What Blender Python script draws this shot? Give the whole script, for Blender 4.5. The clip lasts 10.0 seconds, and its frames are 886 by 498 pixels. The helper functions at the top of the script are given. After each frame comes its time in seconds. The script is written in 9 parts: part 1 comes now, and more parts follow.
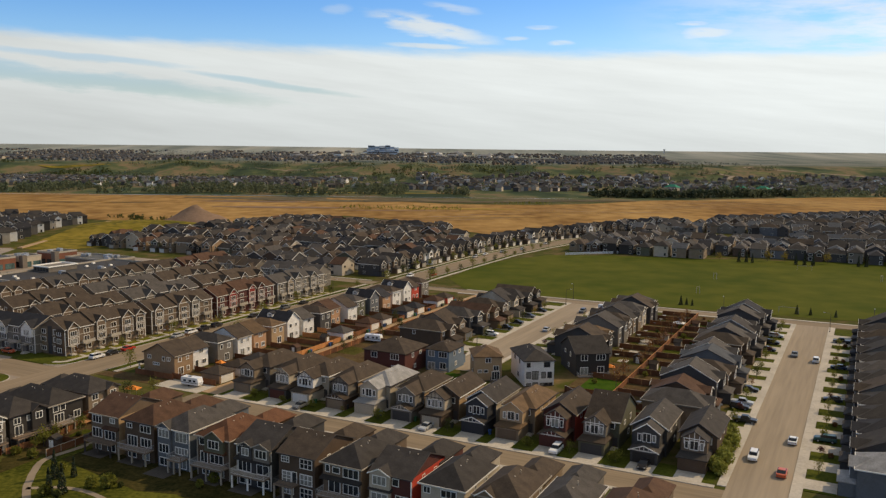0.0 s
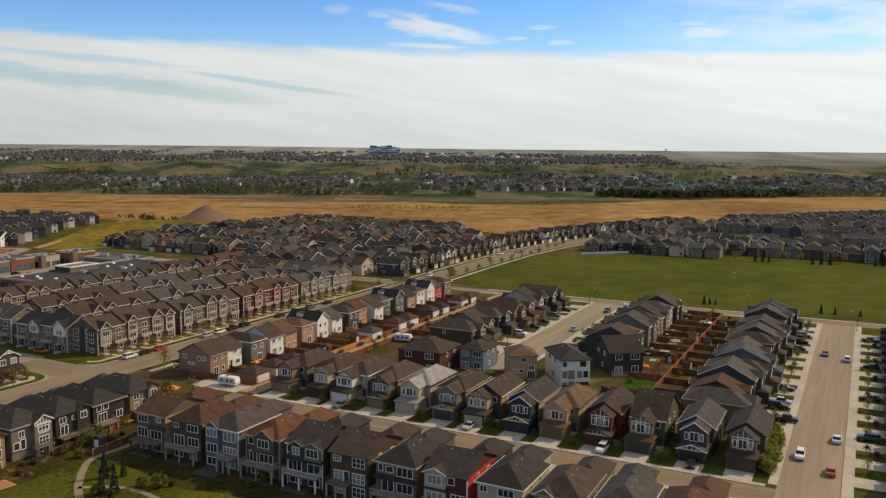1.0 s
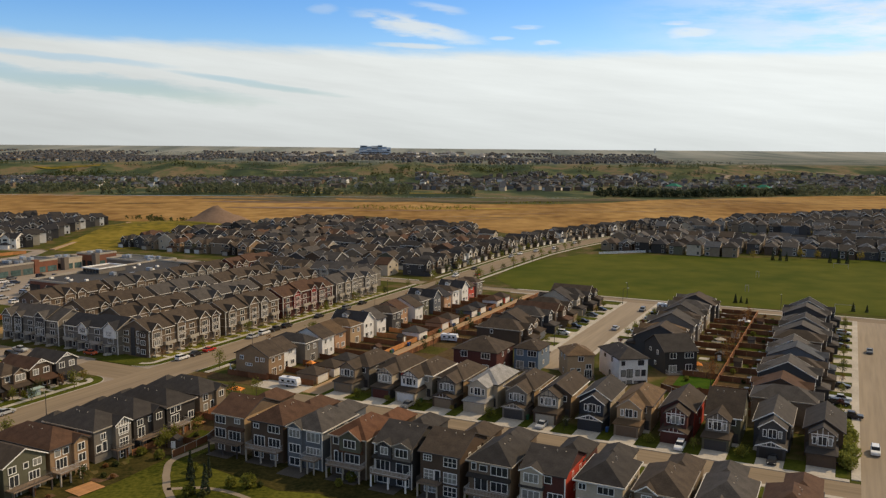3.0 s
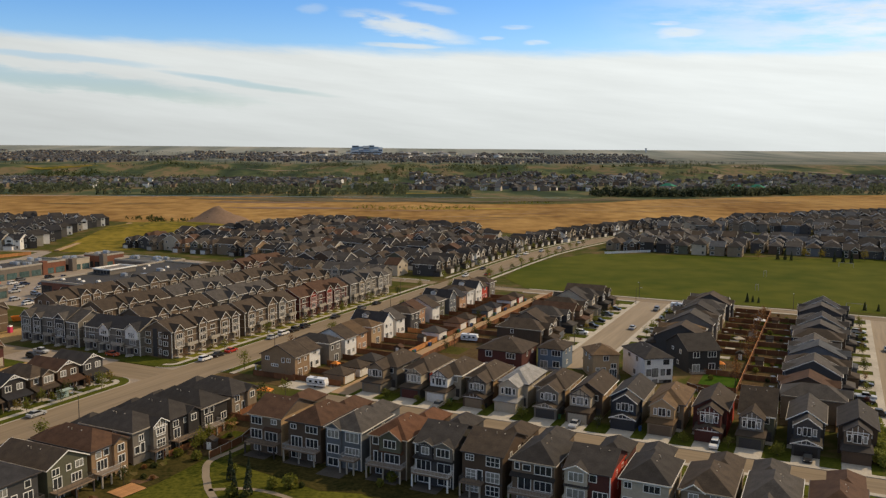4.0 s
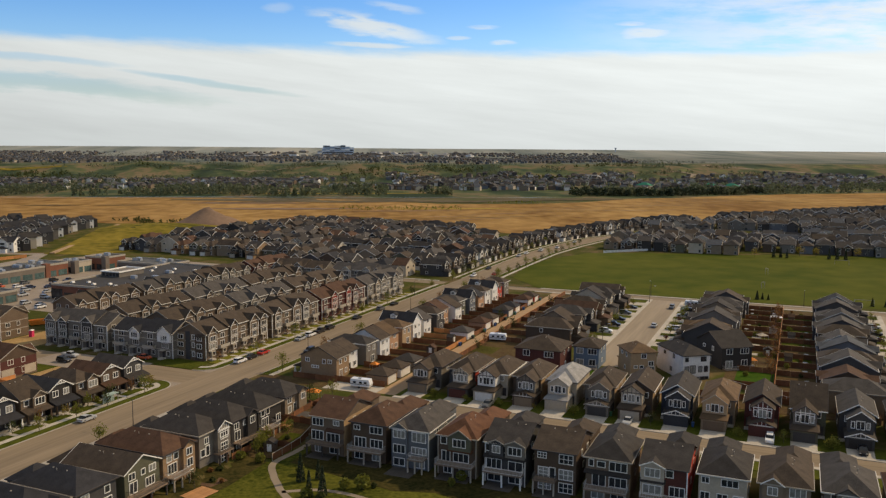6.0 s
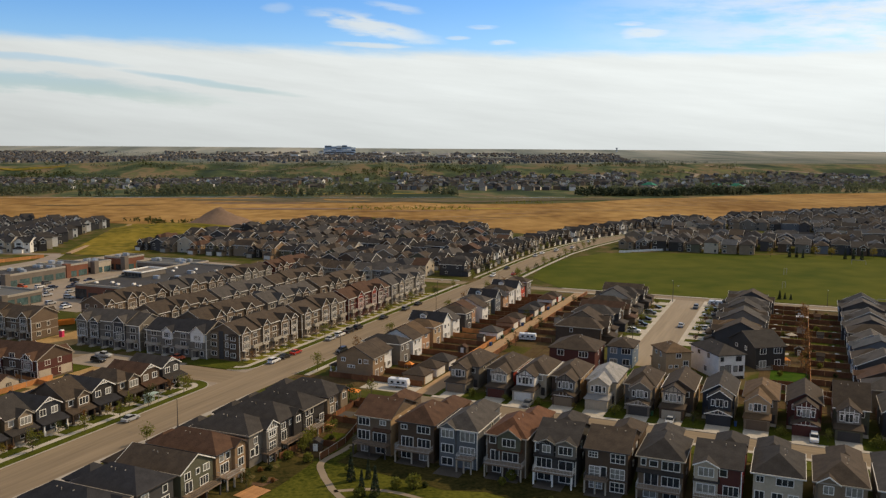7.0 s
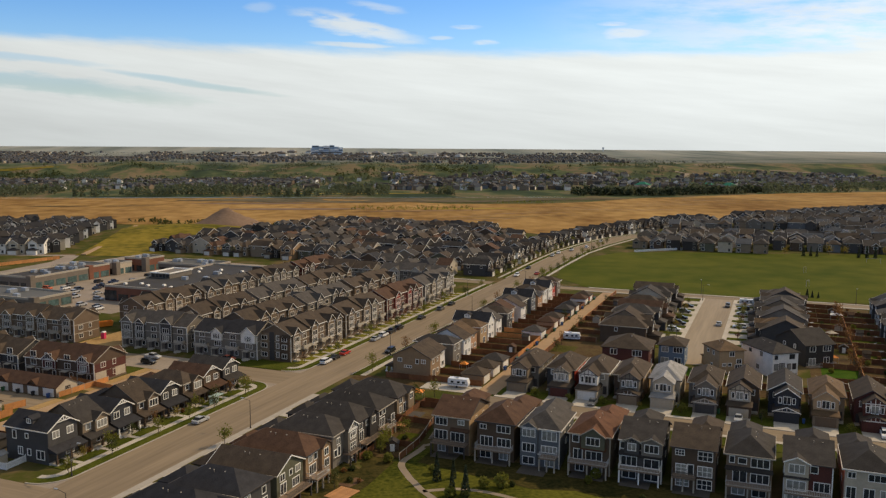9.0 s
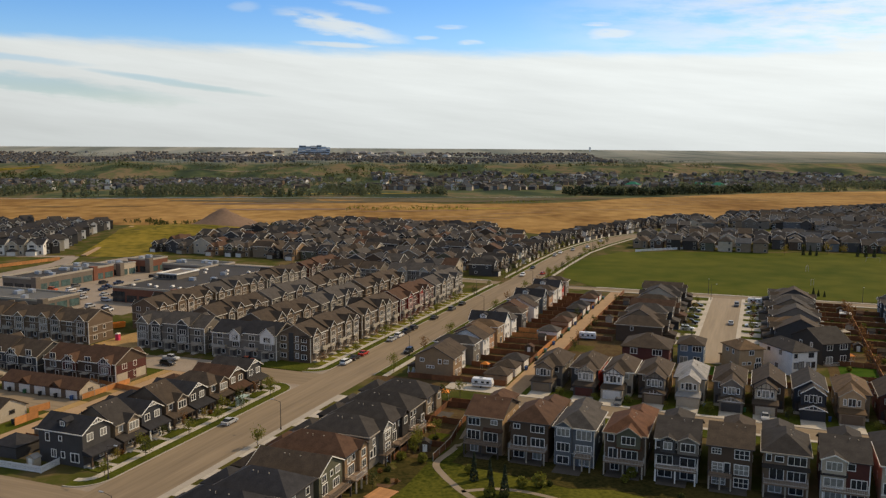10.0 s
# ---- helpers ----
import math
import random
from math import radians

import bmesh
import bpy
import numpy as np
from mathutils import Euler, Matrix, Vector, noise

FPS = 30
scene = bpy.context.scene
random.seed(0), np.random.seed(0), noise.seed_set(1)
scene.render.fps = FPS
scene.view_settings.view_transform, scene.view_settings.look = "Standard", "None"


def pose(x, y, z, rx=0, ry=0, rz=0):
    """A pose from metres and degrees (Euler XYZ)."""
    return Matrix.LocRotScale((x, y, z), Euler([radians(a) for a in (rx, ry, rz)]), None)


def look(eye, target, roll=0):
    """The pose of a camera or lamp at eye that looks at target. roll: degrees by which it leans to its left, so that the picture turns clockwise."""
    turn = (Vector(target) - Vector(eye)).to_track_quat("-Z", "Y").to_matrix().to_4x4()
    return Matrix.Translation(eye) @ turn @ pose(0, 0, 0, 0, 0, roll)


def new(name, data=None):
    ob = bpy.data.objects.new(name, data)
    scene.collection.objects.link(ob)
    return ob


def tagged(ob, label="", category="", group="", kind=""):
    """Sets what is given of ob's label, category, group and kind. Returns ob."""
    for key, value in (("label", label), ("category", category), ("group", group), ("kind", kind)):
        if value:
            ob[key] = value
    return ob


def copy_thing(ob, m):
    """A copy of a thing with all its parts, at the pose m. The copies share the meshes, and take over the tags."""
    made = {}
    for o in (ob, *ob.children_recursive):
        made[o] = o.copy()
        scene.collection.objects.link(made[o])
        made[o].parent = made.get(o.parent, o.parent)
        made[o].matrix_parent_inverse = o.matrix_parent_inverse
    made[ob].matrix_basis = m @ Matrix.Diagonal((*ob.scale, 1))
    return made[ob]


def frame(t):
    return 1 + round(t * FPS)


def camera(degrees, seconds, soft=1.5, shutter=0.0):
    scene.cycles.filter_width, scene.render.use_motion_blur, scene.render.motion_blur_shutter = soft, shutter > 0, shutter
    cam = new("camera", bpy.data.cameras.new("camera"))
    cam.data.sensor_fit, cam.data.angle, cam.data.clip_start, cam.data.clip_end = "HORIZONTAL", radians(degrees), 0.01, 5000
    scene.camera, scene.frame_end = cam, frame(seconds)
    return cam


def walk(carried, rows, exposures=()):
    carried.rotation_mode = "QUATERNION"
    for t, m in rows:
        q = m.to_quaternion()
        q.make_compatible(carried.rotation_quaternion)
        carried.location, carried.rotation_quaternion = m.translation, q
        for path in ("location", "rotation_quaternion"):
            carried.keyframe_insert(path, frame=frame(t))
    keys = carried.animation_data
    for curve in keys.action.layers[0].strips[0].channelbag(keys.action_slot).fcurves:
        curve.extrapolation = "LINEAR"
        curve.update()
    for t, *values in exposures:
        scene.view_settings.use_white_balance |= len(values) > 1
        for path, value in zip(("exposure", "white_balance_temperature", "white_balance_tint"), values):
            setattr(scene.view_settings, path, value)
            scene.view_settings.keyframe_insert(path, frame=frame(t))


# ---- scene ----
cam = camera(56.0, 10.0, soft=1.3)
# seconds, eye, yaw, pitch, roll
PATH = [
    (0, 0.018, -0.030, 63.011, 0.000, -6.738, -0.540),
    (0.5, -4.899, -0.153, 62.907, 0.001, -6.739, -0.517),
    (1, -9.786, -0.341, 62.858, -0.016, -6.740, -0.493),
    (1.5, -14.661, -0.573, 62.853, -0.172, -6.741, -0.469),
    (2, -19.539, -0.832, 62.881, -0.426, -6.742, -0.445),
    (2.5, -24.430, -1.102, 62.932, -0.669, -6.744, -0.420),
    (4, -39.241, -1.833, 63.144, -1.620, -6.747, -0.349),
    (4.5, -44.230, -2.013, 63.215, -2.072, -6.748, -0.327),
    (5, -49.243, -2.145, 63.278, -2.606, -6.749, -0.305),
    (5.5, -54.277, -2.224, 63.331, -3.423, -6.750, -0.284),
    (5.7, -56.296, -2.239, 63.349, -3.737, -6.751, -0.275),
    (6.8, -67.435, -2.145, 63.417, -3.885, -6.753, -0.234),
    (7, -69.465, -2.095, 63.424, -3.860, -6.754, -0.227),
    (7.5, -74.544, -1.924, 63.437, -3.953, -6.755, -0.211),
    (8, -79.625, -1.691, 63.445, -4.186, -6.756, -0.196),
    (8.5, -84.710, -1.397, 63.454, -4.536, -6.757, -0.184),
    (9, -89.798, -1.049, 63.469, -4.987, -6.759, -0.173),
    (9.5, -94.893, -0.651, 63.497, -5.477, -6.760, -0.164),
    (10, -100.001, -0.213, 63.546, -5.980, -6.761, -0.157),
]
walk(cam, [(t, pose(x, y, z, 90 + pitch, roll, yaw)) for t, x, y, z, yaw, pitch, roll in PATH])

# ---- light ----
SUN_AZ, SUN_EL = radians(66), radians(38)  # azimuth clockwise from +y
world = bpy.data.worlds.new("sky_world")
scene.world = world
world.use_nodes = True
wn, wl = world.node_tree.nodes, world.node_tree.links
wn.clear()


def wmath(op, a, b=None, clamp=False):
    n = wn.new("ShaderNodeMath")
    n.operation = op
    n.use_clamp = clamp
    for i, val in enumerate((a, b)):
        if val is None:
            continue
        if isinstance(val, (int, float)):
            n.inputs[i].default_value = val
        else:
            wl.new(val, n.inputs[i])
    return n.outputs[0]


def wramp(value, lo, hi):
    n = wn.new("ShaderNodeMapRange")
    n.interpolation_type = "SMOOTHSTEP"
    n.inputs["From Min"].default_value, n.inputs["From Max"].default_value = lo, hi
    wl.new(value, n.inputs["Value"])
    return n.outputs[0]


def wnoise(vec, scale, detail=5.0, rough=0.55):
    n = wn.new("ShaderNodeTexNoise")
    n.inputs["Scale"].default_value, n.inputs["Detail"].default_value, n.inputs["Roughness"].default_value = scale, detail, rough
    wl.new(vec, n.inputs["Vector"])
    return n.outputs["Fac"]


sky = wn.new("ShaderNodeTexSky")
sky.sky_type, sky.sun_disc = "NISHITA", False
sky.sun_elevation, sky.sun_rotation = SUN_EL, SUN_AZ
sky.air_density, sky.dust_density, sky.ozone_density = 1.0, 0.3, 2.5
coord = wn.new("ShaderNodeTexCoord")
sep = wn.new("ShaderNodeSeparateXYZ")
wl.new(coord.outputs["Generated"], sep.inputs[0])
azim = wmath("ARCTAN2", sep.outputs[0], sep.outputs[1])
elev = wmath("ARCSINE", sep.outputs[2])


def sky_plane(sx, sy, skew):
    c = wn.new("ShaderNodeCombineXYZ")
    wl.new(wmath("MULTIPLY", azim, sx), c.inputs[0])
    wl.new(wmath("ADD", wmath("MULTIPLY", elev, sy), wmath("MULTIPLY", azim, skew)), c.inputs[1])
    return c.outputs[0]


streak = wnoise(sky_plane(1.5, 15.0, 1.7), 2.4, 8.0, 0.58)
fine = wnoise(sky_plane(5.0, 26.0, 1.0), 2.0, 7.0, 0.62)
puff = wnoise(sky_plane(4.2, 26.0, 0.6), 1.35, 7.0, 0.6)


def long_cloud(az0, el0, slope, length, thick):
    """How far a point of the sky lies inside one long slanting streak."""
    along = wmath("DIVIDE", wmath("ADD", wmath("SUBTRACT", azim, az0), wmath("MULTIPLY", wmath("SUBTRACT", puff, 0.5), length * 0.9)), length)
    mid = wmath("ADD", el0, wmath("MULTIPLY", wmath("SUBTRACT", azim, az0), slope))
    off = wmath("DIVIDE", wmath("ADD", wmath("SUBTRACT", elev, mid), wmath("MULTIPLY", wmath("SUBTRACT", fine, 0.5), thick * 2.4)), thick)
    r2 = wmath("ADD", wmath("MULTIPLY", along, along), wmath("MULTIPLY", off, off))
    return wramp(r2, 1.1, 0.05)


# a long cloud bank with blue streaks in its western part, and wisps over it
edge = wmath("ADD", wmath("SUBTRACT", 0.1155, wmath("MULTIPLY", azim, 0.010)), wmath("MULTIPLY", wmath("SUBTRACT", fine, 0.5), 0.020))
bank = wramp(wmath("SUBTRACT", edge, elev), -0.007, 0.010)
for az0, el0, slope, length, thick, depth in ((-0.42, 0.075, -0.090, 0.26, 0.013, 0.66), (-0.40, 0.0965, -0.055, 0.13, 0.005, 0.5), (-0.20, 0.0745, -0.12, 0.105, 0.0045, 0.6)):
    bank = wmath("MULTIPLY", bank, wmath("SUBTRACT", 1.0, wmath("MULTIPLY", long_cloud(az0, el0, slope, length, thick), depth)))
wisp = None
for az0, el0, slope, length, thick, dens in ((-0.016, 0.143, -0.20, 0.085, 0.012, 1.0), (-0.02, 0.1215, -0.03, 0.055, 0.004, 0.9), (0.298, 0.134, 0.0, 0.036, 0.007, 0.9), (0.283, 0.1435, 0.0, 0.022, 0.003, 0.8),
                                             (0.114, 0.142, 0.0, 0.022, 0.003, 0.6), (0.084, 0.130, 0.0, 0.017, 0.003, 0.6), (0.137, 0.1235, 0.0, 0.018, 0.005, 0.9), (-0.125, 0.161, 0.0, 0.02, 0.007, 0.3), (0.004, 0.164, -0.1, 0.04, 0.006, 0.5), (0.52, 0.163, -0.1, 0.036, 0.009, 0.9)):
    one = wmath("MULTIPLY", wmath("MULTIPLY", long_cloud(az0, el0, slope, length, thick), dens), wramp(fine, 0.30, 0.52))
    wisp = one if wisp is None else wmath("MAXIMUM", wisp, one)
veil = wmath("MULTIPLY", wramp(azim, 0.15, 0.55), wramp(fine, 0.30, 0.62))
high = wmath("MULTIPLY", wramp(elev, 0.24, 0.55), wmath("ADD", 0.5, wmath("MULTIPLY", fine, 0.5)))
cover = wmath("MAXIMUM", high, wmath("MAXIMUM", bank, wmath("MAXIMUM", wmath("MULTIPLY", wisp, 0.85), wmath("MULTIPLY", veil, 0.92))), clamp=True)
blue = wn.new("ShaderNodeHueSaturation")
blue.inputs["Saturation"].default_value, blue.inputs["Value"].default_value = 1.45, 1.5
blue.inputs["Hue"].default_value = 0.515
wl.new(wmath("ADD", 0.92, wmath("MULTIPLY", wramp(elev, 0.05, 0.13), 0.58)), blue.inputs["Value"])
wl.new(sky.outputs[0], blue.inputs["Color"])
mixc = wn.new("ShaderNodeMix")
mixc.data_type = "RGBA"
wl.new(cover, mixc.inputs["Factor"])
wl.new(blue.outputs[0], mixc.inputs["A"])
# clouds are brighter towards the sun and a little duller in the haze over the land
toward = wmath("COSINE", wmath("SUBTRACT", azim, SUN_AZ))
lum = wmath("ADD", 7.05, wmath("MULTIPLY", toward, 2.5))
lum = wmath("MULTIPLY", lum, wmath("SUBTRACT", 1.0, wmath("MULTIPLY", wramp(elev, 0.2, 0.6), 0.30)))
lum = wmath("MULTIPLY", lum, wmath("ADD", 0.88, wmath("MULTIPLY", wramp(elev, 0.0, 0.09), 0.14)))
lum = wmath("MULTIPLY", lum, wmath("ADD", 0.80, wmath("MULTIPLY", streak, 0.40)))
cloud = wn.new("ShaderNodeCombineColor")
for i, (k, up) in enumerate(((0.955, 0.05), (1.0, 0.0), (0.985, -0.13))):
    tone = wmath("ADD", k, wmath("MULTIPLY", wramp(elev, 0.2, 0.6), up))
    wl.new(wmath("MULTIPLY", lum, tone), cloud.inputs[i])
wl.new(cloud.outputs[0], mixc.inputs["B"])
bg = wn.new("ShaderNodeBackground")
bg.inputs["Strength"].default_value = 0.10
wl.new(mixc.outputs["Result"], bg.inputs[0])
wout = wn.new("ShaderNodeOutputWorld")
wl.new(bg.outputs[0], wout.inputs[0])

sun_data = bpy.data.lights.new("sun", "SUN")
sun_data.energy, sun_data.angle, sun_data.color = 3.15, radians(0.6), (1.0, 0.77, 0.49)
sun = new("sun", sun_data)
sun_dir = Vector((math.sin(SUN_AZ) * math.cos(SUN_EL), math.cos(SUN_AZ) * math.cos(SUN_EL), math.sin(SUN_EL)))
sun.matrix_basis = look(sun_dir * 300, (0, 0, 0))

# ---- plan: the street grid runs 27 degrees east of the first view ----
GRID = radians(27.0)
GRID_M = Matrix.Rotation(-GRID, 4, "Z")


def at(v, u, z=0.0, rot=0.0):
    """A pose in the street grid: v across to the east, u along to the north."""
    return GRID_M @ pose(v, u, z, 0, 0, rot)


def xy(v, u):
    return (u * math.sin(GRID) + v * math.cos(GRID), u * math.cos(GRID) - v * math.sin(GRID))


def grid(x, y):
    return (x * math.cos(GRID) - y * math.sin(GRID), x * math.sin(GRID) + y * math.cos(GRID))


# ---- materials ----
def material(name, col, rough=0.8, var=0.25, big=0.3, fine=6.0, bump=0.0, metal=0.0, tint=None, spec=0.3, per=0.0, lap=0.0, coat=0.0, grain=None, leaf=0.0):
    m = bpy.data.materials.new(name)
    m.use_nodes = True
    n, l = m.node_tree.nodes, m.node_tree.links
    b = n["Principled BSDF"]
    b.inputs["Roughness"].default_value, b.inputs["Metallic"].default_value = rough, metal
    b.inputs["Specular IOR Level"].default_value = spec
    b.inputs["Coat Weight"].default_value = coat
    tc = n.new("ShaderNodeTexCoord")
    out = tc.outputs["Object"]

    def noise_tex(scale, detail):
        t = n.new("ShaderNodeTexNoise")
        t.inputs["Scale"].default_value, t.inputs["Detail"].default_value = scale, detail
        if grain:
            mp = n.new("ShaderNodeMapping")
            mp.inputs["Scale"].default_value = grain
            l.new(out, mp.inputs["Vector"])
            l.new(mp.outputs[0], t.inputs["Vector"])
        else:
            l.new(out, t.inputs["Vector"])
        return t.outputs["Fac"]

    a, c = noise_tex(big, 4.0), noise_tex(fine, 5.0)
    mx = n.new("ShaderNodeMix")
    mx.data_type = "RGBA"
    dark = tuple(x * (1 - var) for x in col)
    mx.inputs["A"].default_value = (*dark, 1)
    mx.inputs["B"].default_value = (*(tint if tint else tuple(min(1, x * (1 + var)) for x in col)), 1)
    r = n.new("ShaderNodeMapRange")
    r.inputs["From Min"].default_value, r.inputs["From Max"].default_value = 0.36, 0.64
    add = n.new("ShaderNodeMath")
    add.operation = "MULTIPLY_ADD"
    l.new(c, add.inputs[0])
    add.inputs[1].default_value = 0.5
    half = n.new("ShaderNodeMath")
    half.operation = "MULTIPLY"
    l.new(a, half.inputs[0])
    half.inputs[1].default_value = 0.5
    l.new(half.outputs[0], add.inputs[2])
    l.new(add.outputs[0], r.inputs["Value"])
    l.new(r.outputs[0], mx.inputs["Factor"])
    last = mx.outputs["Result"]
    if per:
        info, hsv, mr = n.new("ShaderNodeObjectInfo"), n.new("ShaderNodeHueSaturation"), n.new("ShaderNodeMapRange")
        mr.inputs["To Min"].default_value, mr.inputs["To Max"].default_value = 1 - per, 1 + per
        l.new(info.outputs["Random"], mr.inputs["Value"])
        l.new(mr.outputs[0], hsv.inputs["Value"])
        l.new(last, hsv.inputs["Color"])
        last = hsv.outputs[0]
    l.new(last, b.inputs["Base Color"])
    height = c
    if lap:
        w = n.new("ShaderNodeTexWave")
        w.wave_type, w.bands_direction, w.wave_profile = "BANDS", "Z", "SAW"
        w.inputs["Scale"].default_value = lap
        l.new(out, w.inputs["Vector"])
        height = w.outputs["Fac"]
    if bump:
        bm_ = n.new("ShaderNodeBump")
        bm_.inputs["Strength"].default_value, bm_.inputs["Distance"].default_value = bump, 0.05
        l.new(height, bm_.inputs["Height"])
        l.new(bm_.outputs[0], b.inputs["Normal"])
    if leaf:  # light shines through thin leaves
        tr, ms = n.new("ShaderNodeBsdfTranslucent"), n.new("ShaderNodeMixShader")
        ms.inputs[0].default_value = leaf
        l.new(last, tr.inputs["Color"])
        l.new(b.outputs[0], ms.inputs[1])
        l.new(tr.outputs[0], ms.inputs[2])
        l.new(ms.outputs[0], n["Material Output"].inputs["Surface"])
    return m


def warm(c, k=1.0):
    return (c[0] * (1 + 0.10 * k), c[1] * (1 - 0.05 * k), c[2] * (1 - 0.24 * k))


WALLS = {k: material("siding_" + k, warm(c, 0.3 if k in ("navy", "blue", "steel", "white", "slate") else 1.0), 0.75, 0.12, 0.5, 3.0, 0.25, lap=2.0) for k, c in dict(
    taupe=(0.14, 0.113, 0.09), brown=(0.085, 0.064, 0.05), greige=(0.21, 0.18, 0.145), beige=(0.36, 0.28, 0.19), tan=(0.27, 0.20, 0.135),
    grey=(0.16, 0.16, 0.16), light=(0.42, 0.41, 0.38), white=(0.72, 0.72, 0.70), slate=(0.062, 0.060, 0.060), black=(0.035, 0.035, 0.038),
    navy=(0.038, 0.041, 0.049), blue=(0.13, 0.18, 0.25), steel=(0.12, 0.132, 0.148), red=(0.22, 0.035, 0.03), maroon=(0.088, 0.034, 0.031),
    brightred=(0.42, 0.06, 0.04), green=(0.10, 0.11, 0.085), peach=(0.40, 0.265, 0.18)).items()}
ROOFS = {k: material("shingle_" + k, warm(c, 0.25 if k in ("light", "blue", "black") else 0.5 if k in ("dark", "grey") else 1.1), 0.88, 0.30, 0.6, 5.0, 0.35, spec=0.18, per=0.14) for k, c in dict(
    dark=(0.042, 0.039, 0.038), brown=(0.072, 0.045, 0.034), rust=(0.10, 0.054, 0.036), grey=(0.068, 0.064, 0.062), taupe=(0.056, 0.048, 0.043),
    light=(0.25, 0.25, 0.25), black=(0.030, 0.030, 0.034), tan=(0.105, 0.078, 0.054), blue=(0.066, 0.072, 0.082), teal=(0.03, 0.22, 0.17)).items()}
TRIM = material("trim_white_paint", (0.82, 0.79, 0.72), 0.6, 0.08, 1.0, 8.0)
TRIM_M = material("trim_stone_white_paint", (0.66, 0.62, 0.55), 0.6, 0.1, 1.0, 8.0)
TRIM_D = material("trim_dark_paint", (0.06, 0.05, 0.045), 0.6, 0.1, 1.0, 8.0)
TRIM_T = material("trim_tan_paint", (0.38, 0.33, 0.26), 0.6, 0.1, 1.0, 8.0)
GLASS = material("window_glass", (0.038, 0.040, 0.042), 0.08, 0.5, 0.4, 1.0, spec=0.38)
BLIND = material("window_glass_with_blind", (0.26, 0.25, 0.22), 0.12, 0.35, 0.5, 1.2, spec=0.6)
CONCRETE = material("concrete", (0.44, 0.395, 0.33), 0.9, 0.18, 0.16, 2.0, 0.15, spec=0.15)
ASPHALT = material("worn_asphalt", (0.226, 0.173, 0.114), 0.92, 0.2, 0.22, 1.1, 0.1, grain=(1.0, 0.045, 1.0), spec=0.15)
ASPHALT_V = material("worn_asphalt_across", (0.226, 0.173, 0.114), 0.92, 0.2, 0.22, 1.1, 0.1, grain=(0.045, 1.0, 1.0), spec=0.15)
ASPHALT_E = material("pale_worn_asphalt", (0.29, 0.233, 0.166), 0.92, 0.15, 0.22, 1.1, 0.1, grain=(1.0, 0.045, 1.0), spec=0.15)
ASPHALT_P = material("car_park_asphalt", (0.27, 0.22, 0.17), 0.92, 0.18, 0.12, 1.6, 0.1)
LANE = material("gravel_lane", (0.36, 0.245, 0.145), 0.95, 0.15, 0.2, 3.0, 0.3, spec=0.08)
KERB = material("kerb_concrete", (0.36, 0.32, 0.265), 0.9, 0.1, 0.3, 3.0)
GRASS = material("lawn_grass", (0.06, 0.062, 0.012), 1.0, 0.30, 0.10, 2.2, 0.4, tint=(0.12, 0.10, 0.026), spec=0.03)
SPRING = material("spring_front_lawn", (0.13, 0.135, 0.014), 1.0, 0.3, 0.2, 2.0, 0.4, tint=(0.19, 0.165, 0.025), spec=0.03)
SAND = material("sandy_ground", (0.36, 0.235, 0.10), 0.95, 0.25, 0.12, 1.2, 0.3, spec=0.05)
LAWN = material("green_lawn", (0.050, 0.066, 0.008), 1.0, 0.30, 0.12, 1.5, 0.4, tint=(0.092, 0.098, 0.014), spec=0.03)
GREEN = material("patchy_common_grass", (0.046, 0.060, 0.008), 1.0, 0.38, 0.045, 1.1, 0.4, tint=(0.125, 0.118, 0.018), spec=0.03)
FENCE = material("brown_fence_wood", (0.165, 0.068, 0.028), 0.85, 0.25, 0.6, 6.0, 0.3, per=0.25)
FENCE_N = material("orange_cedar_fence", (0.46, 0.20, 0.065), 0.8, 0.2, 0.6, 6.0, 0.3, per=0.2)
DECK = material("deck_timber", (0.24, 0.17, 0.115), 0.8, 0.2, 0.6, 6.0, 0.2)
RAIL = material("deck_railing_white", (0.40, 0.38, 0.35), 0.5, 0.1, 1.0, 6.0)
METAL = material("galvanised_metal", (0.45, 0.46, 0.47), 0.45, 0.1, 1.0, 8.0, metal=0.7)
BARK = material("bark", (0.10, 0.075, 0.055), 0.95, 0.3, 2.0, 12.0, 0.5)
TYRE = material("tyre_rubber", (0.02, 0.02, 0.02), 0.85, 0.1, 2.0, 9.0)
CARGLASS = material("car_glass", (0.015, 0.017, 0.02), 0.08, 0.1, 1.0, 2.0, spec=0.4)


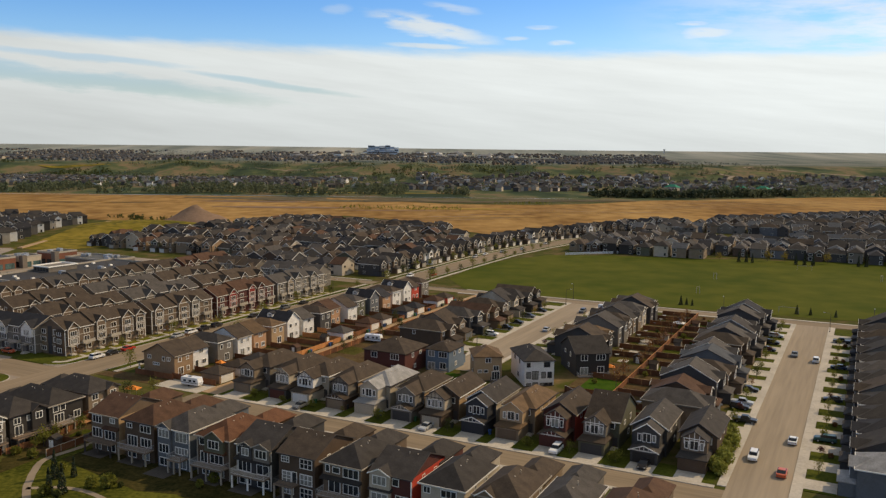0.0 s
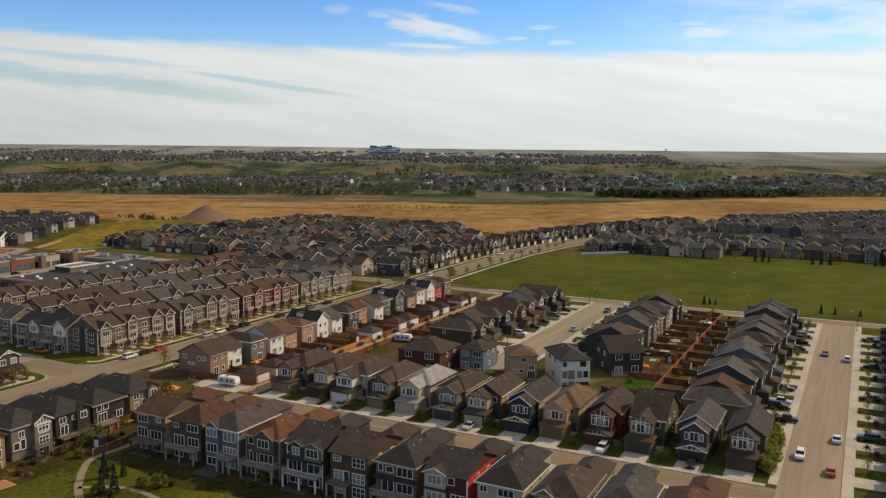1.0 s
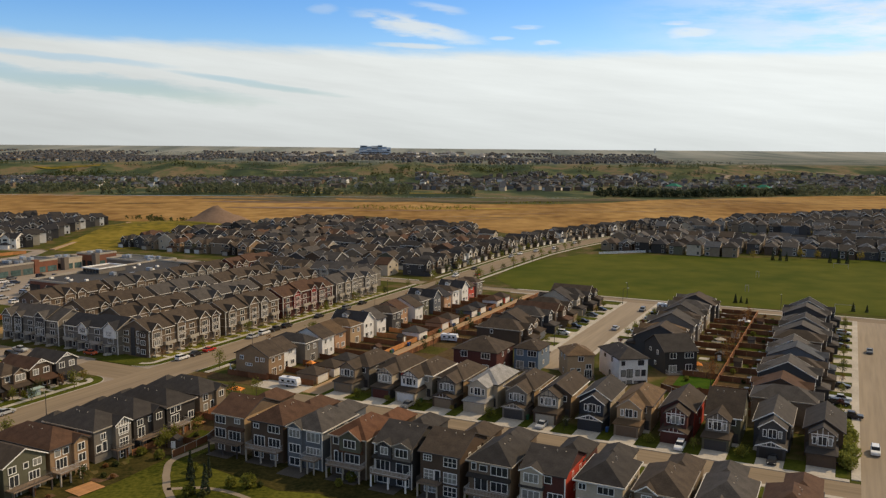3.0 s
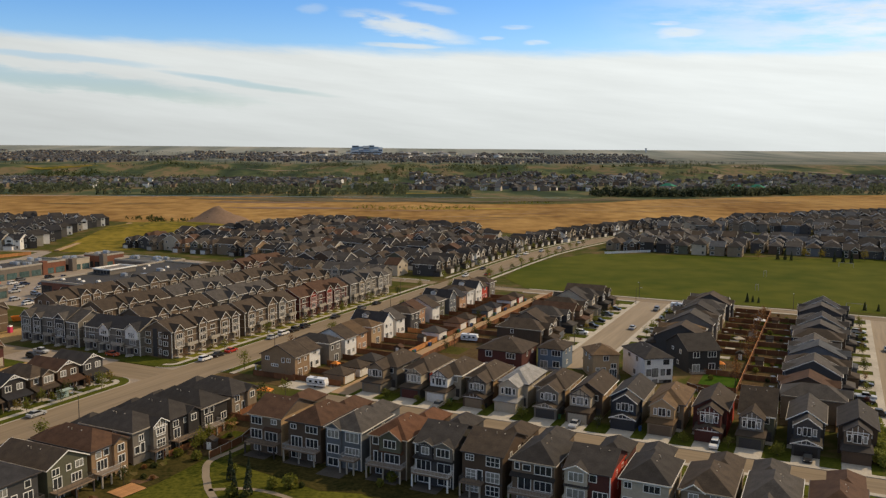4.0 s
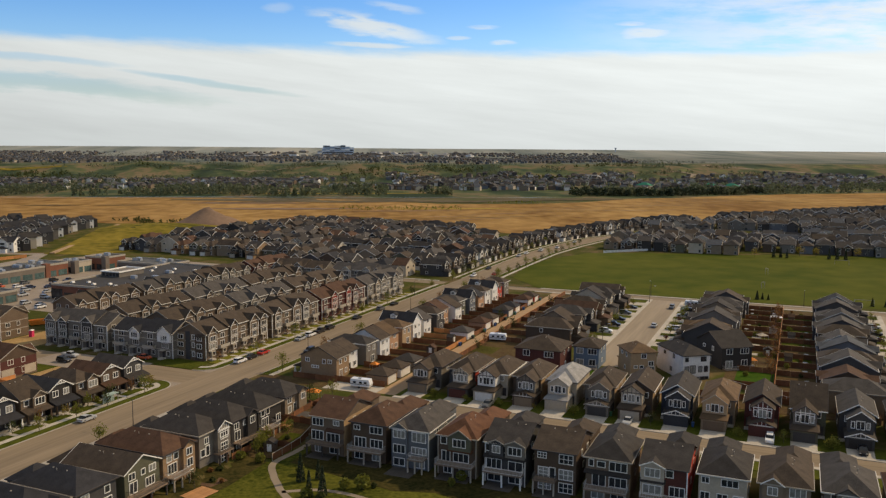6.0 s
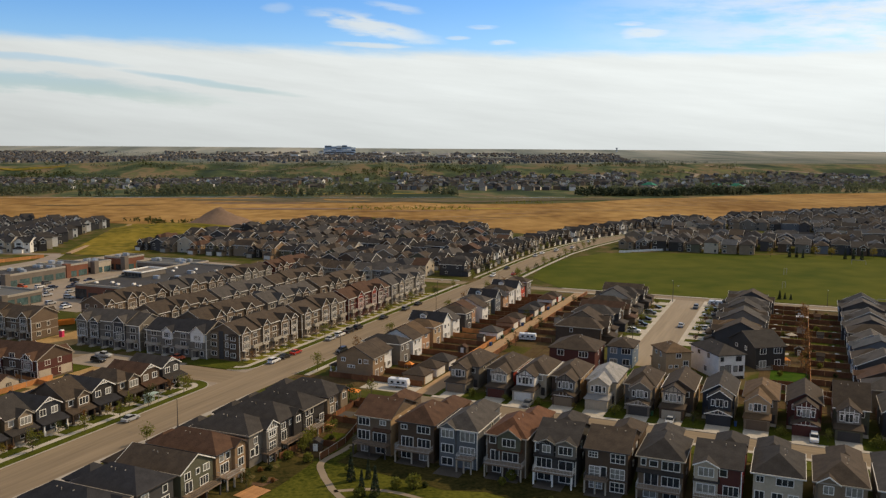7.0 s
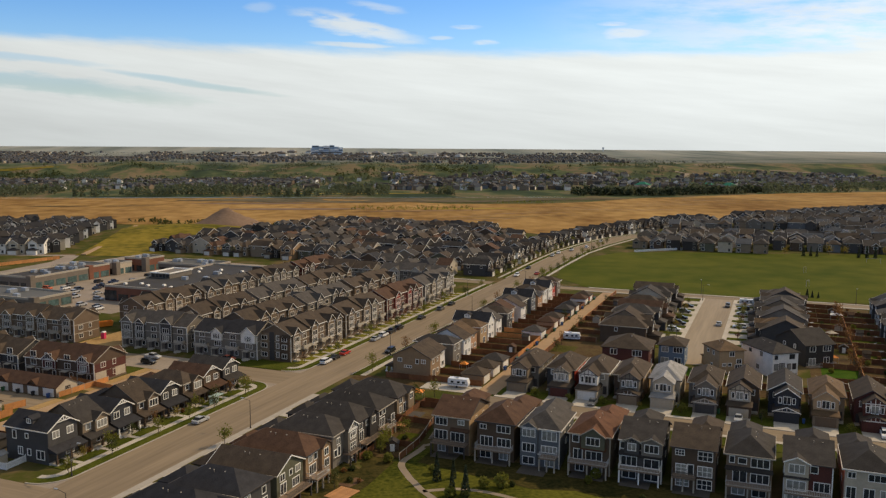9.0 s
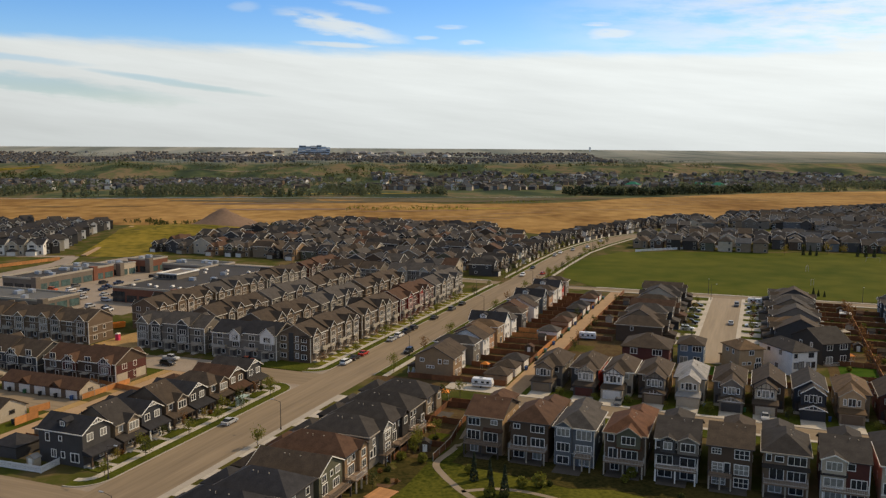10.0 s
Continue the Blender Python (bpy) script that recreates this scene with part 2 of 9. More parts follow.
# ---- mesh helpers ----
class Build:
    """Collects faces for one mesh."""

    def __init__(self):
        self.v, self.f, self.mi = [], [], []

    def face(self, pts, m=0):
        i = len(self.v)
        self.v += [tuple(p) for p in pts]
        self.f.append(tuple(range(i, i + len(pts))))
        self.mi.append(m)

    def solid(self, pts, faces, m=0):
        i = len(self.v)
        self.v += [tuple(p) for p in pts]
        for q in faces:
            self.f.append(tuple(i + k for k in q))
            self.mi.append(m)

    def box(self, x0, x1, y0, y1, z0, z1, m=0):
        p = [(x0, y0, z0), (x1, y0, z0), (x1, y1, z0), (x0, y1, z0), (x0, y0, z1), (x1, y0, z1), (x1, y1, z1), (x0, y1, z1)]
        self.solid(p, [(0, 3, 2, 1), (4, 5, 6, 7), (0, 1, 5, 4), (1, 2, 6, 5), (2, 3, 7, 6), (3, 0, 4, 7)], m)

    def prism(self, poly, y0, y1, m=0, axis="y"):
        """A polygon in (across, z), counter-clockwise seen from -y, drawn out along y (or x)."""
        n = len(poly)
        if axis == "y":
            p = [(a, y0, z) for a, z in poly] + [(a, y1, z) for a, z in poly]
            flip = False
        else:
            p = [(y0, a, z) for a, z in poly] + [(y1, a, z) for a, z in poly]
            flip = True
        fs = [tuple(range(n)), tuple(range(2 * n - 1, n - 1, -1))] + [(i, i + n, (i + 1) % n + n, (i + 1) % n) for i in range(n)]
        if flip:
            fs = [tuple(reversed(q)) for q in fs]
        self.solid(p, fs, m)

    def cyl(self, c0, c1, r0, r1, seg=8, m=0):
        a, b = Vector(c0), Vector(c1)
        d = (b - a).normalized()
        s = d.orthogonal().normalized()
        t = d.cross(s)
        ring = lambda c, r: [tuple(c + (s * math.cos(k * 2 * math.pi / seg) + t * math.sin(k * 2 * math.pi / seg)) * r) for k in range(seg)]
        p = ring(a, r0) + ring(b, r1)
        fs = [(i, (i + 1) % seg, (i + 1) % seg + seg, i + seg) for i in range(seg)] + [tuple(range(seg - 1, -1, -1)), tuple(range(seg, 2 * seg))]
        self.solid(p, fs, m)

    def mesh(self, name, *mats, smooth=False):
        me = bpy.data.meshes.new(name)
        me.from_pydata(self.v, [], self.f)
        for x in mats:
            me.materials.append(x)
        if len(mats) > 1:
            me.polygons.foreach_set("material_index", self.mi)
        if smooth:
            me.polygons.foreach_set("use_smooth", [True] * len(self.f))
        me.update()
        return me


def part(name, data, parent, label="", m=None):
    """One mesh object under a thing or under a part."""
    ob = new(name, data)
    ob.parent = parent
    if m is not None:
        ob.matrix_basis = m
    if label:
        tagged(ob, label)
    return ob


def thing(name, m, label, category, group="", kind="", data=None):
    ob = new(name, data)
    ob.matrix_basis = m
    return tagged(ob, label, category, group, kind)


def slab(name, v0, v1, u0, u1, z0, z1, mat, label, category):
    b = Build()
    b.box(v0, v1, u0, u1, z0, z1)
    return thing(name, at(0, 0), label, category, kind="structure", data=b.mesh(name, mat))


# ---- ground ----
def smooth(a, b, x):
    t = min(1.0, max(0.0, (x - a) / (b - a)))
    return t * t * (3 - 2 * t)


def height(x, y):
    v, u = grid(x, y)
    z = 0.0
    # the lots behind the front row fall to a green
    z -= 2.7 * smooth(136, 124, u) * smooth(-168, -158, v) * smooth(-12, -30, v)
    # grassy hill behind the shops
    z += 7.0 * math.exp(-((u - 460) / 60) ** 2 - ((v + 505) / 45) ** 2)
    d = y
    z -= 6.0 * smooth(1080, 1250, d)
    # valley side with gullies, then a plateau that climbs to the horizon
    rough = noise.noise((x * 0.004, y * 0.0022, 0.3)) * 0.6 + noise.noise((x * 0.011, y * 0.006, 4.0)) * 0.4
    side = smooth(1880 + 200 * rough, 2430 + 200 * rough, d)
    z += 33.0 * side
    gully = abs(noise.noise((x * 0.0062 + 0.5 * noise.noise((x * 0.003, y * 0.003, 2.0)), y * 0.0016, 8.0)))
    fold = abs(noise.noise((x * 0.017, y * 0.005, 5.0)))
    z -= (13.0 * (0.45 - gully) + 6.0 * (0.35 - fold)) * smooth(1800, 2080, d) * (1 - smooth(2350, 2700, d)) * smooth(900, 300, x)
    z += (45.0 + 7.0 * smooth(600, -1500, x)) * max(0.0, (d - 3600) / 1390) ** 1.6
    z += 3.0 * noise.noise((x * 0.0016, y * 0.0019, 6.0)) * smooth(2500, 2900, d) * (1 - smooth(4300, 4900, d))
    return z


def lines(*spans):
    out = []
    for a, b, n in spans:
        out += [a + (b - a) * i / n for i in range(n)]
    return out + [spans[-1][1]]


xs = lines((-3400, -1500, 30), (-1500, -260, 62), (-260, 260, 104), (260, 1500, 62), (1500, 3400, 30))
ys = lines((-400, 60, 16), (60, 240, 60), (240, 800, 56), (800, 1700, 45), (1700, 2900, 75), (2900, 4990, 50))
gb = Build()
gb.v = [(x, y, height(x, y)) for y in ys for x in xs]
nx = len(xs)
gb.f = [(j * nx + i, j * nx + i + 1, (j + 1) * nx + i + 1, (j + 1) * nx + i) for j in range(len(ys) - 1) for i in range(nx - 1)]


def ground_material():
    m = bpy.data.materials.new("prairie_ground")
    m.use_nodes = True
    n, l = m.node_tree.nodes, m.node_tree.links
    b = n["Principled BSDF"]
    b.inputs["Roughness"].default_value, b.inputs["Specular IOR Level"].default_value = 1.0, 0.02
    tc = n.new("ShaderNodeTexCoord")

    def nz(scale, detail, stretch=1.0):
        mp = n.new("ShaderNodeMapping")
        mp.inputs["Scale"].default_value = (1, stretch, 1)
        l.new(tc.outputs["Object"], mp.inputs["Vector"])
        t = n.new("ShaderNodeTexNoise")
        t.inputs["Scale"].default_value, t.inputs["Detail"].default_value, t.inputs["Roughness"].default_value = scale, detail, 0.6
        l.new(mp.outputs[0], t.inputs["Vector"])
        return t.outputs["Fac"]

    def ramp(fac, *stops):
        r = n.new("ShaderNodeValToRGB")
        while len(r.color_ramp.elements) < len(stops):
            r.color_ramp.elements.new(0.5)
        for e, (p, c) in zip(r.color_ramp.elements, stops):
            e.position, e.color = p, (*c, 1)
        l.new(fac, r.inputs[0])
        return r.outputs[0]

    near = ramp(nz(0.09, 8), (0.30, (0.04, 0.05, 0.010)), (0.48, (0.07, 0.072, 0.017)), (0.60, (0.12, 0.09, 0.04)), (0.72, (0.17, 0.11, 0.055)))
    far = ramp(nz(0.009, 13, 0.5), (0.34, (0.030, 0.042, 0.026)), (0.45, (0.048, 0.066, 0.034)), (0.51, (0.092, 0.104, 0.048)), (0.57, (0.175, 0.128, 0.074)), (0.62, (0.095, 0.098, 0.05)), (0.70, (0.15, 0.15, 0.055)))
    # cool greys in the plateau's ground colour stand in for distance haze
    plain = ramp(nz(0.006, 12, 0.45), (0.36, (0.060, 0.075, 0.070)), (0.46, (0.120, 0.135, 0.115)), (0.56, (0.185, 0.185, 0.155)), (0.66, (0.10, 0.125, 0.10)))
    sp = n.new("ShaderNodeSeparateXYZ")
    l.new(tc.outputs["Object"], sp.inputs[0])
    mr = n.new("ShaderNodeMapRange")
    mr.inputs["From Min"].default_value, mr.inputs["From Max"].default_value = 900, 1200
    l.new(sp.outputs[1], mr.inputs["Value"])
    mx = n.new("ShaderNodeMix")
    mx.data_type = "RGBA"
    l.new(mr.outputs[0], mx.inputs["Factor"])
    l.new(near, mx.inputs["A"])
    l.new(far, mx.inputs["B"])
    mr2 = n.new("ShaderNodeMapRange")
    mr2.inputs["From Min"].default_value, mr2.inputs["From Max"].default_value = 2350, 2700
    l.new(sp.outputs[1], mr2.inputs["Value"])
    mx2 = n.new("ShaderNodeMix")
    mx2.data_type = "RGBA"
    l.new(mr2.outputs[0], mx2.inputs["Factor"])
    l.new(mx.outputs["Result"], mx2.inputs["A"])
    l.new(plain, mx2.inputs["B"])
    # towards the horizon the colour pales further, painted as thicker haze
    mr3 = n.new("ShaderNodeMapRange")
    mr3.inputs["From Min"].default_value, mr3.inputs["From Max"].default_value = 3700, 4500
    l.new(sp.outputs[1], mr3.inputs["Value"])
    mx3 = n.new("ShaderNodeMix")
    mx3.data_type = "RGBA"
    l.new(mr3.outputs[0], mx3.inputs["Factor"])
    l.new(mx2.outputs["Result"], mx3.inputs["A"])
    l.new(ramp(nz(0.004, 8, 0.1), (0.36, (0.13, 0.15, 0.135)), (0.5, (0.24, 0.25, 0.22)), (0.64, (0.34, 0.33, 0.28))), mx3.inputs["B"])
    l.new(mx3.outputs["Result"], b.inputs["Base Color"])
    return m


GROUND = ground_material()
ground = thing("ground", Matrix(), "dry spring grass and bare soil, haze-pale towards the prairie horizon", "ground", kind="structure", data=gb.mesh("ground", GROUND, smooth=True))


def sheet(name, outline, mat, label, category, lift=0.12, step=25.0):
    """A sheet that lies on the ground within an outline given in the street grid."""
    b = Build()
    bm = bmesh.new()
    bm.faces.new([bm.verts.new((*xy(v, u), 0)) for v, u in outline])
    x0, x1 = min(p.co.x for p in bm.verts), max(p.co.x for p in bm.verts)
    y0, y1 = min(p.co.y for p in bm.verts), max(p.co.y for p in bm.verts)
    for axis, a, c in ((0, x0, x1), (1, y0, y1)):
        k = a + step
        while k < c:
            co, no = ((k, 0, 0), (1, 0, 0)) if axis == 0 else ((0, k, 0), (0, 1, 0))
            bmesh.ops.bisect_plane(bm, geom=bm.verts[:] + bm.edges[:] + bm.faces[:], plane_co=co, plane_no=no)
            k += step
    for p in bm.verts:
        p.co.z = height(p.co.x, p.co.y) + lift
    bm.normal_update()
    if bm.faces[:] and sum(f.normal.z for f in bm.faces) < 0:
        bmesh.ops.reverse_faces(bm, faces=bm.faces[:])
    me = bpy.data.meshes.new(name)
    bm.to_mesh(me)
    bm.free()
    me.materials.append(mat)
    return thing(name, Matrix(), label, category, kind="structure", data=me)


FIELD = material("playing_field_grass", (0.056, 0.076, 0.008), 1.0, 0.14, 0.012, 0.07, 0.2, tint=(0.100, 0.102, 0.014), spec=0.03)
STUBBLE = material("golden_stubble", (0.235, 0.122, 0.034), 1.0, 0.30, 0.007, 0.06, 0.2, tint=(0.40, 0.245, 0.085), spec=0.03, grain=(1.0, 0.55, 1.0))
HILLGRASS = material("hill_grass", (0.10, 0.10, 0.012), 1.0, 0.35, 0.022, 0.16, 0.3, tint=(0.26, 0.19, 0.030), spec=0.03)
SOIL = material("bare_soil", (0.21, 0.14, 0.095), 0.95, 0.2, 0.05, 0.6, 0.3, spec=0.04)
sheet("playing_field", [(-162, 341), (-120, 339), (-60, 342), (12, 350), (70, 358), (70, 560), (12, 545), (-60, 520), (-130, 500), (-172, 480), (-186, 440), (-188, 400), (-182, 365)],
      FIELD, "mown green playing field with worn yellowish strips", "field")
sheet("stubble_field", [(-1500, 330), (-900, 430), (-737, 500), (-640, 505), (-585, 512), (-540, 520), (-480, 545), (-470, 610), (-445, 668), (-330, 640), (-300, 600), (-246, 572), (-224, 604), (-205, 645), (-188, 692), (-168, 726), (-138, 750), (-122, 792), (-66, 834), (-56, 868),
                        (25, 957), (100, 1050), (300, 1290), (520, 1500), (560, 1850), (300, 1730), (73, 1565), (-6, 1504), (-75, 1448), (-194, 1294), (-236, 1140), (-303, 979), (-350, 925), (-441, 880), (-612, 905), (-897, 905), (-1126, 830), (-1500, 640)],
      STUBBLE, "wide field of dry golden stubble with faint tracks", "field", lift=0.2, step=60)
sheet("grass_hill", [(-440, 345), (-470, 335), (-492, 372), (-520, 424), (-552, 466), (-580, 505), (-590, 540), (-540, 546), (-490, 528), (-455, 490), (-435, 440), (-425, 390)],
      HILLGRASS, "green grassy hill behind the shops", "hill", lift=0.15, step=12)

# ---- roads, kerbs and pavements ----
RZ, PZ = 0.05, 0.18


def road(name, v0, v1, u0, u1, label="worn grey-brown asphalt residential street", mat=None):
    return slab(name, v0, v1, u0, u1, -0.3, RZ, mat or (ASPHALT if u1 - u0 > v1 - v0 else ASPHALT_V), label, "road")


def walkway(v0, v1, u0, u1, z=PZ):
    return slab("pavement", v0, v1, u0, u1, -0.3, z, CONCRETE, "pale concrete pavement beside the street", "pavement")


def kerb(v0, v1, u0, u1):
    return slab("kerb", v0, v1, u0, u1, -0.3, PZ + 0.01, KERB, "pale concrete kerb along the asphalt", "kerb")


def strip(name, pts, half, z0, z1, mat, label, category, off=0.0):
    """A band of a given half width along a line in the street grid."""
    b = Build()
    row = []
    for i, (v, u) in enumerate(pts):
        a, c = pts[max(0, i - 1)], pts[min(len(pts) - 1, i + 1)]
        d = Vector((c[0] - a[0], c[1] - a[1])).normalized()
        nrm = Vector((d.y, -d.x))
        row.append([(v + nrm.x * k, u + nrm.y * k) for k in (off - half, off + half)])
    ring, faces = [], []
    for p in row:
        ring += [(*p[0], z0), (*p[1], z0), (*p[1], z1), (*p[0], z1)]
    for i in range(len(row) - 1):
        a, c = 4 * i, 4 * i + 4
        faces += [(a + 3, a + 2, c + 2, c + 3), (a + 1, c + 1, c + 2, a + 2), (a, a + 3, c + 3, c)]
    e = 4 * (len(row) - 1)
    b.solid(ring, faces + [(0, 1, 2, 3), (e, e + 3, e + 2, e + 1)])
    return thing(name, at(0, 0), label, category, kind="structure", data=b.mesh(name, mat))


BLVD = [(-197.2, 30), (-197.2, 150), (-197.2, 300), (-197.5, 360), (-199, 420), (-199, 470), (-194, 520), (-186, 568), (-174, 592), (-156, 612), (-130, 628), (-95, 645), (-40, 668)]
strip("boulevard", BLVD, 7.0, -0.3, RZ, ASPHALT, "wide grey-brown asphalt boulevard", "road")
for side, segs in ((-1, ([(-197.2, 76.5), (-197.2, 140)], [(-197.2, 165), (-197.2, 300), (-197.4, 330)], [(-197.6, 352), (-199, 420), (-199, 470), (-194, 520), (-186, 568), (-174, 592), (-156, 612), (-130, 628)])),
                   (1, ([(-197.2, 30), (-197.2, 142)], [(-197.2, 163), (-197.2, 300), (-197.4, 330)], [(-197.6, 352), (-199, 420), (-199, 470), (-194, 520), (-186, 568), (-174, 592), (-156, 612), (-130, 628)]))):
    for seg in segs:
        strip("kerb", seg, 0.15, -0.3, PZ + 0.01, KERB, "pale concrete kerb along the asphalt", "kerb", off=side * 7.15)
        if side > 0 and seg[0][1] < 100:
            strip("pavement", seg, 0.7, -0.3, PZ, KERB, "worn concrete pavement beside the boulevard", "pavement", off=8.0)
            strip("verge", seg, 1.9, -0.3, PZ - 0.09, GRASS, "rough dark grass before the houses", "verge", off=10.6)
            continue
        strip("pavement", seg, 0.75, -0.3, PZ, CONCRETE, "pale concrete pavement beside the boulevard", "pavement", off=side * 10.6)
        strip("verge", seg, 1.25, -0.3, PZ - 0.03, LAWN, "narrow green grass verge beside the kerb", "verge", off=side * 8.55)


def corner(u_arm, u_side, label="rounded street corner"):
    """A rounded corner west of the boulevard between its kerb at u_arm and the side street's edge at u_side."""
    s_, r = (1 if u_side > u_arm else -1), abs(u_side - u_arm)
    cv, cu = -204.2 - r, u_arm
    arc = lambda rad: [(cv + rad * math.cos(k * math.pi / 16), cu + s_ * rad * math.sin(k * math.pi / 16)) for k in range(9)]
    b_ = Build()
    pts = arc(r) + [(-204.2, u_side)]
    if s_ < 0:
        pts = pts[::-1]
    b_.face([(v, u, RZ - 0.001) for v, u in pts[::-1]])
    thing("road_corner", at(0, 0), "asphalt of a rounded street corner", "road", kind="structure", data=b_.mesh("road_corner", ASPHALT_P))
    strip("kerb", arc(r - 0.15), 0.15, -0.3, PZ + 0.01, KERB, "pale concrete kerb round the corner", "kerb")
    strip("verge", arc(r - 1.5), 1.2, -0.3, PZ - 0.03, LAWN, "grass verge round the corner", "verge")
    strip("pavement", arc(r - 3.5), 0.75, -0.3, PZ, CONCRETE, "pale concrete pavement round the corner", "pavement")


corner(140.0, 146.5)
corner(165.0, 158.5)
corner(76.5, 70.0)
road("side_street", -300, -204.2, 146.5, 158.5)
road("near_street", -300, -204.2, 56, 70)
road("middle_street", -152, -20.5, 149.8, 158.2)
road("east_street", -20.5, -9.5, 130, 331, "pale worn asphalt residential street", ASPHALT_E)
road("quiet_street", -107.5, -95.6, 212, 331, "pale worn asphalt residential street", ASPHALT_E)
road("field_street", -190, 60, 331, 338.5)
slab("gravel_lane", -151.5, -146, 160, 331, -0.3, 0.03, LANE, "brown gravel back lane between fences and garages", "lane")
slab("parking_court", -262, -226, 146, 160, -0.3, 0.06, ASPHALT_P, "asphalt parking court beside the townhouses", "parking")
slab("shop_car_park", -440, -318, 205, 345, -0.3, 0.04, ASPHALT_P, "pale asphalt car park of the shops", "parking")
slab("rear_lane", -246, -240, 75, 146, -0.3, 0.03, LANE, "sandy back lane", "lane")
walkway(-22.2, -20.5, 160, 331)
walkway(-9.5, -7.4, 150, 331)
walkway(-109.0, -107.5, 222, 331)
walkway(-95.6, -94.1, 222, 331)
walkway(-146, -22.5, 158.2, 159.6)
walkway(-152, -20.5, 148.4, 149.8)
walkway(-160, 60, 338.5, 340.2)
walkway(-160, -109, 329.4, 331)
walkway(-94, -22.3, 329.4, 331)
kerb(-188.5, 60, 338.5, 338.7)

road("road", -300, -206.5, 331.5, 339.5)
walkway(-300, -212, 340.2, 341.6)
strip("road", [(-440, 120), (-445, 220), (-449, 270), (-455, 310), (-472, 336), (-520, 322), (-640, 300)], 5.5, -0.3, RZ + 0.02, ASPHALT_P, "pale asphalt road behind the shops", "road")
strip("hill_path", [(-466, 338), (-490, 378), (-515, 424), (-545, 462), (-574, 502)], 1.6, -0.3, 0.9, LANE, "sandy path up the edge of the grassy hill", "path")

# ---- windows ----
CACHE = {}


def lattice(b, xl, zl, gaps, y0, y1):
    """A flat frame in one connected piece: lines in x and z, and the cells between them that stay open."""
    nx_, nz_ = len(xl), len(zl)
    i0 = len(b.v)
    b.v += [(x, y, z) for y in (y0, y1) for z in zl for x in xl]
    idx = lambda k, j, i: i0 + k * nx_ * nz_ + j * nx_ + i
    solid = lambda j, i: 0 <= j < nz_ - 1 and 0 <= i < nx_ - 1 and (j, i) not in gaps
    for j in range(nz_ - 1):
        for i in range(nx_ - 1):
            if not solid(j, i):
                continue
            q = [(j, i), (j, i + 1), (j + 1, i + 1), (j + 1, i)]
            b.f.append(tuple(idx(0, *c) for c in q))
            b.f.append(tuple(idx(1, *c) for c in reversed(q)))
            for (dj, di), (c, d) in (((-1, 0), (q[0], q[1])), ((0, 1), (q[1], q[2])), ((1, 0), (q[2], q[3])), ((0, -1), (q[3], q[0]))):
                if not solid(j + dj, i + di):
                    b.f.append((idx(0, *d), idx(0, *c), idx(1, *c), idx(1, *d)))
    b.mi += [0] * (len(b.f) - len(b.mi))


def window_mesh(w, h, cols, rows, trim):
    key = ("wf", w, h, cols, rows, trim.name)
    if key not in CACHE:
        t = 0.13
        xl, zl = [-w / 2 - t], [-t]
        for i in range(cols):
            xl += [-w / 2 + w * i / cols + (0.05 if i else 0), -w / 2 + w * (i + 1) / cols - (0.05 if i < cols - 1 else 0)]
        for i in range(rows):
            zl += [h * i / rows + (0.04 if i else 0), h * (i + 1) / rows - (0.04 if i < rows - 1 else 0)]
        xl, zl = xl + [w / 2 + t], zl + [h + t]
        b = Build()
        lattice(b, xl, zl, {(2 * j + 1, 2 * i + 1) for j in range(rows) for i in range(cols)}, -0.09, 0.0)
        CACHE[key] = b.mesh("window", trim)
    return CACHE[key]


def pane_mesh(w, h, glass):
    key = ("wp", w, h, glass.name)
    if key not in CACHE:
        b = Build()
        b.box(-w / 2, w / 2, -0.035, 0.02, 0, h)
        CACHE[key] = b.mesh("pane", glass)
    return CACHE[key]


def whole_window(w, h, cols, trim, glass):
    key = ("ww", w, h, cols, trim.name, glass.name)
    if key not in CACHE:
        b = Build()
        t = 0.14
        xl = [-w / 2 - t]
        for i in range(cols):
            xl += [-w / 2 + w * i / cols + (0.05 if i else 0), -w / 2 + w * (i + 1) / cols - (0.05 if i < cols - 1 else 0)]
        xl.append(w / 2 + t)
        zl = [-t, 0, h, h + t]
        lattice(b, xl, zl, {(1, 2 * i + 1) for i in range(cols)}, -0.09, 0.0)
        n = len(xl)
        for i in range(cols):  # glass fills each opening, joined to the frame
            k = 2 * i + 1
            b.f.append((n + k, n + k + 1, 2 * n + k + 1, 2 * n + k))
            b.mi.append(1)
        off = len(xl) * 4
        b.f[-cols:] = [tuple(off + q for q in f) for f in b.f[-cols:]]
        CACHE[key] = b.mesh("window", trim, glass)
    return CACHE[key]


FACE = {"F": lambda x, d: pose(x, -d, 0, 0, 0, 0), "B": lambda x, d: pose(x, d, 0, 0, 0, 180),
        "L": lambda x, d: pose(-d, x, 0, 0, 0, -90), "R": lambda x, d: pose(d, x, 0, 0, 0, 90)}


